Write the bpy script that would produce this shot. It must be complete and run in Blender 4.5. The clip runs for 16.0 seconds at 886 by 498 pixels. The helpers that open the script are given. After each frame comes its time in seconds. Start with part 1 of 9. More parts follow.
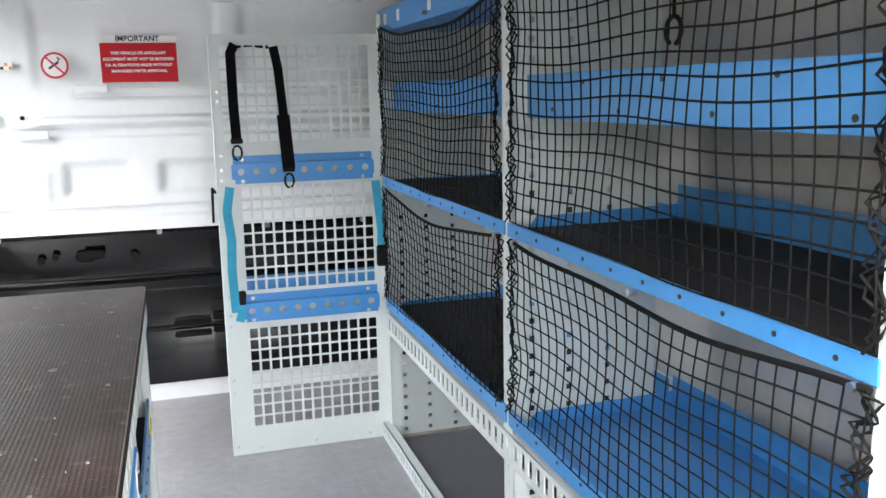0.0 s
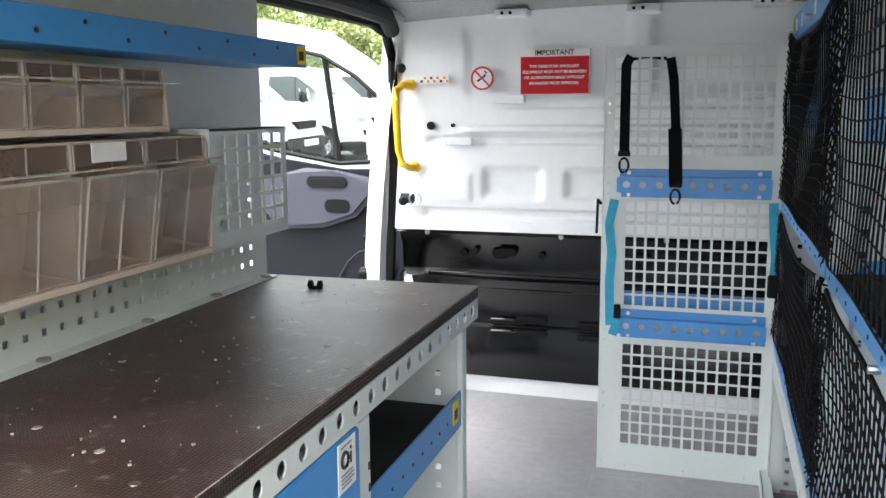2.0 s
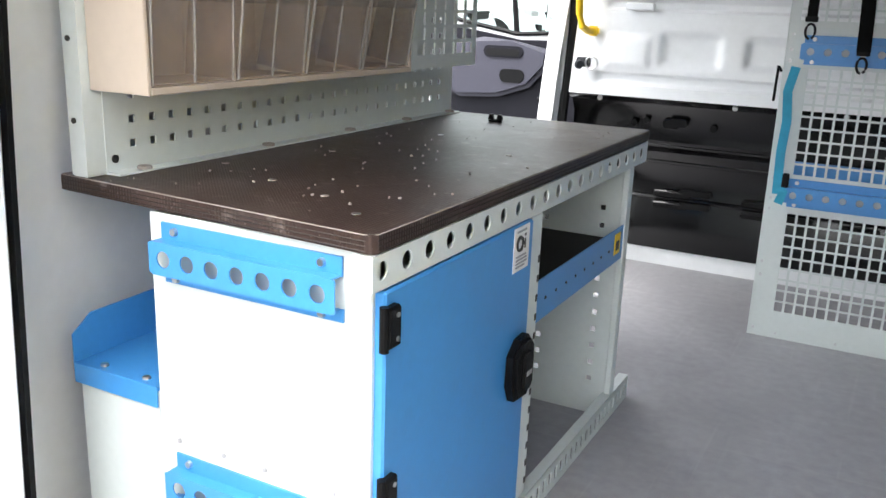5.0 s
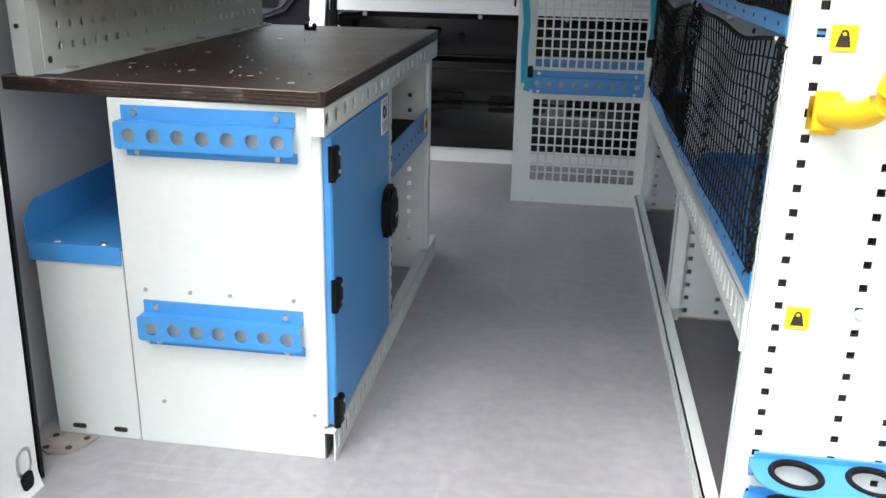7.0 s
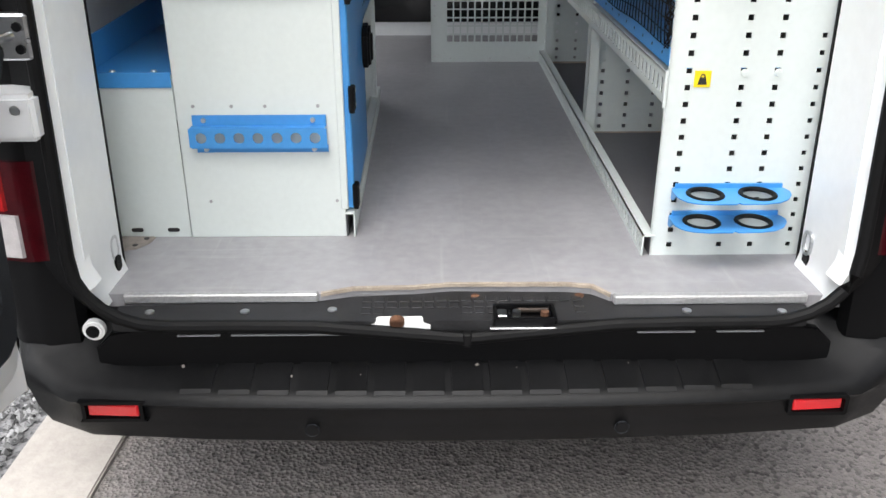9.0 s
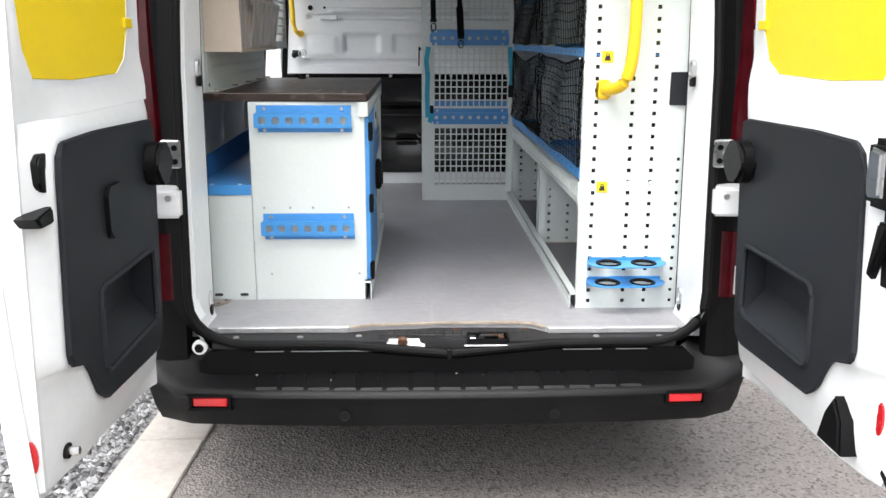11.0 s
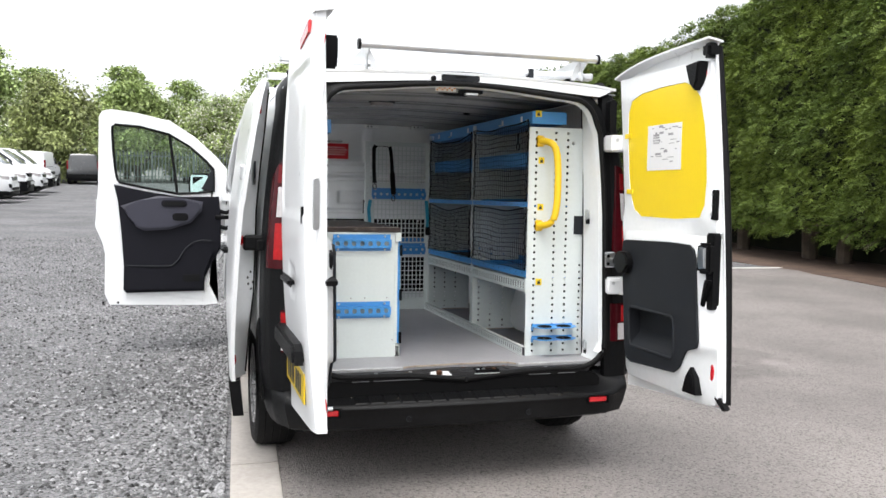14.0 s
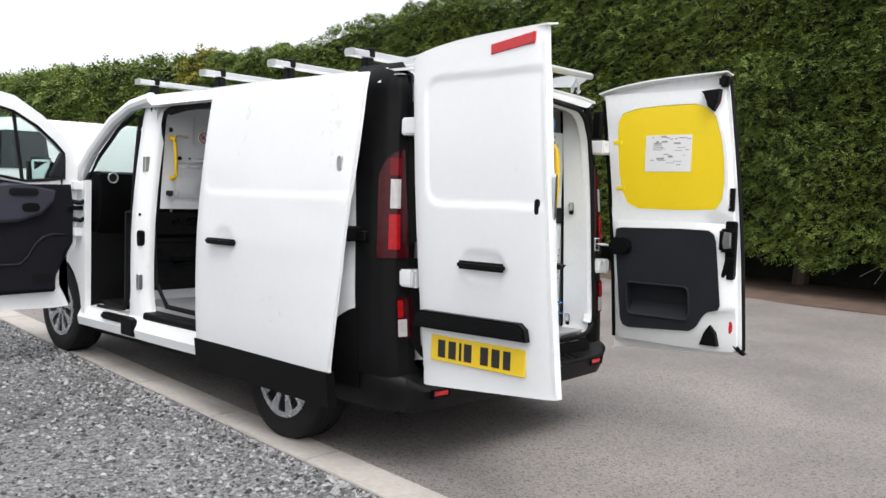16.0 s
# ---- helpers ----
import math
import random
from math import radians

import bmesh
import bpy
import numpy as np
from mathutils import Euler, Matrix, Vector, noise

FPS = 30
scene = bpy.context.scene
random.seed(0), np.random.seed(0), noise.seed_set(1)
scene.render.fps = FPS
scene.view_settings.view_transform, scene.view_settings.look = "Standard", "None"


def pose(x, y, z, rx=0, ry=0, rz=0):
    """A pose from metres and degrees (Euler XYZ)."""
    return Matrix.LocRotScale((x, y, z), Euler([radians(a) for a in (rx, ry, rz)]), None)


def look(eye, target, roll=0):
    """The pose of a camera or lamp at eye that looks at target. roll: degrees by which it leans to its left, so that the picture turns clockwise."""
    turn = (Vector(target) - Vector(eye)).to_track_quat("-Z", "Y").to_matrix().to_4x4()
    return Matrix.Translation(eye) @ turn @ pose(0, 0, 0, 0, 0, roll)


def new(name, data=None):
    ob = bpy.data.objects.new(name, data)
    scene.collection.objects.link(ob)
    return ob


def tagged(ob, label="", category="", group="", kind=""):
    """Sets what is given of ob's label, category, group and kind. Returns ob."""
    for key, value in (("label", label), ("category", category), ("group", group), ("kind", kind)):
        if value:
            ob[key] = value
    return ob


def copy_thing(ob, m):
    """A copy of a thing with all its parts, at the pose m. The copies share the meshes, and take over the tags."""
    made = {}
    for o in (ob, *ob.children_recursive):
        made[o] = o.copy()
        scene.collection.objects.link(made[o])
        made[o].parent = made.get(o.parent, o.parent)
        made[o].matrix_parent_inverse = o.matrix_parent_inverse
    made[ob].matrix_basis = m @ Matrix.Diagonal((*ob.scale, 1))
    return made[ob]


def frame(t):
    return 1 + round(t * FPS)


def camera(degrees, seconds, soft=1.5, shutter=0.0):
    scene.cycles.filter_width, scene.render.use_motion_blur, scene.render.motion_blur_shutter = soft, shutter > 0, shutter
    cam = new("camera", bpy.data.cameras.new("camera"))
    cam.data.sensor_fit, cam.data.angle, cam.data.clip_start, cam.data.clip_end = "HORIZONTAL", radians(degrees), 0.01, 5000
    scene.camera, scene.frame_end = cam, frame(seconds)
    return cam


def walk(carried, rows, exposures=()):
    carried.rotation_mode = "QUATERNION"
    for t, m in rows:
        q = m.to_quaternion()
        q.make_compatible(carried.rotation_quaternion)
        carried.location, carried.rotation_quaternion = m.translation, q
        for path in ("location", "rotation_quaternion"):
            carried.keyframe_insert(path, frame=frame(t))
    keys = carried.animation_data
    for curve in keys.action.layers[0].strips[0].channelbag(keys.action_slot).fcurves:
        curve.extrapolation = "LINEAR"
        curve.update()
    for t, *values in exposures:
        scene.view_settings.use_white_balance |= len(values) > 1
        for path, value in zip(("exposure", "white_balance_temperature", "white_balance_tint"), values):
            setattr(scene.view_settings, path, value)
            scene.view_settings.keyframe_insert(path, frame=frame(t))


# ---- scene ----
cam = camera(54.0, 16.0)
PATH = [
    (0, (-0.161, -0.372, 1.586), (0.414, 1.51, 1.232), -1.1),
    (0.5, (-0.06, -0.36, 1.59), (0.244, 1.589, 1.256), -1.1),
    (1, (0.036, -0.397, 1.599), (0.099, 1.575, 1.268), -1.1),
    (1.5, (0.148, -0.363, 1.594), (-0.142, 1.589, 1.271), -0.8),
    (2, (0.231, -0.331, 1.59), (-0.359, 1.553, 1.271), -0.4),
    (2.5, (0.247, -0.359, 1.59), (-0.603, 1.422, 1.266), -0.2),
    (3, (0.251, -0.391, 1.593), (-0.753, 1.308, 1.264), 0.6),
    (3.5, (0.261, -0.394, 1.573), (-0.78, 1.284, 1.252), 1.4),
    (4, (0.291, -0.435, 1.535), (-0.743, 1.236, 1.159), 0.9),
    (4.2, (0.294, -0.44, 1.52), (-0.723, 1.224, 1.077), 0.9),
    (6.3, (0.187, -0.755, 1.432), (-0.385, 1.077, 0.867), 1.8),
    (6.5, (0.18, -0.809, 1.435), (-0.312, 1.045, 0.869), 1.5),
    (7, (0.131, -0.985, 1.428), (-0.135, 0.887, 0.776), 1.2),
    (7.5, (0.068, -1.108, 1.418), (-0.007, 0.713, 0.595), 1.2),
    (8, (-0.021, -1.202, 1.377), (0.008, 0.619, 0.55), 1.2),
    (8.5, (-0.074, -1.317, 1.359), (-0.044, 0.498, 0.52), 0.2),
    (9, (-0.068, -1.477, 1.357), (-0.038, 0.341, 0.523), -0.0),
    (9.2, (-0.069, -1.531, 1.365), (-0.033, 0.286, 0.531), -0.1),
    (11.3, (-0.106, -2.582, 1.387), (-0.031, -0.625, 0.981), 0.3),
    (11.5, (-0.126, -2.738, 1.397), (-0.04, -0.775, 1.026), 0.3),
    (12, (-0.146, -3.077, 1.422), (-0.055, -1.092, 1.192), 0.2),
    (12.5, (-0.182, -3.428, 1.427), (-0.101, -1.434, 1.295), 0.2),
    (13, (-0.406, -3.758, 1.432), (-0.206, -1.772, 1.307), 0.6),
    (13.5, (-0.756, -3.873, 1.44), (-0.356, -1.918, 1.308), 0.9),
    (14, (-1.271, -3.891, 1.381), (-0.697, -1.979, 1.259), 1.0),
    (14.5, (-1.914, -3.829, 1.328), (-1.071, -2.02, 1.218), 1.4),
    (15, (-2.486, -3.553, 1.346), (-1.379, -1.893, 1.219), 1.6),
    (15.5, (-3.111, -3.303, 1.354), (-1.833, -1.769, 1.23), 1.8),
    (16, (-3.624, -2.873, 1.328), (-2.163, -1.512, 1.211), 1.7),
]
EXPOSURES = [(0, 3.44), (1, 3.50), (2, 3.10), (3.5, 3.20), (4.2, 3.06), (6.3, 2.45), (7, 2.06), (8, 1.62), (9, 1.60), (10.2, 1.74), (11.5, 1.96), (12.5, 1.70), (14.0, 1.42), (15, 1.34), (16, 1.08)]
walk(cam, [(t, look(eye, target, roll)) for t, eye, target, roll in PATH], exposures=EXPOSURES)
# ---- light ----
world = bpy.data.worlds.new("overcast_sky")
scene.world = world
world.use_nodes = True
wn, wl = world.node_tree.nodes, world.node_tree.links
sky = wn.new("ShaderNodeTexSky")
sky.sky_type = "NISHITA"
sky.sun_disc = False
sky.sun_elevation, sky.sun_rotation = radians(66), radians(208)
sky.air_density, sky.dust_density, sky.ozone_density = 1.0, 4.0, 1.0
hsv = wn.new("ShaderNodeHueSaturation")
hsv.inputs["Saturation"].default_value = 0.16
wl.new(sky.outputs[0], hsv.inputs["Color"])
wl.new(hsv.outputs[0], wn["Background"].inputs["Color"])
wn["Background"].inputs["Strength"].default_value = 0.15
sun = new("sun", bpy.data.lights.new("sun", "SUN"))
sun.data.energy, sun.data.angle, sun.data.color = 0.36, radians(40), (1.0, 0.97, 0.93)
sun.matrix_world = look((0, 0, 0), (-math.sin(radians(208)) * math.cos(radians(66)), -math.cos(radians(208)) * math.cos(radians(66)), -math.sin(radians(66))))

# ---- materials ----
MATS = {}


def mat(name, color, rough=0.5, metal=0.0, var=0.08, scale=6.0, bump=0.0, bscale=200.0, coat=0.0, color2=None, spread=(0.35, 0.65), rvar=0.1, alpha=1.0, trans=0.0, emit=0.0, island=0.0, spec=0.5):
    """Principled surface with two scales of mottling, fine relief and uneven gloss."""
    m = bpy.data.materials.new(name)
    m.use_nodes = True
    nt = m.node_tree
    n, l = nt.nodes, nt.links
    b = n["Principled BSDF"]
    co = n.new("ShaderNodeTexCoord").outputs["Object"]

    def noise_tex(sc, detail):
        t = n.new("ShaderNodeTexNoise")
        t.inputs["Scale"].default_value, t.inputs["Detail"].default_value = sc, detail
        l.new(co, t.inputs["Vector"])
        return t.outputs["Fac"]

    big, small = noise_tex(scale, 4.0), noise_tex(scale * 14, 5.0)
    add = n.new("ShaderNodeMath")
    add.operation = "MULTIPLY_ADD"
    l.new(small, add.inputs[0])
    add.inputs[1].default_value = 0.45
    half = n.new("ShaderNodeMath")
    half.operation = "MULTIPLY"
    l.new(big, half.inputs[0])
    half.inputs[1].default_value = 0.55
    l.new(half.outputs[0], add.inputs[2])
    ramp = n.new("ShaderNodeValToRGB")
    e = ramp.color_ramp.elements
    e[0].position, e[1].position = spread
    c2 = color2 or tuple(c * (1 - 2.2 * var) for c in color)
    e[0].color, e[1].color = (*c2, 1), (*color, 1)
    l.new(add.outputs[0], ramp.inputs["Fac"])
    out = ramp.outputs["Color"]
    if island:
        g = n.new("ShaderNodeNewGeometry")
        h = n.new("ShaderNodeHueSaturation")
        mr = n.new("ShaderNodeMapRange")
        mr.inputs["To Min"].default_value, mr.inputs["To Max"].default_value = 1 - island, 1 + island
        l.new(g.outputs["Random Per Island"], mr.inputs["Value"])
        l.new(mr.outputs[0], h.inputs["Value"])
        l.new(out, h.inputs["Color"])
        out = h.outputs[0]
    l.new(out, b.inputs["Base Color"])
    rr = n.new("ShaderNodeMapRange")
    rr.inputs["To Min"].default_value, rr.inputs["To Max"].default_value = max(rough - rvar, 0.02), min(rough + rvar, 1.0)
    l.new(add.outputs[0], rr.inputs["Value"])
    l.new(rr.outputs[0], b.inputs["Roughness"])
    b.inputs["Metallic"].default_value = metal
    b.inputs["Specular IOR Level"].default_value = spec
    b.inputs["Coat Weight"].default_value, b.inputs["Coat Roughness"].default_value = coat, 0.06
    b.inputs["Transmission Weight"].default_value, b.inputs["Alpha"].default_value = trans, alpha
    if emit:
        l.new(out, b.inputs["Emission Color"])
        b.inputs["Emission Strength"].default_value = emit
    if bump:
        bp = n.new("ShaderNodeBump")
        bp.inputs["Strength"].default_value, bp.inputs["Distance"].default_value = bump, 0.002
        l.new(noise_tex(bscale, 3.0), bp.inputs["Height"])
        l.new(bp.outputs[0], b.inputs["Normal"])
    MATS[name] = m
    return m


PAINT = mat("white_car_paint", (0.80, 0.81, 0.82), 0.30, var=0.015, scale=2, coat=0.5, bump=0.03, bscale=60)
PAINT_IN = mat("white_inner_paint", (0.83, 0.85, 0.86), 0.32, var=0.03, scale=3, coat=0.25, bump=0.05, bscale=40)
POWDER = mat("pale_grey_powder_coat", (0.65, 0.70, 0.685), 0.42, var=0.03, scale=5, bump=0.08, bscale=900)
WALLGREY = mat("grey_wall_sheet", (0.60, 0.585, 0.57), 0.55, var=0.06, scale=5, bump=0.1, bscale=400)
BLUE = mat("blue_powder_coat", (0.055, 0.275, 0.64), 0.36, var=0.05, scale=6, bump=0.06, bscale=900)
CYAN = mat("teal_strap_webbing", (0.03, 0.36, 0.55), 0.7, var=0.12, scale=20, bump=0.4, bscale=700)
BLACK = mat("black_plastic", (0.0042, 0.0043, 0.0049), 0.46, var=0.2, scale=4, bump=0.25, bscale=900, spec=0.135, rvar=0.14)
# Bulkhead paint; also the shade behind panel holes and in the striker pit.
BLACKIN = mat("black_bulkhead_paint_and_shade", (0.0025, 0.0025, 0.003), 0.22, var=0.2, scale=5, bump=0.10, bscale=60, coat=0.3, spec=0.40)
BUMPER = mat("textured_bumper_plastic", (0.0075, 0.0077, 0.0085), 0.40, var=0.3, scale=5, bump=0.25, bscale=700, spec=0.20, rvar=0.16)
TRIM = mat("dark_grey_door_trim", (0.019, 0.021, 0.025), 0.58, var=0.12, scale=5, bump=0.35, bscale=800, spec=0.18)
# Lighter than the navy trim: light on the arm rest is in its colour.
LITTRIM = mat("navy_trim_lit_violet_grey", (0.026, 0.026, 0.042), 0.55, var=0.06, scale=5, bump=0.3, bscale=800)
NAVYTRIM = mat("dark_navy_door_trim", (0.009, 0.009, 0.013), 0.6, var=0.06, scale=5, bump=0.3, bscale=800, spec=0.13)
# Pale half-metal colour stands in for sky reflected in dark glass.
SCREEN = mat("painted_sky_sheen_windscreen", (0.55, 0.60, 0.62), 0.08, metal=0.65, var=0.12, scale=1.5)
EDGING = mat("worn_aluminium_edging", (0.50, 0.50, 0.51), 0.42, metal=0.4, var=0.15, scale=12, bump=0.2, bscale=150)
SILLTR = mat("worn_sill_plastic", (0.030, 0.030, 0.032), 0.52, var=0.35, scale=22, bump=0.3, bscale=500, spec=0.3, color2=(0.012, 0.012, 0.013))
SLOT = mat("smoky_label_strip", (0.15, 0.105, 0.08), 0.3, var=0.1, scale=12, coat=0.3)
RUBBER = mat("black_rubber", (0.005, 0.005, 0.0054), 0.58, var=0.15, scale=12, bump=0.2, bscale=500, spec=0.17)
TYRE = mat("tyre_rubber", (0.011, 0.011, 0.0115), 0.75, spec=0.25, var=0.2, scale=14, bump=0.5, bscale=300)
# Dark tone for the shade seen through rail and beam slots.
SLOTSHADE = mat("dark_slot_shade", (0.15, 0.152, 0.16), 0.5, metal=0.8, var=0.2, scale=20)
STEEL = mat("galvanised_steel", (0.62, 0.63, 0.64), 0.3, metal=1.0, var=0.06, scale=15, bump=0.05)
SILVER = mat("silver_wheel_trim", (0.66, 0.67, 0.69), 0.26, metal=0.85, var=0.04, scale=15)
ALU = mat("aluminium_profile", (0.72, 0.73, 0.74), 0.32, metal=0.85, var=0.05, scale=10)
YELLOW = mat("yellow_plastic", (0.88, 0.56, 0.015), 0.42, var=0.03, scale=6)
YELPAINT = mat("yellow_window_film", (0.90, 0.66, 0.01), 0.45, var=0.02, scale=5)
NET = mat("black_net_cord", (0.006, 0.006, 0.0065), 0.8, var=0.2, scale=30, spec=0.15)
MAT_RUB = mat("black_shelf_mat", (0.012, 0.011, 0.012), 0.85, var=0.2, scale=30, bump=0.5, bscale=300)
WEB = mat("black_webbing", (0.0035, 0.0035, 0.004), 0.75, var=0.2, scale=40, bump=0.5, bscale=900, spec=0.1)
ROOFIN = mat("thin_grey_roof_paint", (0.47, 0.48, 0.49), 0.24, var=0.10, scale=7, bump=0.10, bscale=25, coat=0.2)
FLOOR = mat("grey_ply_floor", (0.355, 0.351, 0.367), 0.40, var=0.05, scale=2.5, bump=0.15, bscale=260, color2=(0.272, 0.268, 0.282), spread=(0.38, 0.64), rvar=0.14)
PHENOL = mat("brown_phenolic_ply", (0.054, 0.031, 0.026), 0.40, var=0.1, scale=7, bump=0.12, bscale=420, color2=(0.026, 0.0155, 0.0125), spread=(0.40, 0.66), rvar=0.16, spec=0.35)
PLYEDGE = mat("dark_ply_edge", (0.035, 0.024, 0.020), 0.6, var=0.25, scale=40, bump=0.3, bscale=300)
BEIGE = mat("beige_bin_plastic", (0.60, 0.51, 0.42), 0.45, var=0.03, scale=5, bump=0.05, bscale=500)
BIN_IN = mat("brown_bin_lining", (0.66, 0.54, 0.44), 0.6, var=0.10, scale=9)
RED = mat("red_sign", (0.50, 0.012, 0.020), 0.55, spec=0.25, var=0.03, scale=6)
REDINK = mat("red_print", (0.55, 0.03, 0.04), 0.5, var=0.03)
WHITE = mat("white_print", (0.82, 0.82, 0.82), 0.45, var=0.02, scale=6)
BLACKINK = mat("black_print", (0.02, 0.02, 0.02), 0.5, var=0.05)
GREYINK = mat("grey_print", (0.35, 0.35, 0.36), 0.5, var=0.05)
ORANGEINK = mat("orange_print", (0.70, 0.30, 0.04), 0.5, var=0.05)
REFLECT = mat("red_reflector", (0.58, 0.012, 0.018), 0.25, var=0.05, scale=60, coat=0.6, bump=0.3, bscale=400)
LAMPRED = mat("red_lamp_lens", (0.40, 0.008, 0.010), 0.18, var=0.15, scale=40, coat=0.06, spec=0.25, color2=(0.22, 0.004, 0.006), bump=0.3, bscale=90)
LAMPDK = mat("dark_red_lamp_lens", (0.055, 0.003, 0.006), 0.20, var=0.2, scale=30, coat=0.06, spec=0.2)
LAMPWH = mat("clear_lamp_lens", (0.52, 0.49, 0.49), 0.2, var=0.12, scale=40, coat=0.5, bump=0.3, bscale=120)
PLATE = mat("yellow_number_plate", (0.88, 0.60, 0.02), 0.3, var=0.02, coat=0.4)
RUST = mat("rusty_bolt", (0.16, 0.07, 0.035), 0.85, var=0.3, scale=60, bump=0.5, bscale=500)
OILY = mat("oily_black_steel", (0.035, 0.024, 0.018), 0.35, metal=0.6, var=0.3, scale=60)
LAMPMID = mat("deep_red_lamp_lens", (0.16, 0.004, 0.007), 0.2, var=0.15, scale=40, coat=0.05, spec=0.2)
SPECK = mat("pale_dust_flakes", (0.36, 0.32, 0.29), 0.8, var=0.15, scale=60)
SCUFF = mat("scuffed_edge_wood", (0.50, 0.42, 0.34), 0.8, var=0.2, scale=30, bump=0.5, bscale=300)
CONCRETE = mat("concrete_edging", (0.44, 0.41, 0.375), 0.85, var=0.08, scale=3, bump=0.6, bscale=120, color2=(0.33, 0.305, 0.28))
SOIL = mat("brown_soil_litter", (0.13, 0.085, 0.06), 0.95, var=0.2, scale=4, bump=1.0, bscale=40, color2=(0.07, 0.045, 0.035))
BARK = mat("tree_bark", (0.11, 0.085, 0.065), 0.9, var=0.25, scale=8, bump=1.0, bscale=40)
HEDGE = mat("conifer_hedge_leaf", (0.160, 0.214, 0.036), 0.58, var=0.3, scale=0.9, island=0.30, color2=(0.078, 0.122, 0.024), spec=0.3)
# Near-black, with the shade between the sprays put into the colour.
HEDGESHADE = mat("hedge_depth_shade", (0.016, 0.021, 0.008), 0.9, var=0.4, scale=3, bump=1.0, bscale=12)
HEDGEYE = mat("golden_conifer_leaf", (0.28, 0.24, 0.02), 0.6, var=0.2, scale=2, island=0.35)
LEAF = mat("tree_leaf", (0.33, 0.40, 0.14), 0.55, var=0.3, scale=0.25, island=0.40, color2=(0.20, 0.27, 0.09))
LEAFLT = mat("light_tree_leaf", (0.38, 0.44, 0.16), 0.55, var=0.3, scale=0.3, island=0.4)
BLOSSOM = mat("hawthorn_blossom", (0.62, 0.63, 0.52), 0.6, var=0.1, scale=1, island=0.2)
FENCE = mat("galvanised_fence", (0.16, 0.19, 0.18), 0.6, metal=0.2, var=0.1, scale=2)
LINEP = mat("white_road_paint", (0.66, 0.65, 0.62), 0.7, var=0.12, scale=10, bump=0.3, bscale=200)
DARKGL = mat("dark_vehicle_glass", (0.022, 0.026, 0.03), 0.08, var=0.05, scale=2, spec=0.4)
CHROME = mat("chrome", (0.75, 0.76, 0.78), 0.12, metal=1.0, var=0.03)
STONE = mat("gravel_stone", (0.26, 0.26, 0.264), 0.8, var=0.3, scale=30, island=0.93)


def clear_mat(name, tint, rough, weight, dust=0.0, dust_col=(0.6, 0.52, 0.46)):
    """Thin clear plastic or glass: mostly see-through with a glossy face, and a film of dust and scratches."""
    m = bpy.data.materials.new(name)
    m.use_nodes = True
    n, l = m.node_tree.nodes, m.node_tree.links
    n.remove(n["Principled BSDF"])
    tr, gl, mix, fr = n.new("ShaderNodeBsdfTransparent"), n.new("ShaderNodeBsdfGlossy"), n.new("ShaderNodeMixShader"), n.new("ShaderNodeLayerWeight")
    tr.inputs[0].default_value = (*tint, 1)
    gl.inputs["Roughness"].default_value = rough
    mul = n.new("ShaderNodeMath")
    mul.operation = "MULTIPLY_ADD"
    mul.inputs[1].default_value, mul.inputs[2].default_value = 0.55, weight
    pw = n.new("ShaderNodeMath")
    pw.operation = "POWER"
    pw.inputs[1].default_value = 4.0
    l.new(fr.outputs["Facing"], pw.inputs[0])
    l.new(pw.outputs[0], mul.inputs[0])
    l.new(mul.outputs[0], mix.inputs[0])
    l.new(tr.outputs[0], mix.inputs[1])
    l.new(gl.outputs[0], mix.inputs[2])
    out = mix.outputs[0]
    if dust:
        df, mx = n.new("ShaderNodeBsdfDiffuse"), n.new("ShaderNodeMixShader")
        df.inputs[0].default_value = (*dust_col, 1)
        tl, ad = n.new("ShaderNodeBsdfTranslucent"), n.new("ShaderNodeMixShader")
        tl.inputs[0].default_value = (*dust_col, 1)
        l.new(df.outputs[0], ad.inputs[1])
        l.new(tl.outputs[0], ad.inputs[2])
        ns_, mr = n.new("ShaderNodeTexNoise"), n.new("ShaderNodeMapRange")
        ns_.inputs["Scale"].default_value, ns_.inputs["Detail"].default_value = 6, 7
        l.new(n.new("ShaderNodeTexCoord").outputs["Object"], ns_.inputs["Vector"])
        mr.inputs["From Min"].default_value, mr.inputs["From Max"].default_value = 0.35, 0.75
        mr.inputs["To Min"].default_value, mr.inputs["To Max"].default_value = dust * 0.6, min(1.0, dust * 1.9)
        l.new(ns_.outputs["Fac"], mr.inputs["Value"])
        l.new(mr.outputs[0], mx.inputs[0])
        l.new(out, mx.inputs[1])
        l.new(ad.outputs[0], mx.inputs[2])
        out = mx.outputs[0]
    l.new(out, n["Material Output"].inputs["Surface"])
    return m


CLEAR = clear_mat("clear_bin_plastic", (0.97, 0.95, 0.93), 0.12, 0.04, 0.21, (0.66, 0.59, 0.53))
GLASS = clear_mat("window_glass", (0.80, 0.87, 0.85), 0.02, 0.03)


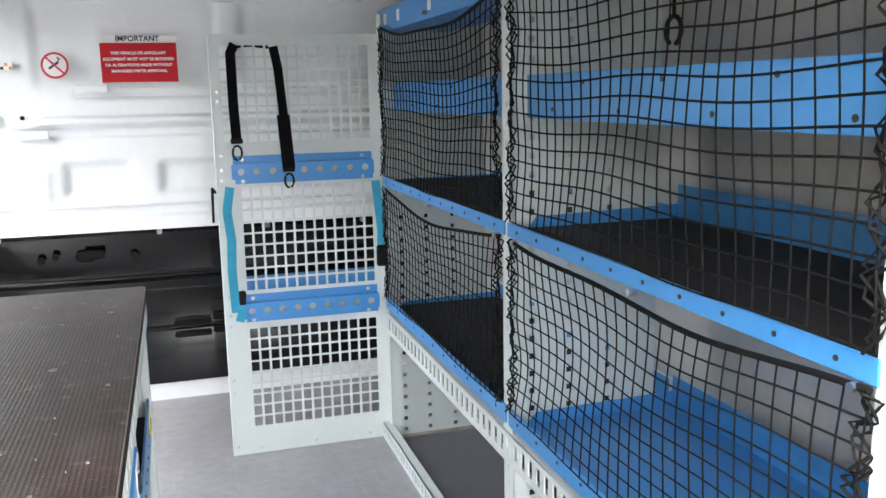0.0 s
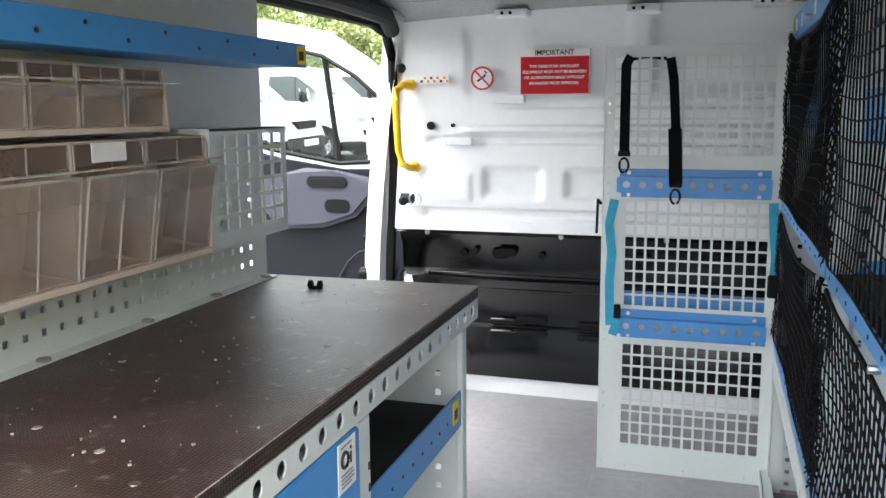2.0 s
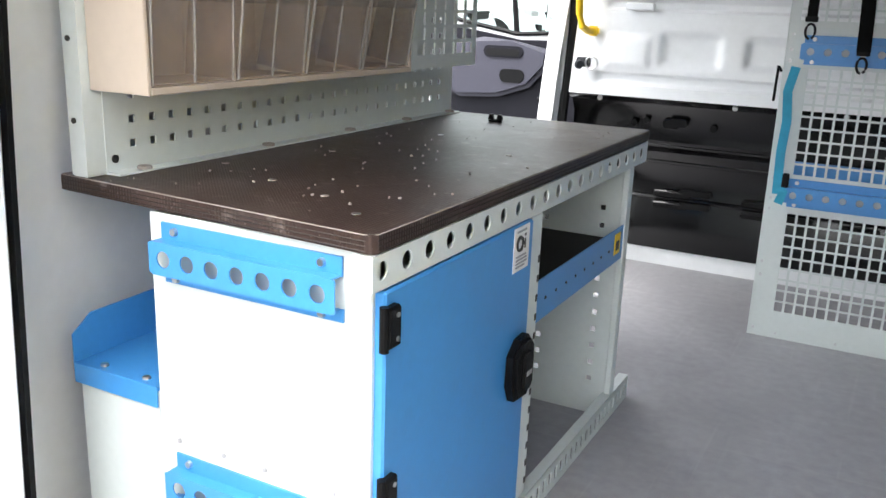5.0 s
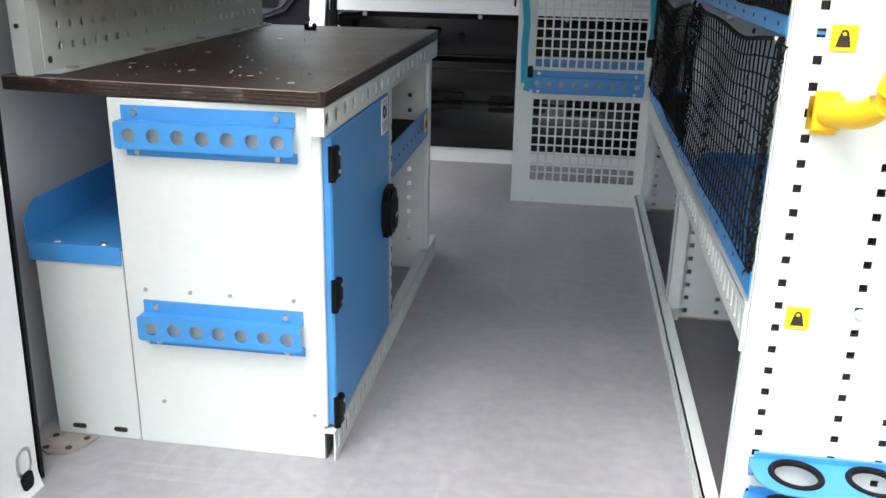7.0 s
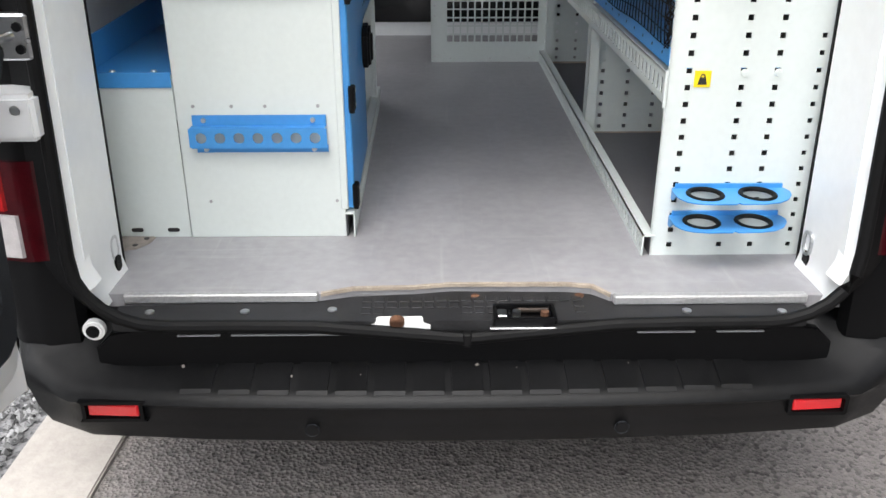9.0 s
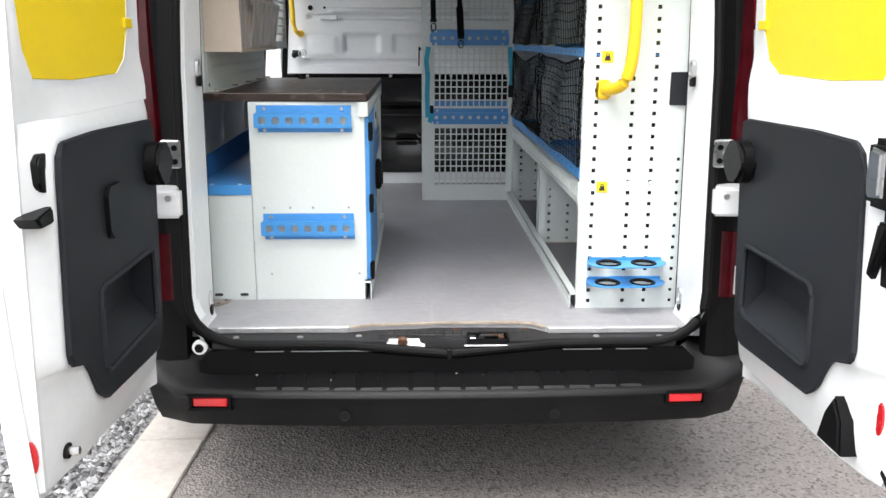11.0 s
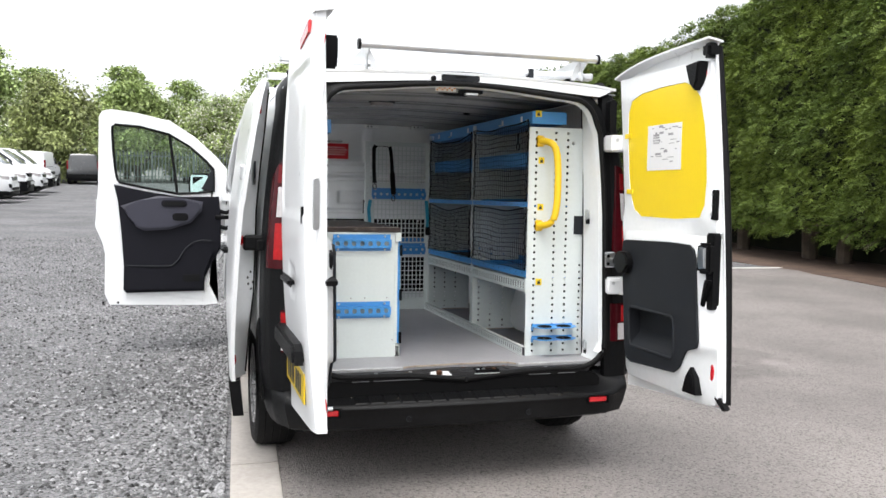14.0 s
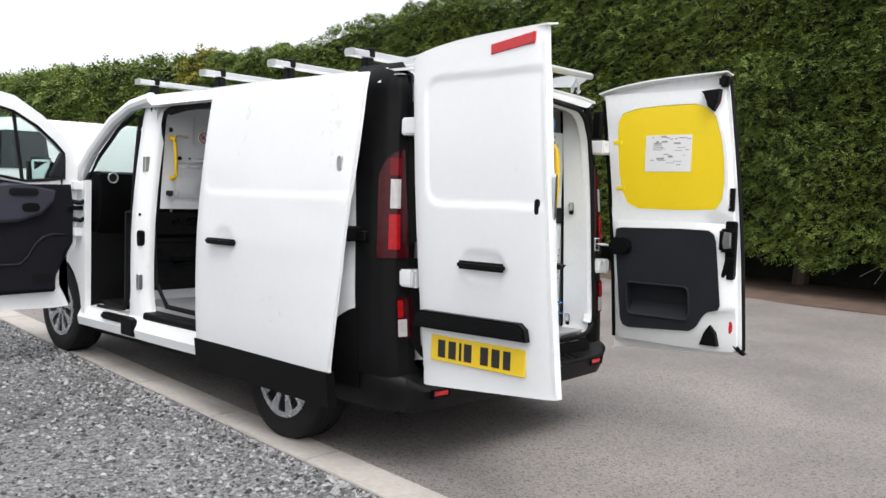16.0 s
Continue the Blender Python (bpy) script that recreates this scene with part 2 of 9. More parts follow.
def ground_mat(name, stops, grain, bump, rough, patch, wet=None):
    """Road metal: cells of aggregate in several greys, with broad patches of dust and damp."""
    m = bpy.data.materials.new(name)
    m.use_nodes = True
    n, l = m.node_tree.nodes, m.node_tree.links
    b = n["Principled BSDF"]
    co = n.new("ShaderNodeTexCoord").outputs["Object"]
    vor = n.new("ShaderNodeTexVoronoi")
    vor.inputs["Scale"].default_value = grain
    l.new(co, vor.inputs["Vector"])
    rnd = n.new("ShaderNodeSeparateColor")
    l.new(vor.outputs["Color"], rnd.inputs[0])
    ramp = n.new("ShaderNodeValToRGB")
    el = ramp.color_ramp.elements
    for k, (p, c) in enumerate(stops):
        if k > 1:
            el.new(p)
        el[k].position, el[k].color = p, (*c, 1)
    l.new(rnd.outputs[0], ramp.inputs["Fac"])
    big = n.new("ShaderNodeTexNoise")
    big.inputs["Scale"].default_value, big.inputs["Detail"].default_value = 0.7, 6
    l.new(co, big.inputs["Vector"])
    mr = n.new("ShaderNodeMapRange")
    mr.inputs["From Min"].default_value, mr.inputs["From Max"].default_value = 0.3, 0.7
    mr.inputs["To Min"].default_value, mr.inputs["To Max"].default_value = 1 - patch, 1 + patch
    l.new(big.outputs["Fac"], mr.inputs["Value"])
    h = n.new("ShaderNodeHueSaturation")
    l.new(mr.outputs[0], h.inputs["Value"])
    l.new(ramp.outputs[0], h.inputs["Color"])
    l.new(h.outputs[0], b.inputs["Base Color"])
    b.inputs["Roughness"].default_value = rough
    bp = n.new("ShaderNodeBump")
    bp.inputs["Strength"].default_value, bp.inputs["Distance"].default_value = bump, 0.006
    l.new(vor.outputs["Distance"], bp.inputs["Height"])
    l.new(bp.outputs[0], b.inputs["Normal"])
    if wet:
        # a shallow puddle: darker and glossy inside a ragged ellipse
        px, py, rx, ry = wet
        mp = n.new("ShaderNodeMapping")
        mp.inputs["Location"].default_value = (-px / rx, -py / ry, 0)
        mp.inputs["Scale"].default_value = (1 / rx, 1 / ry, 0)
        l.new(co, mp.inputs["Vector"])
        ln = n.new("ShaderNodeVectorMath")
        ln.operation = "LENGTH"
        l.new(mp.outputs[0], ln.inputs[0])
        rag = n.new("ShaderNodeTexNoise")
        rag.inputs["Scale"].default_value = 2.2
        l.new(co, rag.inputs["Vector"])
        ad = n.new("ShaderNodeMath")
        ad.operation = "MULTIPLY_ADD"
        l.new(rag.outputs["Fac"], ad.inputs[0])
        ad.inputs[1].default_value = 1.3
        l.new(ln.outputs["Value"], ad.inputs[2])
        damp = n.new("ShaderNodeMapRange")
        damp.inputs["From Min"].default_value, damp.inputs["From Max"].default_value = 1.55, 1.75
        damp.inputs["To Min"].default_value, damp.inputs["To Max"].default_value = 0.74, 1.0
        l.new(ad.outputs[0], damp.inputs["Value"])
        mu = n.new("ShaderNodeMath")
        mu.operation = "MULTIPLY"
        l.new(mr.outputs[0], mu.inputs[0])
        l.new(damp.outputs[0], mu.inputs[1])
        l.new(mu.outputs[0], h.inputs["Value"])
        gl = n.new("ShaderNodeMapRange")
        gl.inputs["From Min"].default_value, gl.inputs["From Max"].default_value = 1.15, 1.35
        gl.inputs["To Min"].default_value, gl.inputs["To Max"].default_value = 0.03, rough
        l.new(ad.outputs[0], gl.inputs["Value"])
        l.new(gl.outputs[0], b.inputs["Roughness"])
        bs = n.new("ShaderNodeMapRange")
        bs.inputs["From Min"].default_value, bs.inputs["From Max"].default_value = 1.15, 1.35
        bs.inputs["To Min"].default_value, bs.inputs["To Max"].default_value = 0.0, bump
        l.new(ad.outputs[0], bs.inputs["Value"])
        l.new(bs.outputs[0], bp.inputs["Strength"])
    return m


ASPHALT = ground_mat("worn_asphalt", [(0.0, (0.085, 0.077, 0.073)), (1.0, (0.42, 0.385, 0.365)), (0.5, (0.205, 0.186, 0.177))], 105, 0.8, 0.78, 0.24, wet=(2.45, 2.3, 0.95, 0.75))
GRAVEL = ground_mat("grey_gravel", [(0.0, (0.020, 0.020, 0.022)), (1.0, (0.36, 0.36, 0.365)), (0.45, (0.085, 0.085, 0.088)), (0.8, (0.185, 0.185, 0.19))], 75, 1.0, 0.85, 0.30)


def phenolic_relief(m):
    """The wire-mesh imprint and dusty scuffs of phenolic ply."""
    n, l = m.node_tree.nodes, m.node_tree.links
    b = n["Principled BSDF"]
    co = n.new("ShaderNodeTexCoord").outputs["Object"]
    hs = []
    for d in ("X", "Y"):
        w = n.new("ShaderNodeTexWave")
        w.bands_direction = d
        w.inputs["Scale"].default_value = 55
        l.new(co, w.inputs["Vector"])
        hs.append(w.outputs["Fac"])
    mx = n.new("ShaderNodeMath")
    mx.operation = "MAXIMUM"
    l.new(hs[0], mx.inputs[0])
    l.new(hs[1], mx.inputs[1])
    bp = n.new("ShaderNodeBump")
    bp.inputs["Strength"].default_value, bp.inputs["Distance"].default_value = 0.34, 0.0011
    l.new(mx.outputs[0], bp.inputs["Height"])
    l.new(bp.outputs[0], b.inputs["Normal"])
    # pale dust: fine grains, and broad rubbed smears
    base = b.inputs["Base Color"].links[0].from_socket
    for sc_, lo, hi, top, colr in ((260, 0.66, 0.72, 0.75, (0.24, 0.21, 0.19, 1)), (8, 0.52, 0.74, 0.24, (0.15, 0.12, 0.11, 1)), (40, 0.60, 0.72, 0.50, (0.20, 0.17, 0.15, 1))):
        ns_, mr, mixc = n.new("ShaderNodeTexNoise"), n.new("ShaderNodeMapRange"), n.new("ShaderNodeMixRGB")
        ns_.inputs["Scale"].default_value, ns_.inputs["Detail"].default_value = sc_, 5
        l.new(co, ns_.inputs["Vector"])
        mr.inputs["From Min"].default_value, mr.inputs["From Max"].default_value = lo, hi
        mr.inputs["To Max"].default_value = top
        l.new(ns_.outputs["Fac"], mr.inputs["Value"])
        l.new(mr.outputs[0], mixc.inputs["Fac"])
        l.new(base, mixc.inputs["Color1"])
        mixc.inputs["Color2"].default_value = colr
        base = mixc.outputs[0]
    l.new(base, b.inputs["Base Color"])


phenolic_relief(PHENOL)


def floor_scuffs(m):
    """Pale drag marks along and across a painted floor, and dark rubbed patches."""
    n, l = m.node_tree.nodes, m.node_tree.links
    b = n["Principled BSDF"]
    co = n.new("ShaderNodeTexCoord").outputs["Object"]
    base = b.inputs["Base Color"].links[0].from_socket
    for stretch, turn, lo, hi, top, colr in (((60, 2.2, 1), 8, 0.62, 0.78, 0.22, (0.52, 0.51, 0.51, 1)), ((2.5, 50, 1), -6, 0.62, 0.80, 0.22, (0.52, 0.51, 0.51, 1)), ((3.5, 2.0, 1), 20, 0.50, 0.75, 0.30, (0.16, 0.158, 0.165, 1)), ((150, 150, 1), 0, 0.70, 0.76, 0.3, (0.55, 0.54, 0.53, 1))):
        mp, ns_, mr, mixc = n.new("ShaderNodeMapping"), n.new("ShaderNodeTexNoise"), n.new("ShaderNodeMapRange"), n.new("ShaderNodeMixRGB")
        mp.inputs["Scale"].default_value = stretch
        mp.inputs["Rotation"].default_value = (0, 0, radians(turn))
        ns_.inputs["Scale"].default_value, ns_.inputs["Detail"].default_value = 1.0, 4
        l.new(co, mp.inputs["Vector"])
        l.new(mp.outputs[0], ns_.inputs["Vector"])
        mr.inputs["From Min"].default_value, mr.inputs["From Max"].default_value, mr.inputs["To Max"].default_value = lo, hi, top
        l.new(ns_.outputs["Fac"], mr.inputs["Value"])
        l.new(mr.outputs[0], mixc.inputs["Fac"])
        l.new(base, mixc.inputs["Color1"])
        mixc.inputs["Color2"].default_value = colr
        base = mixc.outputs[0]
    l.new(base, b.inputs["Base Color"])


floor_scuffs(FLOOR)


# ---- building helpers ----
def attach(ob, parent):
    """Parents a mesh that is modelled in place."""
    ob.parent = parent
    ob.matrix_parent_inverse = Matrix.Translation(-parent.location) if parent.data is None else Matrix()


def part(name, bm, material, parent=None, label="", smooth=False, kind="", category=""):
    """Links a bmesh, modelled in place, as one mesh object under a thing or a part."""
    me = bpy.data.meshes.new(name)
    bmesh.ops.recalc_face_normals(bm, faces=bm.faces)
    bm.to_mesh(me)
    bm.free()
    for m in material if isinstance(material, (list, tuple)) else [material]:
        me.materials.append(m)
    if smooth:
        me.polygons.foreach_set("use_smooth", [True] * len(me.polygons))
        me.set_sharp_from_angle(angle=radians(35))
    ob = new(name, me)
    if parent:
        attach(ob, parent)
    return tagged(ob, label=label, kind=kind, category=category)


def thing(name, label, category, at, group=""):
    e = new(name)
    e.empty_display_size = 0.1
    e.location = at
    return tagged(e, label=label, category=category, group=group)


def box(bm, a, b, bev=0.0, seg=1, turn=None):
    lo = [min(p, q) for p, q in zip(a, b)]
    hi = [max(p, q) for p, q in zip(a, b)]
    r = bmesh.ops.create_cube(bm, size=1)
    vs = r["verts"]
    for v in vs:
        v.co = Vector([(lo[i] + hi[i]) / 2 + v.co[i] * (hi[i] - lo[i]) for i in range(3)])
    if turn:
        bmesh.ops.transform(bm, matrix=turn, verts=vs)
    if bev:
        es = list({e for v in vs for e in v.link_edges})
        bmesh.ops.bevel(bm, geom=es, offset=bev, segments=seg, affect="EDGES", clamp_overlap=True)
    return bm


def B(a, b, bev=0.0, seg=1, turn=None):
    return box(bmesh.new(), a, b, bev, seg, turn)


def spin(axis_vec):
    return Vector((0, 0, 1)).rotation_difference(Vector(axis_vec)).to_matrix().to_4x4()


def cyl(bm, c, r, h, axis=(0, 0, 1), n=16, r2=None, bev=0.0):
    """A round bar centred at c."""
    m = Matrix.Translation(c) @ spin(axis)
    res = bmesh.ops.create_cone(bm, cap_ends=True, segments=n, radius1=r, radius2=r if r2 is None else r2, depth=h, matrix=m)
    if bev:
        ax = Vector(axis).normalized()
        es = [e for e in {e for v in res["verts"] for e in v.link_edges} if abs((e.verts[0].co - e.verts[1].co).normalized().dot(ax)) < 0.5]
        bmesh.ops.bevel(bm, geom=es, offset=bev, segments=2, affect="EDGES", clamp_overlap=True)
    return bm


def prism(bm, poly, axis, lo, hi, bev=0.0):
    """A polygon in the two other axes, extruded from lo to hi along one axis ('x', 'y' or 'z')."""
    k = "xyz".index(axis)

    def p3(u, v, w):
        c = [u, v]
        c.insert(k, w)
        return c

    a = [bm.verts.new(p3(u, v, lo)) for u, v in poly]
    b = [bm.verts.new(p3(u, v, hi)) for u, v in poly]
    bm.faces.new(a)
    bm.faces.new(b)
    n = len(poly)
    for i in range(n):
        bm.faces.new((a[i], a[(i + 1) % n], b[(i + 1) % n], b[i]))
    if bev:
        es = [e for e in bm.edges if all(v in set(a) for v in e.verts) or all(v in set(b) for v in e.verts)]
        bmesh.ops.bevel(bm, geom=es, offset=bev, segments=2, affect="EDGES", clamp_overlap=True)
    return bm


def rounded(u0, v0, u1, v1, r, n=5):
    """A rectangle with rounded corners, r one radius or four (from u0v0 round by u1v0)."""
    rs = r if isinstance(r, (list, tuple)) else [r] * 4
    pts = []
    for (cu, cv, a0), q in zip(((u0, v0, 180), (u1, v0, 270), (u1, v1, 0), (u0, v1, 90)), rs):
        su, sv = (1 if cu == u0 else -1), (1 if cv == v0 else -1)
        for k in range(n + 1):
            t = radians(a0 + 90 * k / n)
            pts.append((cu + su * q + q * math.cos(t), cv + sv * q + q * math.sin(t)))
    return pts


def tube(bm, pts, r, n=6, closed=False, flat=None):
    """A round cord along points; flat=(w, h, up) gives a strap."""
    pts = [Vector(p) for p in pts]
    rings = []
    m = len(pts)
    for i, p in enumerate(pts):
        a = pts[(i - 1) % m] if (closed or i) else p
        b = pts[(i + 1) % m] if (closed or i < m - 1) else p
        d = (b - a).normalized()
        ref = Vector(flat[2]) if flat else (Vector((0, 0, 1)) if abs(d.z) < 0.9 else Vector((1, 0, 0)))
        s = d.cross(ref).normalized()
        u = s.cross(d).normalized()
        if flat:
            w, h = flat[0] / 2, flat[1] / 2
            rings.append([bm.verts.new(p + s * x + u * y) for x, y in ((-w, -h), (w, -h), (w, h), (-w, h))])
        else:
            rings.append([bm.verts.new(p + (s * math.cos(t) + u * math.sin(t)) * r) for t in [2 * math.pi * k / n for k in range(n)]])
    k = len(rings[0])
    for i in range(m if closed else m - 1):
        a, b = rings[i], rings[(i + 1) % m]
        for j in range(k):
            bm.faces.new((a[j], a[(j + 1) % k], b[(j + 1) % k], b[j]))
    if not closed:
        bm.faces.new(rings[0])
        bm.faces.new(rings[-1])
    return bm


def arc(c, r, a0, a1, n, ax1, ax2):
    c, ax1, ax2 = Vector(c), Vector(ax1), Vector(ax2)
    return [c + r * (ax1 * math.cos(radians(a0 + (a1 - a0) * k / n)) + ax2 * math.sin(radians(a0 + (a1 - a0) * k / n))) for k in range(n + 1)]


def shell(bm, nu, nv, fn, thick):
    """A curved sheet fn(u, v), closed to a solid by the offset thick (a vector or a function of u, v)."""
    off = thick if callable(thick) else (lambda u, v: Vector(thick))
    f = [[bm.verts.new(fn(i / nu, j / nv)) for j in range(nv + 1)] for i in range(nu + 1)]
    g = [[bm.verts.new(Vector(fn(i / nu, j / nv)) + off(i / nu, j / nv)) for j in range(nv + 1)] for i in range(nu + 1)]
    for i in range(nu):
        for j in range(nv):
            bm.faces.new((f[i][j], f[i + 1][j], f[i + 1][j + 1], f[i][j + 1]))
            bm.faces.new((g[i][j], g[i][j + 1], g[i + 1][j + 1], g[i + 1][j]))
    for i in range(nu):
        for j in (0, nv):
            bm.faces.new((f[i][j], f[i + 1][j], g[i + 1][j], g[i][j]))
    for j in range(nv):
        for i in (0, nu):
            bm.faces.new((f[i][j], f[i][j + 1], g[i][j + 1], g[i][j]))
    return bm


def perf(bm, axis, w0, w1, u0, v0, u1, v1, rects=(), rounds=()):
    """A flat sheet between w0 and w1 along one axis, with holes cut through it: rects (u0, v0, u1, v1) and rounds (u, v, radius)."""
    k = "xyz".index(axis)

    def p3(u, v, w):
        c = [u, v]
        c.insert(k, w)
        return Vector(c)

    cells = [tuple(r) for r in rects] + [(u - r * 1.15, v - r * 1.15, u + r * 1.15, v + r * 1.15) for u, v, r in rounds]
    us = sorted({round(x, 5) for c in cells for x in (c[0], c[2])} | {u0, u1})
    vs = sorted({round(x, 5) for c in cells for x in (c[1], c[3])} | {v0, v1})
    ui, vi = {x: i for i, x in enumerate(us)}, {x: i for i, x in enumerate(vs)}
    solid = np.ones((len(us) - 1, len(vs) - 1), bool)
    for c in cells:
        a, b = ui[round(c[0], 5)], ui[round(c[2], 5)]
        d, e = vi[round(c[1], 5)], vi[round(c[3], 5)]
        solid[a:b, d:e] = False
    vert = {}

    def vtx(i, j, w):
        if (i, j, w) not in vert:
            vert[i, j, w] = bm.verts.new(p3(us[i], vs[j], w))
        return vert[i, j, w]

    nu, nv = solid.shape
    for i in range(nu):
        for j in range(nv):
            if not solid[i, j]:
                continue
            q = ((i, j), (i + 1, j), (i + 1, j + 1), (i, j + 1))
            for w in (w0, w1):
                bm.faces.new([vtx(*p, w) for p in q])
            for p, o, (di, dj) in ((q[0], q[1], (0, -1)), (q[1], q[2], (1, 0)), (q[2], q[3], (0, 1)), (q[3], q[0], (-1, 0))):
                x, y = i + di, j + dj
                if not (0 <= x < nu and 0 <= y < nv) or not solid[x, y]:
                    bm.faces.new((vtx(*p, w0), vtx(*o, w0), vtx(*o, w1), vtx(*p, w1)))
    for u, v, r in rounds:
        n, s = 16, r * 1.15
        ring = {}
        for w in (w0, w1):
            inn, outr = [], []
            for a in range(n):
                t = 2 * math.pi * a / n
                c, d = math.cos(t), math.sin(t)
                m = max(abs(c), abs(d))
                inn.append(bm.verts.new(p3(u + r * c, v + r * d, w)))
                outr.append(bm.verts.new(p3(u + s * c / m, v + s * d / m, w)))
            ring[w] = inn
            for a in range(n):
                b = (a + 1) % n
                bm.faces.new((inn[a], inn[b], outr[b], outr[a]))
        for a in range(n):
            b = (a + 1) % n
            bm.faces.new((ring[w0][a], ring[w0][b], ring[w1][b], ring[w1][a]))
    return bm


def raw(name, verts, faces, material, kind="", label="", category="", parent=None):
    me = bpy.data.meshes.new(name)
    me.from_pydata([tuple(v) for v in verts], [], [tuple(f) for f in faces])
    me.materials.append(material)
    ob = new(name, me)
    if parent:
        attach(ob, parent)
    return tagged(ob, label=label, kind=kind, category=category)


def words(text, size, m, material, parent, name="lettering", align="CENTER", bold=0.0):
    """Built-in-font lettering as a thin mesh part; m is the pose of its middle, facing local +z."""
    cu = bpy.data.curves.new(name, "FONT")
    cu.body, cu.size, cu.align_x, cu.align_y, cu.offset = text, size, align, "CENTER", bold
    tmp = bpy.data.objects.new(name, cu)
    scene.collection.objects.link(tmp)
    me = bpy.data.meshes.new_from_object(tmp.evaluated_get(bpy.context.evaluated_depsgraph_get()))
    bpy.data.objects.remove(tmp)
    me.transform(m)
    me.materials.clear()
    me.materials.append(material)
    ob = new(name, me)
    attach(ob, parent)
    return ob


def screw(parent, c, axis, r=0.005, h=0.004, material=None, name="bolt"):
    return part(name, cyl(bmesh.new(), c, r, h, axis, 10, r * 0.8), material or STEEL, parent)


def ring(bm, outer, inner, axis, lo, hi):
    """A frame between two outlines of equal point count, with depth along an axis."""
    k = "xyz".index(axis)

    def p3(p, w):
        c = [p[0], p[1]]
        c.insert(k, w)
        return c

    L4 = [[bm.verts.new(p3(p, w)) for p in pl] for pl, w in ((outer, lo), (inner, lo), (inner, hi), (outer, hi))]
    n = len(outer)
    for a in range(4):
        p, q = L4[a], L4[(a + 1) % 4]
        for i in range(n):
            bm.faces.new((p[i], p[(i + 1) % n], q[(i + 1) % n], q[i]))
    return bm


def loft(bm, loops):
    """Closed outlines of equal point count, joined one to the next and the last to the first."""
    L = [[bm.verts.new(p) for p in lp] for lp in loops]
    n = len(L[0])
    for p, q in zip(L, L[1:] + L[:1]):
        for i in range(n):
            bm.faces.new((p[i], p[(i + 1) % n], q[(i + 1) % n], q[i]))
    bmesh.ops.recalc_face_normals(bm, faces=bm.faces)
    return bm


def radial(poly, cu, cv, n=96):
    """n points of an outline, met by rays from (cu, cv) at even angles."""
    out = []
    for k in range(n):
        c, s = math.cos(2 * math.pi * (k + 0.5) / n), math.sin(2 * math.pi * (k + 0.5) / n)
        best = 9.0
        for (xa, ya), (xb, yb) in zip(poly, poly[1:] + poly[:1]):
            ex, ey = xb - xa, yb - ya
            det = ex * s - ey * c
            if abs(det) > 1e-12:
                q = (ex * (ya - cv) - ey * (xa - cu)) / det
                w = (c * (ya - cv) - s * (xa - cu)) / det
                if q > 0 and -1e-6 <= w <= 1 + 1e-6:
                    best = min(best, q)
        out.append((cu + c * best, cv + s * best))
    return out


def hw(z):
    """Half the body's width at a height."""
    zs_ = (0.30, 0.45, 0.60, 0.85, 1.10, 1.30, 1.50, 1.70, 1.86, 1.93, 2.02)
    ws_ = (0.900, 0.915, 0.926, 0.931, 0.926, 0.911, 0.889, 0.862, 0.836, 0.805, 0.76)
    return float(sum(np.interp(z + d, zs_, ws_) for d in (-0.05, -0.025, 0, 0.025, 0.05)) / 5)


FZ = 0.575  # load floor
van = thing("panel_van", "white panel van with rear, sliding and front doors standing open", "van", (0, 1.6, 0.06))

# --- load floor and sill ---
part("load_floor", prism(bmesh.new(), [(-0.80, 0.03), (-0.28, 0.022), (-0.22, 0.046), (-0.10, 0.05), (-0.03, 0.062), (0.20, 0.06), (0.25, 0.05), (0.28, 0.012), (0.80, 0.0), (0.80, 2.62), (-0.80, 2.62)], "z", 0.548, FZ), FLOOR, van, "worn grey-painted ply load floor")
# Black panel added to give the gap below the seal its shade.
part("sill_gap_shade", prism(bmesh.new(), [(-0.70, 0.44), (0.70, 0.44), (0.70, 0.50), (0.67, 0.530), (0.62, 0.537), (-0.62, 0.537), (-0.67, 0.530), (-0.70, 0.50)], "y", -0.050, -0.030, 0.003), BLACK, van)
part("floor_edge_strip", B((-0.66, 0.014, 0.560), (-0.285, 0.032, 0.579), 0.003), EDGING, van, "scuffed pale aluminium floor edging")
part("floor_edge_strip", B((0.285, -0.006, 0.560), (0.66, 0.014, 0.579), 0.003), EDGING, van)
part("splintered_ply_edge", prism(bmesh.new(), [(-0.28, 0.020), (-0.22, 0.043), (-0.10, 0.047), (-0.03, 0.058), (0.20, 0.056), (0.25, 0.046), (0.28, 0.008), (0.283, 0.014), (0.254, 0.053), (0.20, 0.063), (-0.03, 0.065), (-0.10, 0.054), (-0.22, 0.05), (-0.28, 0.028)], "z", 0.570, 0.5775), SCUFF, van, "bare splintered ply edge")
sill = part("sill_plate", prism(bmesh.new(), [(-0.66, -0.056), (-0.30, -0.060), (0.30, -0.060), (0.64, -0.058), (0.66, -0.004), (0.28, 0.008), (0.25, 0.046), (0.20, 0.056), (-0.03, 0.058), (-0.10, 0.047), (-0.22, 0.043), (-0.28, 0.018), (-0.67, 0.012)], "z", 0.538, 0.560, 0.004), SILLTR, van, "scuffed black plastic sill tread")
for i in range(18):
    for j in range(3):
        u = -0.20 + i * 0.024
        if not (-0.155 < u < -0.03 and j == 0) and not (0.055 < u < 0.19 and j < 2):
            part("tread_pad", B((u, -0.035 + j * 0.024, 0.5595), (u + 0.019, -0.016 + j * 0.024, 0.5626), 0.001), SILLTR, sill)
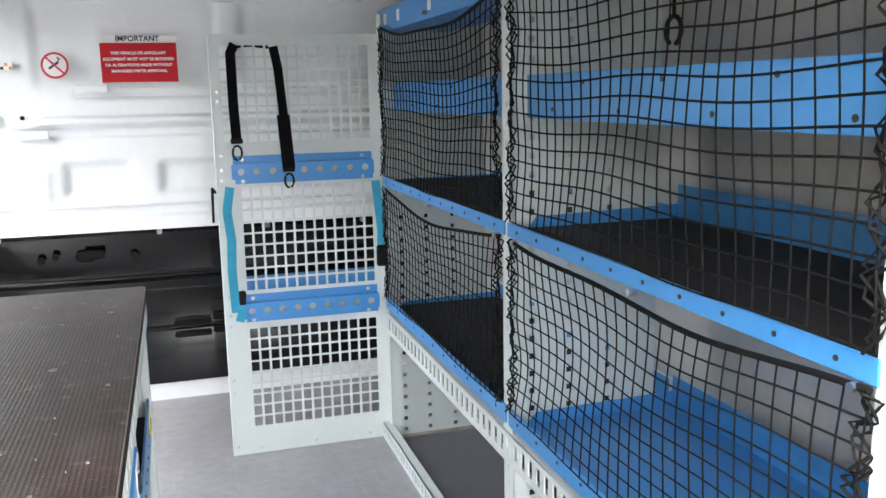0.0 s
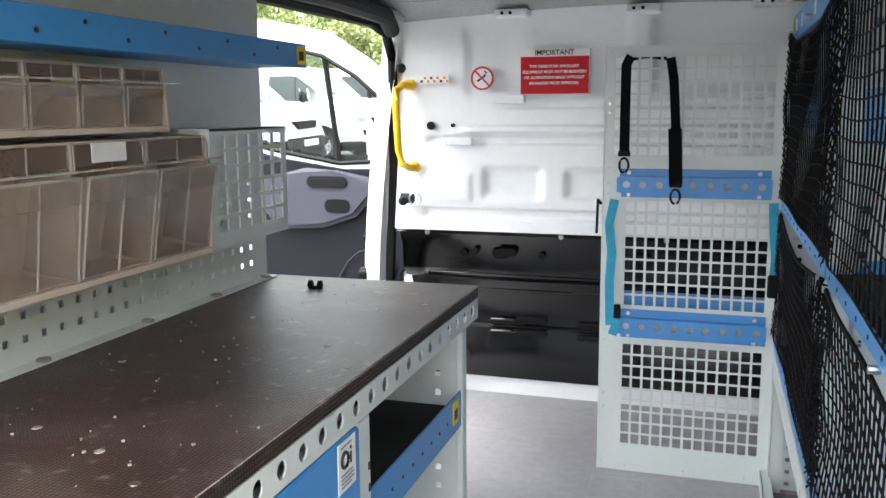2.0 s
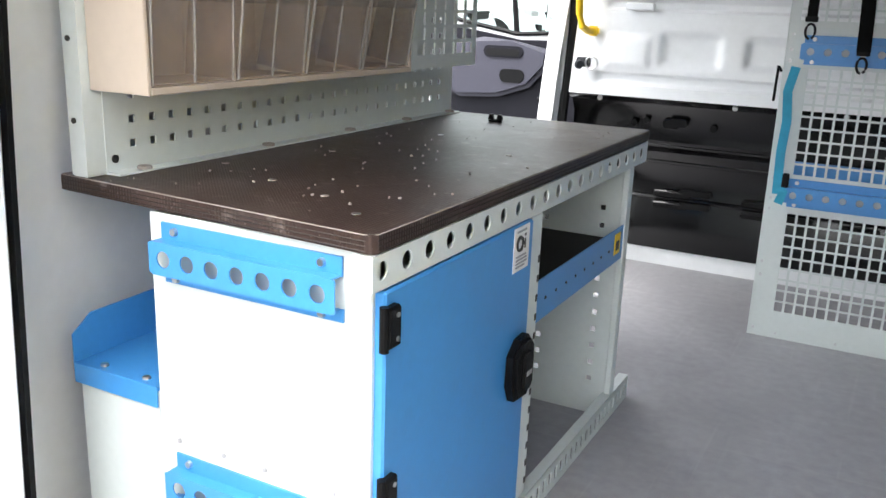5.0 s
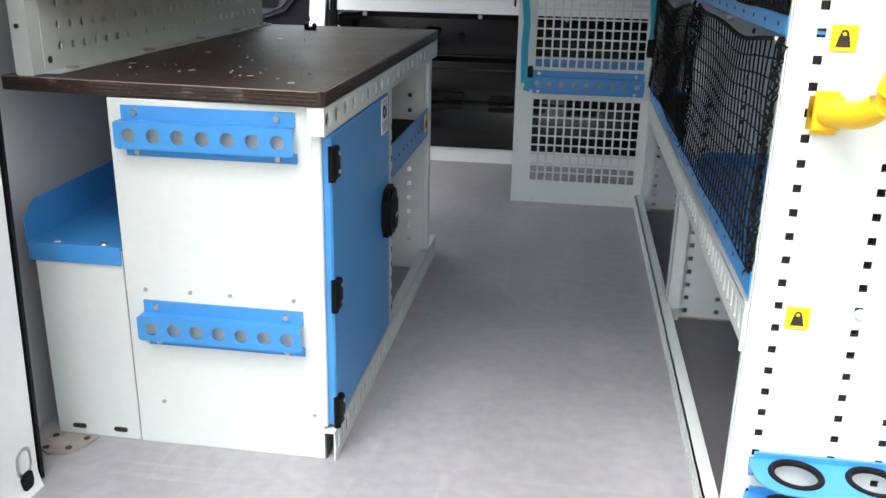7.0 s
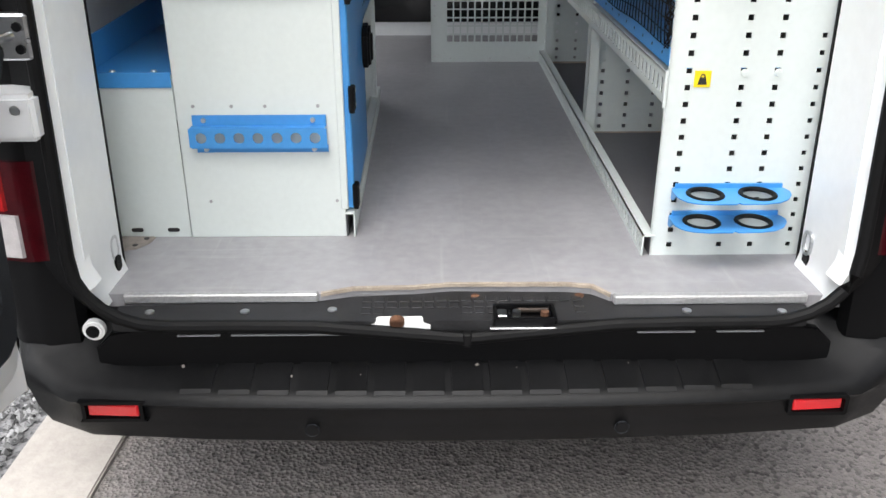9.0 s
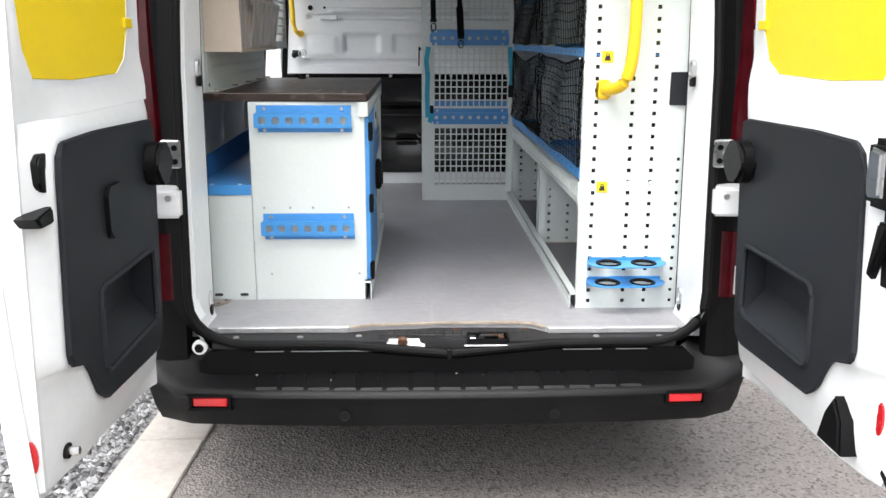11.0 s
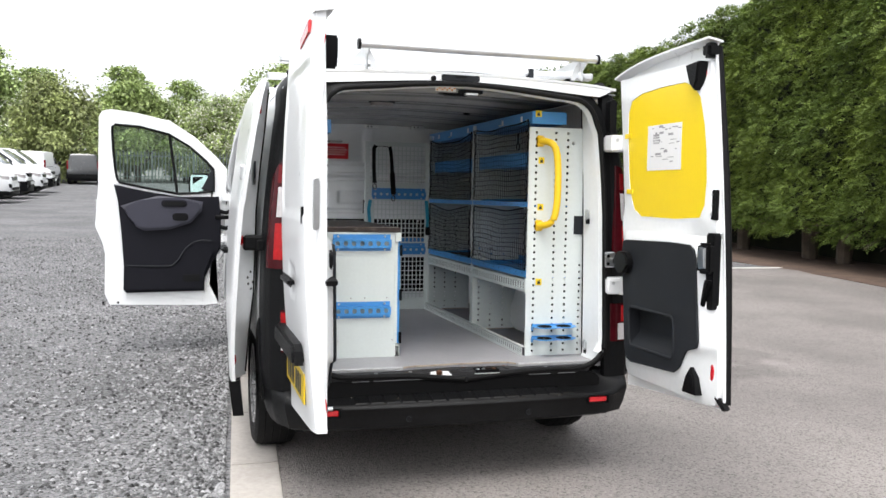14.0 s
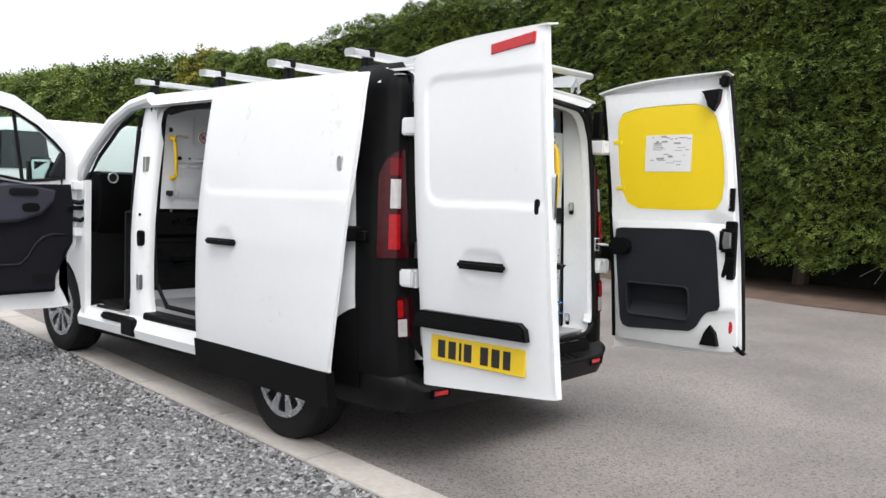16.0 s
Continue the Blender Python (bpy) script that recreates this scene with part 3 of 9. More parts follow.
for x, y, m in ((-0.60, -0.02, STEEL), (-0.42, -0.02, STEEL), (-0.255, -0.015, STEEL), (0.02, 0.035, RUST), (0.225, 0.035, RUST), (0.42, -0.03, STEEL), (0.60, -0.035, STEEL)):
    part("sill_screw", cyl(bmesh.new(), (x, y, 0.561), 0.009, 0.004, n=12, bev=0.001), m, sill)
part("latch_recess", prism(bmesh.new(), [(-0.182, 0.535), (-0.182, 0.552), (-0.172, 0.556), (-0.166, 0.5655), (-0.084, 0.5655), (-0.080, 0.556), (-0.068, 0.552), (-0.068, 0.535)], "y", -0.066, -0.050, 0.002), WHITE, van, "white-painted latch recess")
part("latch_bolt", cyl(bmesh.new(), (-0.130, -0.066, 0.562), 0.014, 0.014, (0, 1, 0.5), n=14, bev=0.002), RUST, van)
striker = part("door_striker", ring(bmesh.new(), rounded(0.050, -0.070, 0.168, -0.010, 0.007), rounded(0.056, -0.064, 0.162, -0.016, 0.004), "z", 0.548, 0.568), BLACK, van, "greasy latch striker in the sill")
# Flat black slab for the pit's shaded depth; the sill is not cut.
part("striker_pit_shade", B((0.056, -0.064, 0.545), (0.162, -0.016, 0.5612)), BLACKIN, striker)
part("striker_plate", B((0.042, -0.078, 0.549), (0.185, -0.068, 0.553), 0.001), STEEL, striker, "worn bright striker plate")
part("striker_block", B((0.058, -0.055, 0.561), (0.076, -0.028, 0.567), 0.002), STEEL, striker)
part("striker_bar", cyl(bmesh.new(), (0.125, -0.034, 0.567), 0.005, 0.06, (1, 0, 0), 10), OILY, striker)
part("striker_post", cyl(bmesh.new(), (0.094, -0.044, 0.564), 0.008, 0.014), STEEL, striker)
part("striker_post", cyl(bmesh.new(), (0.147, -0.044, 0.564), 0.008, 0.012), RUST, striker)


def rake(z):
    return -0.062 + 0.085 * (z - 0.5) / 1.4


def loop_pts(off=0.0):
    """The rear opening's outline (x, z), grown outwards by off."""
    pts = []
    for k in range(9):
        t = k / 8
        pts.append((-0.56 + 1.12 * t, 0.520 - 0.020 * math.exp(-((t - 0.5) / 0.16) ** 2) - off))
    pts += [(0.56 + (0.145 + off) * math.sin(radians(a)), 0.52 + 0.145 - (0.145 + off) * math.cos(radians(a))) for a in range(15, 90, 15)]
    pts += [(0.705 + off - 0.035 * max(0, (z - 1.3) / 0.5) ** 1.5, z) for z in (0.68, 0.9, 1.1, 1.3, 1.45, 1.6, 1.70)]
    pts += [(0.545 + (0.115 + off) * math.cos(radians(a)), 1.735 + (0.115 + off) * math.sin(radians(a))) for a in range(10, 90, 16)]
    for k in range(9):
        t = k / 8
        pts.append((0.53 - 1.06 * t, 1.852 + off + 0.040 * math.sin(math.pi * t) ** 1.3))
    pts += [(-x, z) for x, z in reversed(pts[9:26])]
    return pts


def sealift(x, z):
    """The sill's seal rides higher than the frame, dipping at the middle."""
    return z + (0.049 - 0.0095 * math.exp(-((x / 0.18) ** 2))) * max(0.0, min(1.0, 1 - (z - 0.508) / 0.25))


def loop_skin(offs, name, material, label=""):
    """Skins laid along the opening's outline: offs are (grow, dy) pairs."""
    bm = bmesh.new()
    rows = [[bm.verts.new((x, rake(z) + dy, sealift(x, z) - 0.012 + (o - 0.022) * 0.75 * max(0, min(1, (0.70 - z) / 0.1)) if name == "door_gutter" and z < 0.76 else sealift(x, z) if name == "rear_door_frame" else z)) for x, z in loop_pts(o)] for o, dy in offs]
    n = len(rows[0])
    for a, b in zip(rows, rows[1:]):
        for i in range(n):
            if name != "rear_door_frame" or max(abs(a[i].co.x), abs(a[(i + 1) % n].co.x)) > 0.698 or a[i].co.z > 1.0:
                bm.faces.new((a[i], a[(i + 1) % n], b[(i + 1) % n], b[i]))
    return part(name, bm, material, van, label, smooth=True)


loop_skin(((0.030, 0.012), (0.008, 0.004), (0.0, 0.02), (-0.002, 0.05), (0.010, 0.06)), "rear_door_frame", PAINT_IN, "white painted rear door frame")
loop_skin(((0.022, 0.006), (0.045, 0.018), (0.075, 0.028)), "door_gutter", BLACK, "black gutter round the rear opening")
bm = bmesh.new()
tube(bm, [(x, rake(z) - 0.008, sealift(x, z)) for x, z in loop_pts(0.012)], 0.0125, 10, closed=True)
part("door_seal", bm, RUBBER, van, "black rubber door seal", smooth=True)
part("seal_joint", B((-0.008, -0.084, 0.514), (0.008, -0.064, 0.543), 0.003), RUBBER, van)
for x0, x1 in ((-0.54, -0.46), (-0.44, -0.20), (0.32, 0.43), (0.47, 0.56)):
    part("sill_edge", B((x0, -0.067, 0.5335), (x1, -0.060, 0.5360), 0.001), GREYINK, van, "thin grey line of bodywork below the seal")

# --- roof, header and side skins ---
bm = bmesh.new()
shell(bm, 14, 16, lambda u, v: Vector(((v - 0.5) * 2 * 0.79, 0.035 + u * 2.42, 1.925 + 0.035 * (1 - (2 * v - 1) ** 2) ** 0.7 + 0.012 * math.sin(math.pi * u))), (0, 0, -0.012))
part("roof_skin", bm, PAINT, van, "white painted roof", smooth=True)
bm = bmesh.new()
shell(bm, 4, 24, lambda u, v: Vector(((v - 0.5) * 2 * (0.70 + 0.09 * u), 0.030 + 0.016 * u ** 2, (1.880 + 0.038 * math.sin(math.pi * v) ** 1.3) * (1 - u) + u * (1.925 + 0.035 * (1 - (2 * v - 1) ** 2) ** 0.7))), (0, 0.01, 0))
part("roof_header", bm, PAINT, van, "white header above the rear opening", smooth=True)
part("washer_nozzle", cyl(bmesh.new(), (-0.155, 0.026, 1.925), 0.012, 0.02, (0, 1, 0), 14, bev=0.003), BLACK, van)
recess = part("lamp_recess", prism(bmesh.new(), rounded(-0.115, 1.918, 0.07, 1.946, 0.008), "y", 0.022, 0.034, 0.002), TRIM, van, "grey lamp recess in the header")
part("recess_slot", B((-0.05, 0.019, 1.934), (0.005, 0.023, 1.945), 0.001), BLACK, recess)
part("warning_label", B((-0.135, 0.060, 1.872), (-0.035, 0.064, 1.892)), WHITE, van, "orange and white warning label")
for i in range(8):
    part("label_bar", B((-0.130 + i * 0.012, 0.057, 1.875 + (i % 2) * 0.008), (-0.122 + i * 0.012, 0.0595, 1.882 + (i % 2) * 0.008)), ORANGEINK, van)
lock = part("roof_latch", B((-0.015, 0.058, 1.868), (0.10, 0.095, 1.884), 0.003), BLACK, van, "black roof latch")
part("latch_tongue", B((0.012, 0.053, 1.858), (0.075, 0.09, 1.870), 0.002), STEEL, lock)
part("latch_cover", prism(bmesh.new(), [(-0.11, 1.868), (0.06, 1.868), (0.03, 1.856), (-0.07, 1.856)], "y", 0.075, 0.12, 0.003), BLACK, van)




def rear_end(z):
    return float(np.interp(z, (0.5, 0.8, 1.19, 1.59, 1.78, 1.96), (0.180, 0.188, 0.207, 0.263, 0.310, 0.365))) - 0.003


for s, y1, z0, lab in ((-1, 1.42, 0.665, "white rear quarter panel"), (1, 2.36, 0.42, "white side panel")):
    bm = bmesh.new()
    shell(bm, 8, 24, lambda u, v: Vector((s * hw(z0 + (1.93 - z0) * v), rear_end(z0 + (1.93 - z0) * v) * (1 - u) + y1 * u, z0 + (1.93 - z0) * v)), (-s * 0.02, 0, 0))
    part("rear_side_panel", bm, PAINT, van, lab, smooth=True)
    # black cheek where the bumper runs up to the side panel
    bm = bmesh.new()
    shell(bm, 10, 10, lambda u, v: Vector((s * (hw(0.42 + (0.385 - 0.10 * u ** 1.5) * v) + 0.004), 0.170 + 0.20 * u, 0.42 + (0.385 - 0.10 * u ** 1.5) * v)), (-s * 0.012, 0, 0))
    part("bumper_cheek", bm, BLACK, van, "black plastic bumper cheek", smooth=True)
for s in (-1, 1):
    bm = bmesh.new()
    shell(bm, 4, 4, lambda u, v: Vector((s * (0.835 - 0.05 * v), 0.16 + u * (2.26 if s < 0 else 2.85), 1.86 + 0.075 * v)), (-s * 0.03, 0, -0.01))
    part("roof_rail", bm, PAINT, van, "white roof side rail", smooth=True)

# --- rear corners: black trim, lamps, hinges ---
CORNER = [(0.700, 0.012), (0.735, -0.010), (0.79, -0.022), (0.845, -0.006), (0.885, 0.045), (0.908, 0.13), (0.918, 0.26)]


def corner_at(t):
    k = min(int(t * 6), 5)
    (x0, y0), (x1, y1) = CORNER[k], CORNER[k + 1]
    f = t * 6 - k
    return x0 + (x1 - x0) * f, y0 + (y1 - y0) * f


def corner_pt(s, t, z, out=0.0):
    x, y = corner_at(t)
    dome = max(0.0, (z - 1.80) / 0.165)
    out -= 0.055 * dome ** 3
    wd = max(hw(z), 0.848 - max(0.0, (z - 1.84) / 0.11) ** 2 * 0.03)
    a, b = corner_at(max(t - 0.05, 0)), corner_at(min(t + 0.05, 1))
    nx, ny = (b[1] - a[1]), -(b[0] - a[0])
    ln = math.hypot(nx, ny)
    f = max(0.0, (y + 0.022) / 0.282) if t > 0.34 else 0.0
    base = y + rake(z) + 0.045
    base += f * (rear_end(z) + 0.003 - (0.305 + rake(z)))
    return Vector((s * (0.70 + (x - 0.70) / 0.218 * (wd - 0.699) + (nx / ln) * out), base + ny / ln * out, z))


for s in (-1, 1):
    bm = bmesh.new()
    shell(bm, 24, 52, lambda u, v: corner_pt(s, 0.17 + 0.83 * u, 0.50 + 1.462 * v), lambda u, v: Vector((-s * 0.012, 0.02 * (1 - u), 0)))
    trim = part("corner_trim", bm, BLACK, van, "black plastic rear corner trim", smooth=True)
    lamp_defs = (("tail_lamp", 1.045, 1.546, 0.325, 0.74, LAMPDK, "dark red tail lamp cluster"), ("reverse_lamp", 0.675, 0.862, 0.24, 0.49, LAMPDK, "small red and clear lower lamp"))
    for nm, z0, z1, t0, t1, m, lab in lamp_defs:
        bm = bmesh.new()
        shell(bm, 10, 14, lambda u, v: corner_pt(s, (t0 + (t1 - t0) * u) + (0.10 * (v - 0.35) * (1 - u) if nm == "tail_lamp" else 0), z0 + (z1 - z0) * v - ((0.03 * u + 0.09 * u ** 4) * v ** 3 if nm == "tail_lamp" else 0), 0.008), lambda u, v: Vector((-s * 0.02, 0.02, 0)))
        lamp = part(nm, bm, m, van, lab, smooth=True)
        lens = ((0.45, 0.595, 1.085, 1.246, LAMPRED, "red_lens"), (0.45, 0.58, 1.274, 1.408, LAMPWH, "clear_lens"), (0.45, 0.60, 1.425, 1.505, LAMPMID, "upper_lens")) if nm == "tail_lamp" else ((0.41, 0.485, 0.772, 0.852, LAMPRED, "red_lens"), (0.36, 0.485, 0.684, 0.764, LAMPWH, "clear_lens"))
        for a0, a1, b0, b1, lm, ln in lens:
            bm = bmesh.new()
            shell(bm, 8, 8, lambda u, v: corner_pt(s, a0 + (a1 - a0) * u, b0 + (b1 - b0) * v, 0.013), lambda u, v: Vector((-s * 0.01, 0.01, 0)))
            part(ln, bm, lm, lamp, smooth=True)
    for z in (0.86, 0.72):
        screw(trim, corner_pt(s, 0.13, z, 0.002), (0, -1, 0), 0.007, 0.004)
    for z in (1.65, 0.955):
        hb = part("door_hinge", B((s * 0.715, -0.080, z - 0.04), (s * 0.832, 0.015, z + 0.04), 0.008, 2), PAINT, van, "white painted door hinge", smooth=True)
        part("hinge_knuckle", cyl(bmesh.new(), (s * 0.795, -0.075, z), 0.012, 0.085, n=12), PAINT, hb)
        part("hinge_bolt", cyl(bmesh.new(), (s * 0.745, -0.078, z + 0.015), 0.009, 0.006, (0, 1, 0), 8), STEEL, hb)
    chk = part("door_check", B((s * 0.712, -0.052, 1.045), (s * 0.765, -0.025, 1.12), 0.004), STEEL, van, "galvanised door check bracket")
    part("check_arm", tube(bmesh.new(), [(s * 0.74, -0.05, 1.085), (s * 0.76, -0.10, 1.082), (s * 0.755, -0.15, 1.08)], 0.007, 8), STEEL, chk)
    for dz in (0.018, -0.018):
        part("check_bolt", cyl(bmesh.new(), (s * 0.727, -0.054, 1.082 + dz), 0.008, 0.006, (0, 1, 0), 8), BLACK, chk)
    part("rubber_buffer", prism(bmesh.new(), rounded(s * 0.72, 1.70, s * 0.755, 1.86, 0.01), "y", -0.045, 0.0, 0.004), BLACK, van)
    for z, dx in ((0.636, 0.698), (1.30, 0.690)):
        dr = part("tie_down_ring", ring(bmesh.new(), rounded(0.093, z - 0.026, 0.131, z + 0.026, 0.018), rounded(0.099, z - 0.020, 0.125, z + 0.020, 0.013), "x", s * dx - 0.006, s * dx + 0.002), STEEL, van, "steel tie-down ring")
        part("ring_plate", prism(bmesh.new(), rounded(0.098, z - 0.048, 0.124, z - 0.018, 0.008), "x", s * dx - 0.004, s * dx + 0.006), BLACK, dr)
part("rubber_bung", cyl(bmesh.new(), (-0.692, -0.060, 0.548), 0.0205, 0.02, (0, 1, 0), 20, bev=0.004), WHITE, van, "white-rimmed rubber bung")
part("bung_centre", cyl(bmesh.new(), (-0.692, -0.069, 0.548), 0.0125, 0.012, (0, 1, 0), 16, bev=0.003), BLACK, van)

# --- bumper ---
BPLAN = [(-0.905, 0.48), (-0.91, 0.30), (-0.905, 0.14), (-0.885, 0.03), (-0.84, -0.07), (-0.74, -0.118), (-0.50, -0.137), (-0.25, -0.146), (0, -0.149), (0.25, -0.146), (0.50, -0.137), (0.74, -0.118), (0.84, -0.07), (0.885, 0.03), (0.905, 0.14), (0.91, 0.30), (0.905, 0.48)]


def bumper_section(x, y):
    e = max(0.0, (abs(x) - 0.72) / 0.19)
    up = 0.10 * min(1, e) ** 1.5 + (0.10 * min(1, max(0, (y - 0.05) / 0.3)))
    cx, cy = x * (0.82 + 0.13 * max(0.0, min(1.0, (y + 0.02) / 0.08))), max(y, -0.06) + (0.07 if y < 0 else 0.03 * (1 - e))
    return [Vector((cx, cy, 0.476 + up)), Vector((x * 0.973, y + 0.024, 0.447 + up)), Vector((x * 0.98, y + 0.014, 0.443 + up)), Vector((x * 0.996, y + 0.002, 0.434 + up * 0.8)), Vector((x, y - 0.001, 0.426 + up * 0.5)), Vector((x * 0.994, y + 0.007, 0.416)), Vector((x * 0.985, y + 0.010, 0.38)), Vector((x * 0.97, y + 0.024, 0.335)), Vector((x * 0.93, y + 0.08, 0.312)), Vector((x * 0.86, y + 0.16, 0.315))]


bm = bmesh.new()
dense = []
for (x0, y0), (x1, y1) in zip(BPLAN, BPLAN[1:]):
    dense += [(x0 + (x1 - x0) * k / 4, y0 + (y1 - y0) * k / 4) for k in range(4)]
dense.append(BPLAN[-1])
rows = [[bm.verts.new(p) for p in bumper_section(x, y)] for x, y in dense]
for a, b in zip(rows, rows[1:]):
    for i in range(len(a) - 1):
        bm.faces.new((a[i], b[i], b[i + 1], a[i + 1]))
bumper = part("rear_bumper", bm, BUMPER, van, "black textured plastic rear bumper step", smooth=True)
for i in range(15):
    x = -0.504 + i * 0.072
    yb = -0.149 + 0.045 * (x / 0.9) ** 2

    def ledge(y, o):
        return 0.447 + (y - yb - 0.024) / (-0.014 - yb) * 0.029 + o

    part("step_rib", prism(bmesh.new(), [(-0.018, ledge(-0.018, -0.004)), (-0.020, ledge(-0.020, 0.0036)), (yb + 0.021, ledge(yb + 0.021, 0.0040)), (yb + 0.015, ledge(yb + 0.015, -0.001)), (yb + 0.015, ledge(yb + 0.015, -0.006))], "x", x - 0.029, x + 0.029, 0.0012), BUMPER, bumper)
for x, y, r in ((-0.54, -0.055, 0.003), (-0.33, -0.085, 0.0018), (0.02, -0.062, 0.0045), (0.095, -0.07, 0.0016), (0.31, -0.06, 0.0016), (-0.20, -0.085, 0.0014)):
    yb = -0.149 + 0.045 * (x / 0.9) ** 2
    z = ledge(y, 0.0040)
    part("paint_chip", prism(bmesh.new(), [(x - r, y), (x - 0.2 * r, y - 0.8 * r), (x + r, y - 0.2 * r), (x + 0.4 * r, y + r)], "z", z - 0.004, z + 0.0005), SPECK, bumper)
for s in (-1, 1):
    part("bumper_reflector", B((s * 0.609, -0.128, 0.398), (s * 0.706, -0.108, 0.426), 0.004, turn=Matrix.Translation((s * 0.65, -0.118, 0)) @ Matrix.Rotation(radians(s * 3.5), 4, "Z") @ Matrix.Translation((-s * 0.65, 0.118, 0))), REFLECT, bumper, "red bumper reflector")
    part("reflector_surround", ring(bmesh.new(), rounded(s * 0.601, 0.390, s * 0.714, 0.434, 0.006), rounded(s * 0.608, 0.397, s * 0.707, 0.427, 0.004), "y", -0.131, -0.115), BLACK, bumper)
    part("parking_sensor", cyl(bmesh.new(), (s * 0.29, -0.136, 0.372), 0.013, 0.006, (0, 1, 0), 18, bev=0.002), BUMPER, bumper)
    part("sensor_ring", tube(bmesh.new(), arc((s * 0.29, -0.1385, 0.372), 0.0135, 0, 345, 22, (1, 0, 0), (0, 0, 1)), 0.0011, 5, closed=True), TRIM, bumper)
part("underbody", B((-0.78, 0.02, 0.30), (0.78, 3.3, 0.50)), RUBBER, van)

# --- bulkhead: white above, black below ---
PROF = [(2.655, 0.575), (2.645, 0.628), (2.60, 0.64), (2.585, 0.80), (2.60, 0.83), (2.59, 0.95), (2.56, 1.00), (2.50, 1.02), (2.475, 1.05), (2.47, 1.13), (2.44, 1.175), (2.36, 1.195), (2.345, 1.207)]


def bulk(y, z, x):
    return y - 0.012 * math.cos(x * 1.4)


bm = bmesh.new()
grid = [[bm.verts.new((-0.79 + 1.58 * i / 24, bulk(y, z, -0.79 + 1.58 * i / 24), z)) for y, z in PROF[2:]] for i in range(25)]
for a, b in zip(grid, grid[1:]):
    for j in range(len(a) - 1):
        bm.faces.new((a[j], b[j], b[j + 1], a[j + 1]))
lowbh = part("bulkhead_lower", bm, BLACKIN, van, "black painted lower bulkhead with pressed ribs", smooth=True)
part("bulkhead_foot", prism(bmesh.new(), [(2.60, 0.640), (2.648, 0.635), (2.66, 0.57), (2.61, 0.575)], "x", -0.79, 0.79), PAINT_IN, van, "white foot strip of the bulkhead")
for x in (-0.60, -0.42, -0.25, -0.08, 0.12, 0.30):
    part("foot_screw", cyl(bmesh.new(), (x, 2.617, 0.610), 0.008, 0.008, (0, 1, 0), 10), BLACK, lowbh)
for x, z in ((-0.36, 0.86), (-0.36, 0.815), (-0.02, 0.86), (-0.02, 0.815), (0.25, 0.85)):
    part("pressed_louvre", prism(bmesh.new(), rounded(x - 0.055, z - 0.010, x + 0.055, z + 0.010, 0.008), "y", 2.565, 2.60, 0.003), RUBBER, lowbh)
part("bulkhead_slot", prism(bmesh.new(), rounded(-0.445, 1.105, -0.385, 1.130, 0.01), "y", 2.44, 2.47), RUBBER, lowbh)
part("bulkhead_slot", cyl(bmesh.new(), (-0.525, 2.455, 1.117), 0.010, 0.02, (0, 1, 0), 12), RUBBER, lowbh)
for x in (-0.66, -0.22, 0.1, 0.4):
    part("edge_screw", cyl(bmesh.new(), (x, 2.343, 1.192), 0.008, 0.008, (0, 1, 0.6), 10), STEEL, lowbh)
for zz, yy in ((1.035, 2.487), (0.965, 2.578), (0.83, 2.592)):
    part("pressed_rib", tube(bmesh.new(), [(-0.70, yy, zz), (-0.2, yy - 0.004, zz), (0.4, yy, zz), (0.7, yy, zz)], 0.010, 8), BLACKIN, lowbh, smooth=True)


for x0, x1, z0 in ((-0.505, -0.380, 0.848), (-0.505, -0.380, 0.806), (-0.20, -0.08, 0.848), (-0.20, -0.08, 0.806), (0.12, 0.24, 0.848), (0.12, 0.24, 0.806)):
    lv = part("louvre_slot", prism(bmesh.new(), rounded(x0, z0 - 0.009, x1, z0 + 0.009, 0.008), "y", 2.572, 2.580, 0.001), RUBBER, lowbh)
    part("louvre_lip", tube(bmesh.new(), [(x0 + 0.004, 2.571, z0 + 0.009), ((x0 + x1) / 2, 2.566, z0 + 0.012), (x1 - 0.004, 2.571, z0 + 0.009)], 0.005, 6), BLACKIN, lv, smooth=True)
for x in (-0.44, 0.02, 0.40):
    part("oval_hole", prism(bmesh.new(), rounded(x - 0.026, 1.097, x + 0.026, 1.124, 0.0134), "y", 2.452, 2.462, 0.001), RUBBER, lowbh)
    part("oval_rim", tube(bmesh.new(), [(y_, 2.455, z_) for y_, z_ in rounded(x - 0.028, 1.095, x + 0.028, 1.126, 0.0150)], 0.003, 5, closed=True), BLACKIN, lowbh, smooth=True)
for x in (-0.567, -0.30, 0.2):
    part("blanking_bung", cyl(bmesh.new(), (x, 2.454, 1.107), 0.012, 0.008, (0, 1, 0), 14, bev=0.002), RUBBER, lowbh)
for z0, y0 in ((0.90, 2.582), (0.72, 2.578)):
    for x in (-0.60, -0.05, 0.35):
        part("pressed_dimple", cyl(bmesh.new(), (x, y0, z0), 0.024, 0.008, (0, 1, 0), 18, bev=0.003), BLACKIN, lowbh, smooth=True)


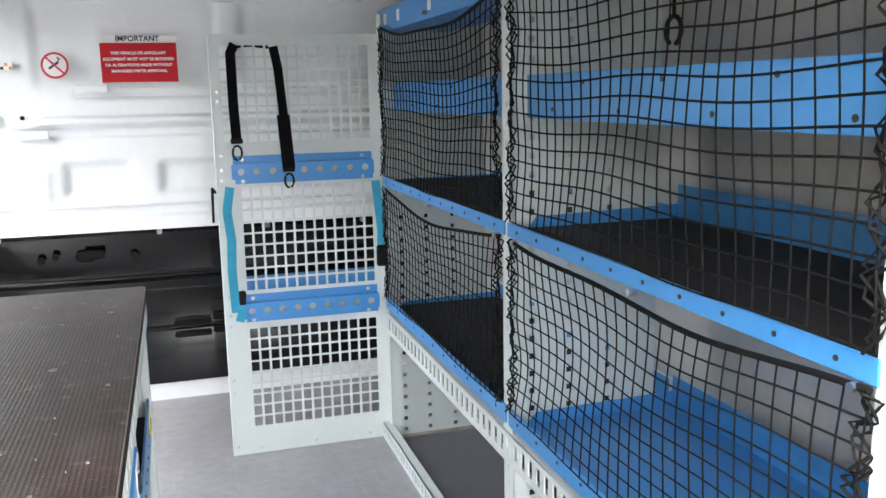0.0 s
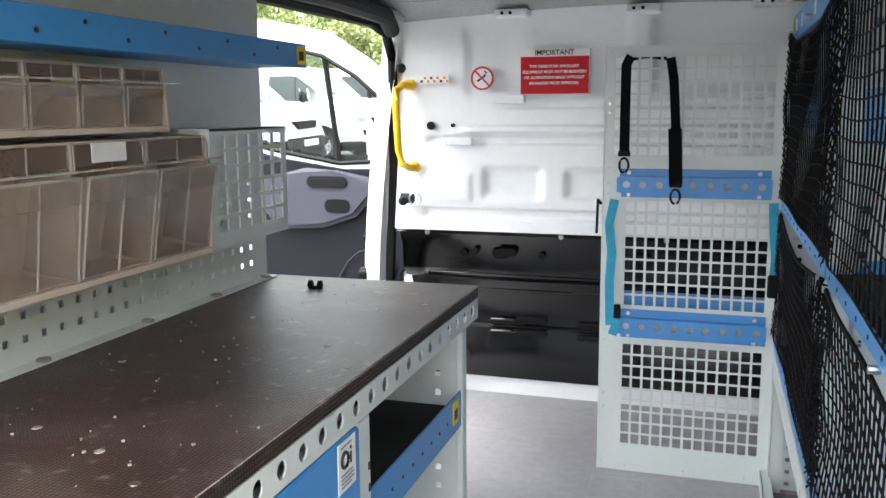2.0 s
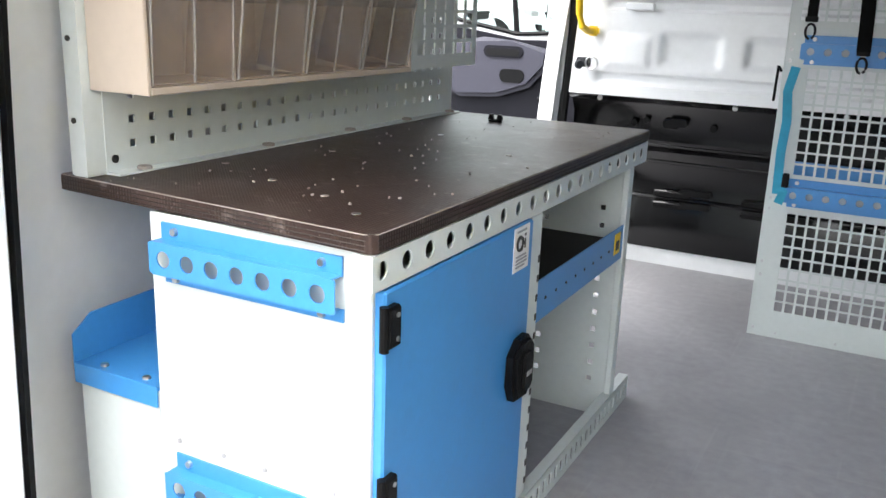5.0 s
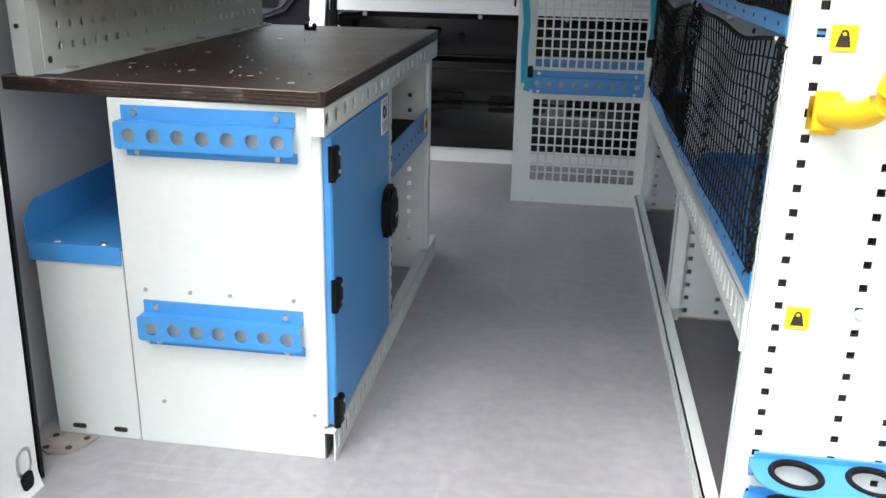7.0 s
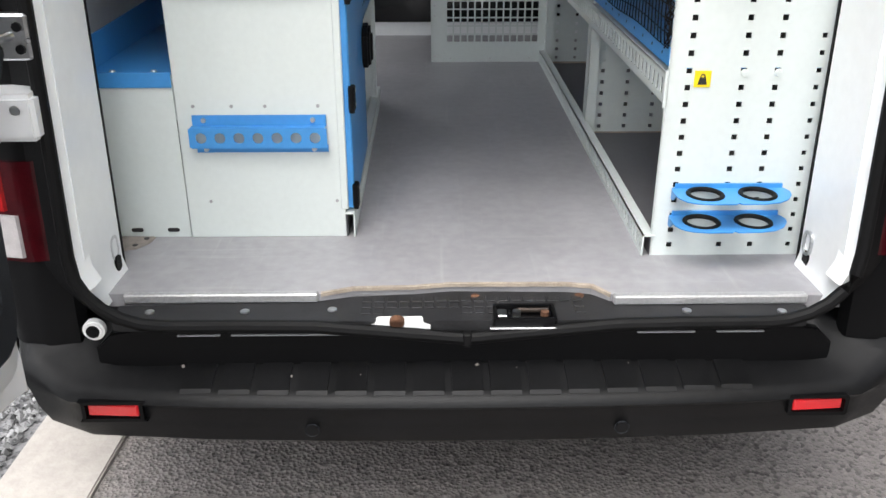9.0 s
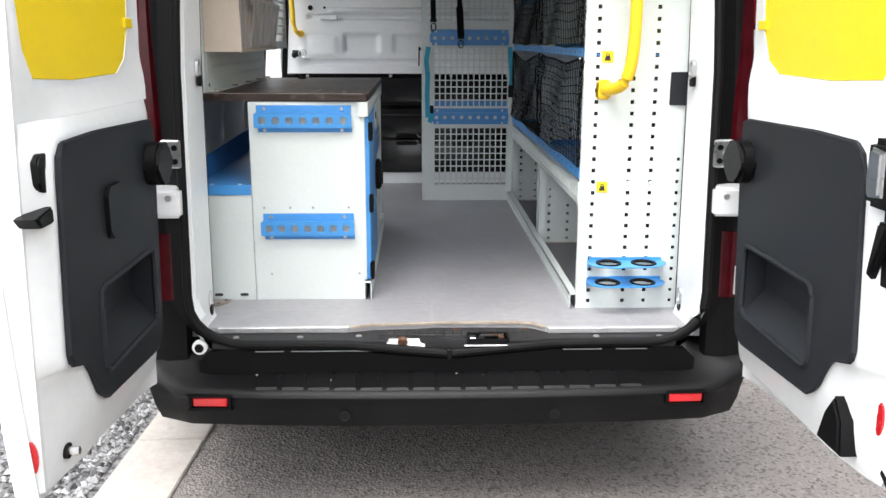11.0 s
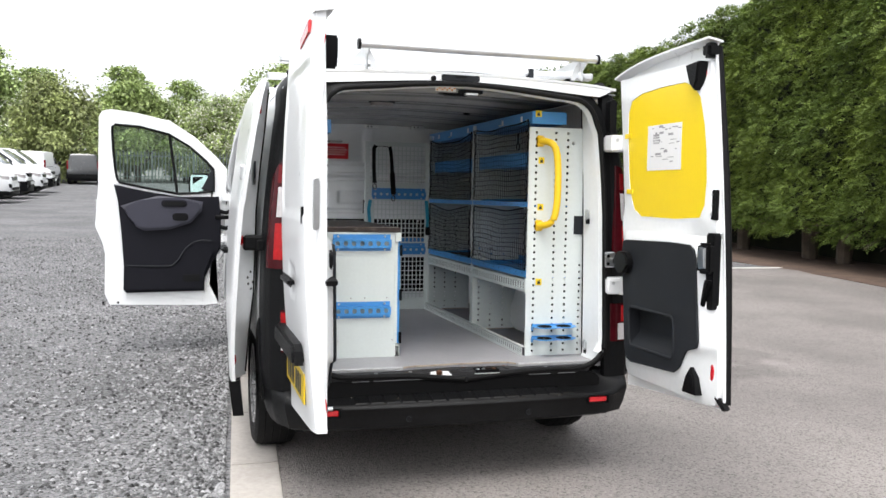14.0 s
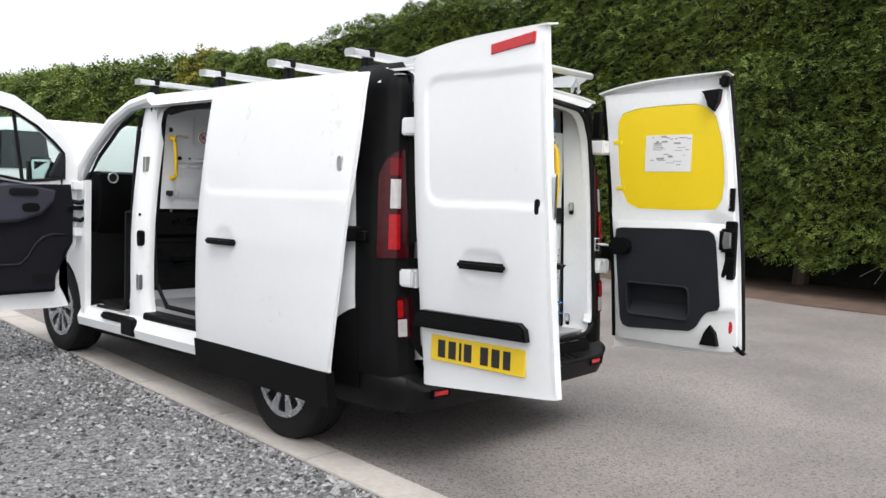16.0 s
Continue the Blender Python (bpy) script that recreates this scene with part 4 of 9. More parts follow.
def up_y(x, z):
    """The white upper bulkhead, with its pressed beads and panels."""
    y = 2.315 - 0.03 * max(0, (z - 1.7) / 0.2) ** 2 - 0.010 * math.cos(x * 1.4)

    def bead(z0, w, d, x0=-0.9, x1=0.9):
        f = 1 / (1 + math.exp(-(x - x0) / 0.006)) / (1 + math.exp((x - x1) / 0.006))
        return d * math.exp(-(((z - z0) / w) ** 6)) * f

    y += bead(1.525, 0.012, -0.018, -0.53, 0.8) + bead(1.492, 0.014, 0.014, -0.64, 0.8) + bead(1.262, 0.016, 0.018, -0.66, 0.8)
    y += bead(1.358, 0.050, 0.022, -0.46, -0.28) + bead(1.358, 0.045, 0.016, -0.20, 0.35) - bead(1.345, 0.05, 0.012, -0.64, -0.50)
    y += bead(1.60, 0.012, 0.010, -0.42, 0.6) + bead(1.74, 0.112, 0.018, -0.515, -0.02) + bead(1.74, 0.112, 0.016, 0.05, 0.55)
    return y


bm = bmesh.new()
shell(bm, 250, 160, lambda u, v: Vector((-0.79 + 1.58 * u, up_y(-0.79 + 1.58 * u, 1.205 + 0.72 * v), 1.205 + 0.72 * v)), (0, 0.015, 0))
upbh = part("bulkhead_upper", bm, PAINT_IN, van, "white pressed-steel upper bulkhead", smooth=True)
for x, z, r in ((-0.628, 1.537, 0.013), (-0.556, 1.538, 0.006), (-0.36, 1.895, 0.02), (0.10, 1.895, 0.02)):
    part("bulkhead_hole", cyl(bmesh.new(), (x, 2.296, z), r, 0.012, (0, 1, 0), 16), RUBBER, upbh)
for x, z in ((-0.535, 1.488), (-0.37, 1.615)):
    part("bracket_tab", B((x - 0.045, 2.280, z - 0.012), (x + 0.045, 2.305, z + 0.012), 0.004), PAINT_IN, upbh)
for x, z in ((-0.36, 1.865), (0.02, 1.865), (0.36, 1.87)):
    tabp = part("roof_bracket", B((x - 0.05, 2.23, z - 0.012), (x + 0.05, 2.29, z + 0.012), 0.005), PAINT_IN, upbh)
    for dx in (-0.025, 0.0):
        part("bracket_hole", cyl(bmesh.new(), (x + dx, 2.229, z), 0.005, 0.004, (0, 1, 0), 10), RUBBER, tabp)

# --- interior skins ---
for s in (-1, 1):
    y1 = 1.40 if s < 0 else 2.62
    bm = bmesh.new()
    shell(bm, 40 if s < 0 else 70, 24, lambda u, v: Vector((s * (hw(FZ + 1.30 * v) - 0.105 - 0.015 * max(0, math.sin((0.10 + (y1 - 0.1) * u) * 9)) ** 3), 0.10 + (y1 - 0.10) * u, FZ - 0.02 + 1.33 * v)), (s * 0.02, 0, 0))
    part("side_lining", bm, PAINT_IN, van, "white painted inner side wall", smooth=True)
    if s > 0:
        # Grey sheet over the upper wall only; the lining below stays white.
        bm = bmesh.new()
        shell(bm, 30, 12, lambda u, v: Vector((hw(0.99 + 0.90 * v) - 0.126, 0.205 + 2.10 * u, 0.99 + 0.88 * v)), (0.006, 0, 0))
        part("upper_wall_sheet", bm, WALLGREY, van, "grey sheet over the upper side wall", smooth=True)
    bm = bmesh.new()
    shell(bm, 6, 60, lambda u, v: Vector((s * (0.7015 - 0.0055 * u - 0.045 * max(0, (v - 0.55)) ** 1.3 - 0.014 * max(0, 1 - v * 30) ** 1.4), (1 - u) * (rake(0.56 + 1.31 * v) + 0.026) + u * (0.14 + 0.05 * v), 0.560 + 1.31 * v)), (s * 0.012, 0.01, 0))
    part("rear_pillar", bm, PAINT_IN, van, "white painted rear pillar", smooth=True)
    # Black strip set in the gap between the pillar and the side wall.
    bm = bmesh.new()
    shell(bm, 2, 24, lambda u, v: Vector((s * (0.699 + 0.045 * u - 0.045 * max(0, (v - 0.55)) ** 1.3), 0.153 + 0.05 * v + 0.016 * u, 0.578 + 1.29 * v)), (0, 0.008, 0))
    part("pillar_gap_strip", bm, RUBBER, van, "black strip in the gap behind the rear pillar", smooth=True)


def roof_z(x, y):
    """The inner roof: cross bows with folded edges, coved down to the bulkhead."""
    z = 1.892 + 0.028 * math.cos(x * 1.9)
    for yc, w, d in ((0.13, 0.05, 0.022), (0.42, 0.040, 0.020), (0.60, 0.016, 0.008), (0.82, 0.045, 0.022), (1.02, 0.016, 0.008), (1.22, 0.045, 0.022), (1.42, 0.016, 0.008), (1.62, 0.045, 0.022), (1.84, 0.016, 0.008), (2.03, 0.045, 0.020)):
        z -= d * math.exp(-(((y - yc) / w) ** 6)) / (1 + math.exp((abs(x) - 0.66) / 0.02))
    c = max(0.0, min(1.0, (y - 2.08) / 0.24))
    return z - 0.055 * c * c


bm = bmesh.new()
shell(bm, 240, 28, lambda u, v: Vector((-0.80 + 1.60 * v, 0.06 + 2.26 * u, roof_z(-0.80 + 1.60 * v, 0.06 + 2.26 * u))), (0, 0, 0.006))
roofin = part("roof_lining", bm, ROOFIN, van, "thinly painted grey inner roof with cross bows", smooth=True)
for x, y in ((-0.344, 2.10), (0.342, 2.10), (-0.52, 1.62), (0.40, 1.22)):
    part("roof_bung", cyl(bmesh.new(), (x, y, roof_z(x, y) - 0.004), 0.021, 0.014, n=16, bev=0.004), RUBBER, roofin)
for x, y in ((-0.40, 0.42), (-0.15, 0.82), (0.18, 0.82), (0.02, 0.42), (0.30, 0.42), (-0.30, 1.22), (0.10, 1.62)):
    part("bow_slot", prism(bmesh.new(), rounded(x - 0.030, y - 0.008, x + 0.030, y + 0.008, 0.0075), "z", roof_z(x, y) - 0.0015, roof_z(x, y) + 0.004), RUBBER, roofin)
dome = part("dome_lamp", prism(bmesh.new(), rounded(-0.245, 0.965, -0.120, 1.035, 0.02), "z", 1.888, 1.918, 0.003), LAMPWH, van, "unlit roof lamp")
part("lamp_base", prism(bmesh.new(), rounded(-0.255, 0.955, -0.110, 1.045, 0.025), "z", 1.904, 1.918, 0.003), TRIM, dome)
part("slide_rail", B((-0.80, 1.40, 1.858), (-0.70, 2.36, 1.885), 0.008), STEEL, van, "grey sliding door rail")
part("rail_cover", tube(bmesh.new(), [(-0.71, 1.30, 1.862), (-0.69, 1.7, 1.862), (-0.70, 2.1, 1.856), (-0.735, 2.24, 1.83)], 0.026, 10), TRIM, van, "dark rail cover", smooth=True)
bm = bmesh.new()
tube(bm, [(-0.775, 1.44, 1.845), (-0.765, 2.14, 1.845), (-0.757, 2.25, 1.82), (-0.752, 2.29, 1.74), (-0.762, 2.315, 1.4), (-0.785, 2.32, 1.0), (-0.79, 2.28, 0.72), (-0.79, 2.15, 0.585), (-0.80, 1.45, 0.58)], 0.016, 8)
part("side_door_seal", bm, RUBBER, van, "black sliding door seal", smooth=True)

# --- B pillar, sill, cab ---
PILLAR = [(0.105, 2.282), (0.088, 2.288), (0.066, 2.308), (0.045, 2.340), (0.033, 2.372), (0.030, 2.400), (0.034, 2.428), (0.048, 2.442), (0.065, 2.446)]


def pillar_pt(u, v):
    k = min(int(u * 8), 7)
    (i0, y0), (i1, y1) = PILLAR[k], PILLAR[k + 1]
    f, z = u * 8 - k, 0.42 + 1.50 * v
    flare = 0.10 * max(0.0, (0.72 - z) / 0.3) ** 2
    return Vector((-(hw(z) - i0 - (i1 - i0) * f), y0 + (y1 - y0) * f + (flare if u > 0.6 else -flare if u < 0.4 else 0) * 0.6, z))


bm = bmesh.new()
shell(bm, 24, 24, pillar_pt, (0.015, 0, 0))
bpil = part("door_pillar", bm, PAINT, van, "white door pillar", smooth=True)
for z in (1.49, 0.735):
    part("pillar_hinge", B((-hw(z) + 0.030, 2.318, z - 0.05), (-hw(z) + 0.075, 2.350, z + 0.05), 0.005), STEEL, bpil)
part("pillar_latch", prism(bmesh.new(), rounded(2.308, 0.965, 2.356, 1.065, 0.018), "x", -0.892, -0.850, 0.003), BLACK, bpil)
part("pillar_bung", cyl(bmesh.new(), (-0.872, 2.345, 1.165), 0.010, 0.022, (1, 0, 0), 12), BLACK, bpil)
part("side_sill", prism(bmesh.new(), [(-0.925, 0.375), (-0.935, 0.43), (-0.90, 0.50), (-0.78, 0.515), (-0.78, 0.375)], "y", 1.40, 3.12, 0.006), PAINT, van, "white side sill", smooth=True)
part("door_step", B((-0.90, 1.45, 0.50), (-0.79, 2.26, 0.545), 0.01), BLACK, van, "black sliding door step")
part("cab_step", B((-0.945, 2.34, 0.455), (-0.80, 2.75, 0.50), 0.012, 2), BLACK, van, "black cab step")
part("sill_guard", B((-0.948, 2.30, 0.385), (-0.91, 2.46, 0.50), 0.01), BLACK, van)
part("cab_floor", B((-0.80, 2.66, 0.50), (0.88, 3.35, 0.54)), RUBBER, van)
part("cab_rear_panel", prism(bmesh.new(), [(2.68, 0.54), (2.70, 0.54), (2.70, 1.175), (2.39, 1.215), (2.37, 1.87), (2.35, 1.87), (2.372, 1.205), (2.68, 1.165)], "x", -0.80, 0.86), TRIM, van)
bm = bmesh.new()
prism(bm, [(2.98, 1.37), (3.00, 1.12), (3.10, 0.90), (3.30, 0.60), (3.50, 0.56), (3.50, 1.30), (3.22, 1.435), (3.04, 1.445), (2.985, 1.43)], "x", -0.84, 0.86, 0.015)
dash = part("dashboard", bm, BLACK, van, "black plastic dashboard", smooth=True)
part("dash_vent", cyl(bmesh.new(), (-0.755, 2.978, 1.40), 0.036, 0.03, (0, 1, 0), 20, bev=0.006), TRIM, dash)
part("vent_rim", tube(bmesh.new(), arc((-0.755, 2.962, 1.40), 0.034, 0, 340, 20, (1, 0, 0), (0, 0, 1)), 0.006, 6, closed=True), STEEL, dash)
seat = part("cab_seat", B((-0.68, 2.72, 0.60), (-0.20, 2.99, 0.84), 0.06, 3), TRIM, van, "dark cab seat", smooth=True)
part("seat_back", B((-0.68, 2.71, 0.82), (-0.20, 2.79, 1.12), 0.03, 3), TRIM, seat, smooth=True)
# far cab side with its window opening
perf(bm := bmesh.new(), "x", 0.885, 0.91, 2.36, 0.42, 3.50, 1.90, [(2.50, 1.36, 3.08, 1.82)])
part("cab_far_side", bm, PAINT, van, "white far cab side with open window aperture")
part("far_door_trim", B((0.845, 2.45, 0.55), (0.884, 3.05, 1.34), 0.01), TRIM, van)
bm = bmesh.new()
tube(bm, [(-0.905, 3.16, 1.40), (-0.895, 2.97, 1.585), (-0.87, 2.72, 1.775), (-0.845, 2.52, 1.868), (-0.825, 2.30, 1.905)], 0.040, 10)
part("windscreen_pillar", bm, PAINT, van, "white windscreen pillar", smooth=True)
bm = bmesh.new()
tube(bm, [(-0.87, 3.05, 0.56), (-0.88, 3.06, 0.9), (-0.885, 3.06, 1.38), (-0.875, 2.92, 1.54), (-0.85, 2.69, 1.725), (-0.825, 2.53, 1.805), (-0.815, 2.47, 1.80), (-0.85, 2.472, 1.4), (-0.87, 2.478, 0.9), (-0.87, 2.50, 0.62), (-0.86, 2.58, 0.53), (-0.86, 2.95, 0.51)], 0.014, 6)
part("cab_door_seal", bm, RUBBER, van, "black front door seal", smooth=True)
bm = bmesh.new()
shell(bm, 6, 6, lambda u, v: Vector((-0.86 + 1.72 * u, 3.22 - 0.82 * v + 0.12 * math.sin(math.pi * u) * (1 - v), 1.385 + 0.515 * v)), (0, 0.006, 0.004))
ws = part("windscreen", bm, GLASS, van, "clear windscreen", smooth=True)
ws.visible_shadow = False
bm = bmesh.new()
shell(bm, 8, 10, lambda u, v: Vector(((-0.89 + 1.78 * u) * (1 - 0.10 * v ** 2), 3.16 + 0.74 * v + 0.10 * math.sin(math.pi * u) * v, 1.34 - 0.30 * v - 0.05 * v ** 3)), (0, 0, -0.02))
part("bonnet", bm, PAINT, van, "white bonnet", smooth=True)
part("front_end", B((-0.82, 3.80, 0.36), (0.82, 3.96, 0.98), 0.06, 3), BLACK, van, "black front bumper", smooth=True)
arch = [(3.02, 0.45), (3.02, 1.38), (3.20, 1.36), (3.60, 1.20), (3.94, 0.98), (3.94, 0.50), (3.83, 0.47)] + [(3.45 + 0.375 * math.cos(radians(a)), 0.46 + 0.375 * math.sin(radians(a))) for a in range(0, 181, 15)]
part("front_wing", prism(bmesh.new(), arch, "x", -0.925, -0.88, 0.008), PAINT, van, "white front wing", smooth=True)
part("front_wing", prism(bmesh.new(), arch, "x", 0.88, 0.925, 0.008), PAINT, van)
part("wheel_well", B((-0.88, 3.05, 0.40), (-0.60, 3.86, 1.02)), RUBBER, van)
for z in (1.34, 1.02):
    part("front_hinge", B((-0.985, 3.06, z - 0.03), (-0.90, 3.11, z + 0.03), 0.006), PAINT, van)
part("door_check", B((-1.03, 3.05, 1.17), (-0.91, 3.08, 1.20), 0.006), BLACK, van)
for z in (1.24, 1.12):
    part("pillar_connector", tube(bmesh.new(), [(-0.90, 3.06, z), (-0.95, 3.04, z - 0.02), (-0.99, 3.08, z - 0.01)], 0.016, 8), BLACK, van, smooth=True)


# --- wheels ---
def wheel(x, y, z, s):
    R = 0.322
    tyre_sec = [(0.205, -0.09), (0.24, -0.102), (0.29, -0.104), (0.312, -0.092), (0.320, -0.06), (0.322, 0), (0.320, 0.06), (0.312, 0.092), (0.29, 0.104), (0.24, 0.102), (0.205, 0.09)]
    bm = bmesh.new()
    n = 40
    rws = [[bm.verts.new((x + s * w, y + r * math.cos(2 * math.pi * k / n), z + r * math.sin(2 * math.pi * k / n))) for r, w in tyre_sec] for k in range(n)]
    for k in range(n):
        a, b = rws[k], rws[(k + 1) % n]
        for j in range(len(a)):
            bm.faces.new((a[j], b[j], b[(j + 1) % len(a)], a[(j + 1) % len(a)]))
    wh = part("wheel", cyl(bmesh.new(), (x + s * 0.02, y, z), 0.21, 0.13, (1, 0, 0), 32), BLACK, van, "silver-trimmed wheel with a worn black tyre")
    ty = part("tyre", bm, TYRE, wh, smooth=True)
    bm = bmesh.new()
    for k in (-0.06, -0.02, 0.02, 0.06):
        tube(bm, arc((x + s * k, y, z), R - 0.0005, 0, 360 - 9, 39, (0, 1, 0), (0, 0, 1)), 0.003, 4, closed=True)
    part("tread_groove", bm, RUBBER, wh)
    # cover with a dished rim and twin spokes
    bm = bmesh.new()
    f = x + s * 0.085
    ring(bm, [(y + 0.208 * math.cos(2 * math.pi * k / 36), z + 0.208 * math.sin(2 * math.pi * k / 36)) for k in range(36)], [(y + 0.178 * math.cos(2 * math.pi * k / 36), z + 0.178 * math.sin(2 * math.pi * k / 36)) for k in range(36)], "x", f, f + s * 0.014)
    cyl(bm, (f + s * 0.006, y, z), 0.055, 0.03, (1, 0, 0), 24, bev=0.006)
    part("rim", bm, SILVER, wh, smooth=True)
    for k in range(9):
        a = radians(40 * k + 8)
        pl = []
        for rr, da in ((0.045, -0.30), (0.11, -0.13), (0.185, -0.08), (0.185, 0.27), (0.11, 0.17), (0.045, 0.10)):
            pl.append((y + rr * math.cos(a + da), z + rr * math.sin(a + da)))
        part("spoke", prism(bmesh.new(), pl, "x", f - s * 0.004, f + s * 0.012, 0.003), SILVER, wh)
    return wh


wheel(-0.815, 0.76, 0.375, -1)
wheel(0.815, 0.76, 0.375, 1)
wheel(-0.81, 3.45, 0.455, -1)
wheel(0.81, 3.45, 0.455, 1)

# --- sliding door, slid back ---
SX = 0.098
LEAN_Z = (0.30, 0.50, 0.65, 0.80, 0.95, 1.10, 1.40, 1.55, 1.70, 1.95)


def slide_x(z, y=0.2):
    """The outer skin stands further off the body towards the door's rear edge."""
    rear = float(np.interp(z, LEAN_Z, (0.147, 0.146, 0.143, 0.135, 0.128, 0.124, 0.123, 0.118, 0.114, 0.107)))
    return -(hw(z) + SX + (rear - SX) * max(0.0, min(1.0, (1.25 - y) / 1.08)))


def slide_end(z):
    return float(np.interp(z, LEAN_Z, (0.245, 0.230, 0.205, 0.188, 0.172, 0.163, 0.141, 0.139, 0.142, 0.160)))


def slide_y(u, z):
    r = slide_end(z)
    return r + (1.445 - r) * u


def slide_edge(u, z):
    """The door's folded rear edge, from the outer skin back to the inner panel."""
    xo, yo = slide_x(z, 0.15) + 0.010, slide_end(z) + 0.001
    xi = float(np.interp(z, LEAN_Z, (-0.985, -0.984, -0.974, -0.960, -0.947, -0.945, -0.943, -0.920, -0.904, -0.880)))
    yi = float(np.interp(z, LEAN_Z, (0.375, 0.370, 0.352, 0.315, 0.287, 0.285, 0.232, 0.240, 0.250, 0.275)))
    return Vector((xo + (xi - xo) * u, yo + (yi - yo) * u ** 1.15, z))


def inset(a, b, a0, b0, a1, b1, r, w=0.016):
    """0 outside a rounded rectangle, 1 inside, with a soft step of width w."""
    cx, cy = (a0 + a1) / 2, (b0 + b1) / 2
    qx, qy = abs(a - cx) - (a1 - a0) / 2 + r, abs(b - cy) - (b1 - b0) / 2 + r
    d = math.hypot(max(qx, 0), max(qy, 0)) + min(max(qx, qy), 0) - r
    t = max(0.0, min(1.0, 0.5 - d / w))
    return t * t * (3 - 2 * t)


def slide_relief(y, z):
    return 0.004 * inset(y, z, 0.08, 1.325, 1.385, 1.868, 0.07, 0.030) + 0.006 * inset(y, z, 1.085, 1.025, 1.235, 1.125, 0.045, 0.05)


bm = bmesh.new()
shell(bm, 76, 90, lambda u, v: Vector((slide_x(0.50 + 1.40 * v, slide_y(u, 0.5 + 1.4 * v)) + slide_relief(slide_y(u, 0.5 + 1.4 * v), 0.5 + 1.4 * v) + 0.012 * (abs(2 * u - 1) ** 12), slide_y(u, 0.50 + 1.40 * v), 0.50 + 1.40 * v)), lambda u, v: Vector((0.016, 0, 0)))
sd = part("sliding_door", bm, PAINT, van, "white sliding side door slid back", smooth=True)
bm = bmesh.new()
shell(bm, 14, 60, lambda u, v: slide_edge(u, 0.502 + 1.392 * v), (0.006, 0.012, 0))
edge = part("door_edge", bm, PAINT_IN, sd, "white folded rear edge of the door", smooth=True)
bm = bmesh.new()
shell(bm, 20, 40, lambda u, v: slide_edge(1.0, 0.502 + 1.392 * v) + Vector((0, (1.42 - slide_edge(1.0, 0.502 + 1.392 * v).y) * u, 0)), (-0.008, 0, 0))
part("inner_panel", bm, PAINT_IN, sd, "white inner panel of the door", smooth=True)
bm = bmesh.new()
shell(bm, 10, 6, lambda u, v: Vector((slide_x(0.5, slide_y(u, 0.5)) - 0.004 + 0.02 * (1 - v), slide_y(u, 0.5), 0.335 + 0.168 * v)), (0.05, 0, 0))
part("lower_trim", bm, BLACK, sd, "black lower door moulding", smooth=True)
part("door_handle", B((-1.064, 1.03, 1.045), (-1.022, 1.285, 1.078), 0.010, 3), BLACK, sd, "black door handle", smooth=True)
part("door_lock", prism(bmesh.new(), rounded(0.215, 1.44, 0.245, 1.51, 0.012), "x", slide_x(1.47, 0.23) - 0.003, slide_x(1.47, 0.23) + 0.012, 0.003), STEEL, sd)


def on_edge(u, z, w, h, t, material, name, label="", round_=1.0):
    """A flat oval or plate let into the door's rear edge."""
    p, q = slide_edge(u - 0.05, z), slide_edge(u + 0.05, z)
    d = (q - p).normalized()
    nrm = Vector((d.y, -d.x, 0))
    c = (p + q) / 2
    bm = bmesh.new()
    n = 20
    lo, hi = [], []
    for k in range(n):
        a = 2 * math.pi * k / n
        e = 2.0 if round_ == 1.0 else 5.0
        cu, cv = math.cos(a), math.sin(a)
        m = (abs(cu) ** e + abs(cv) ** e) ** (-1 / e)
        r = c + d * (w * cu * m) + Vector((0, 0, h * cv * m))
        lo.append(bm.verts.new(r - nrm * 0.004))
        hi.append(bm.verts.new(r + nrm * t))
    bm.faces.new(hi)
    for k in range(n):
        bm.faces.new((lo[k], lo[(k + 1) % n], hi[(k + 1) % n], hi[k]))
    part(name, bm, material, edge, label)


for u, z in ((0.42, 1.765), (0.24, 1.165), (0.26, 0.600)):
    on_edge(u, z, 0.011, 0.024, 0.002, REFLECT, "edge_reflector", "red oval edge reflector")
on_edge(0.60, 1.50, 0.016, 0.085, 0.0015, STEEL, "strike_bar", "grey strike strip", 0.5)
on_edge(0.62, 1.50, 0.006, 0.055, 0.003, TRIM, "strike_slot", "", 0.5)
for u, z in ((0.80, 1.010), (0.66, 0.985), (0.92, 0.960), (0.70, 0.955), (0.86, 0.930)):
    on_edge(u, z, 0.007, 0.006, 0.0008, RUBBER, "edge_hole")
part("edge_seal", tube(bmesh.new(), [tuple(slide_edge(0.97, z) + Vector((0.004, -0.006, 0))) for z in (0.52, 0.7, 0.9, 1.1, 1.3, 1.5, 1.7, 1.86)], 0.004, 6), RUBBER, sd, smooth=True)
part("door_arm", B((-1.005, 0.175, 1.115), (-0.90, 0.26, 1.185), 0.010), BLACK, sd, "black roller arm")
part("arch_trim", B((-0.925, 0.30, 0.50), (-0.885, 0.46, 0.67), 0.012, 2), BLACK, van, "black wheel-arch trim", smooth=True)
part("roller_track", B((-0.945, 0.12, 1.120), (-0.915, 1.30, 1.165), 0.004), BLACK, van, "black sliding door track")


# --- rear doors, swung open ---
def door_edge(side, z):
    if side < 0:
        return -0.165 + 0.12 * (z - 0.5) / 1.5 - 0.02 * math.sin(math.pi * (z - 0.5) / 1.5)
    return -0.155 + 0.145 * (z - 0.5) / 1.5 - 0.02 * math.sin(math.pi * (z - 0.5) / 1.5)


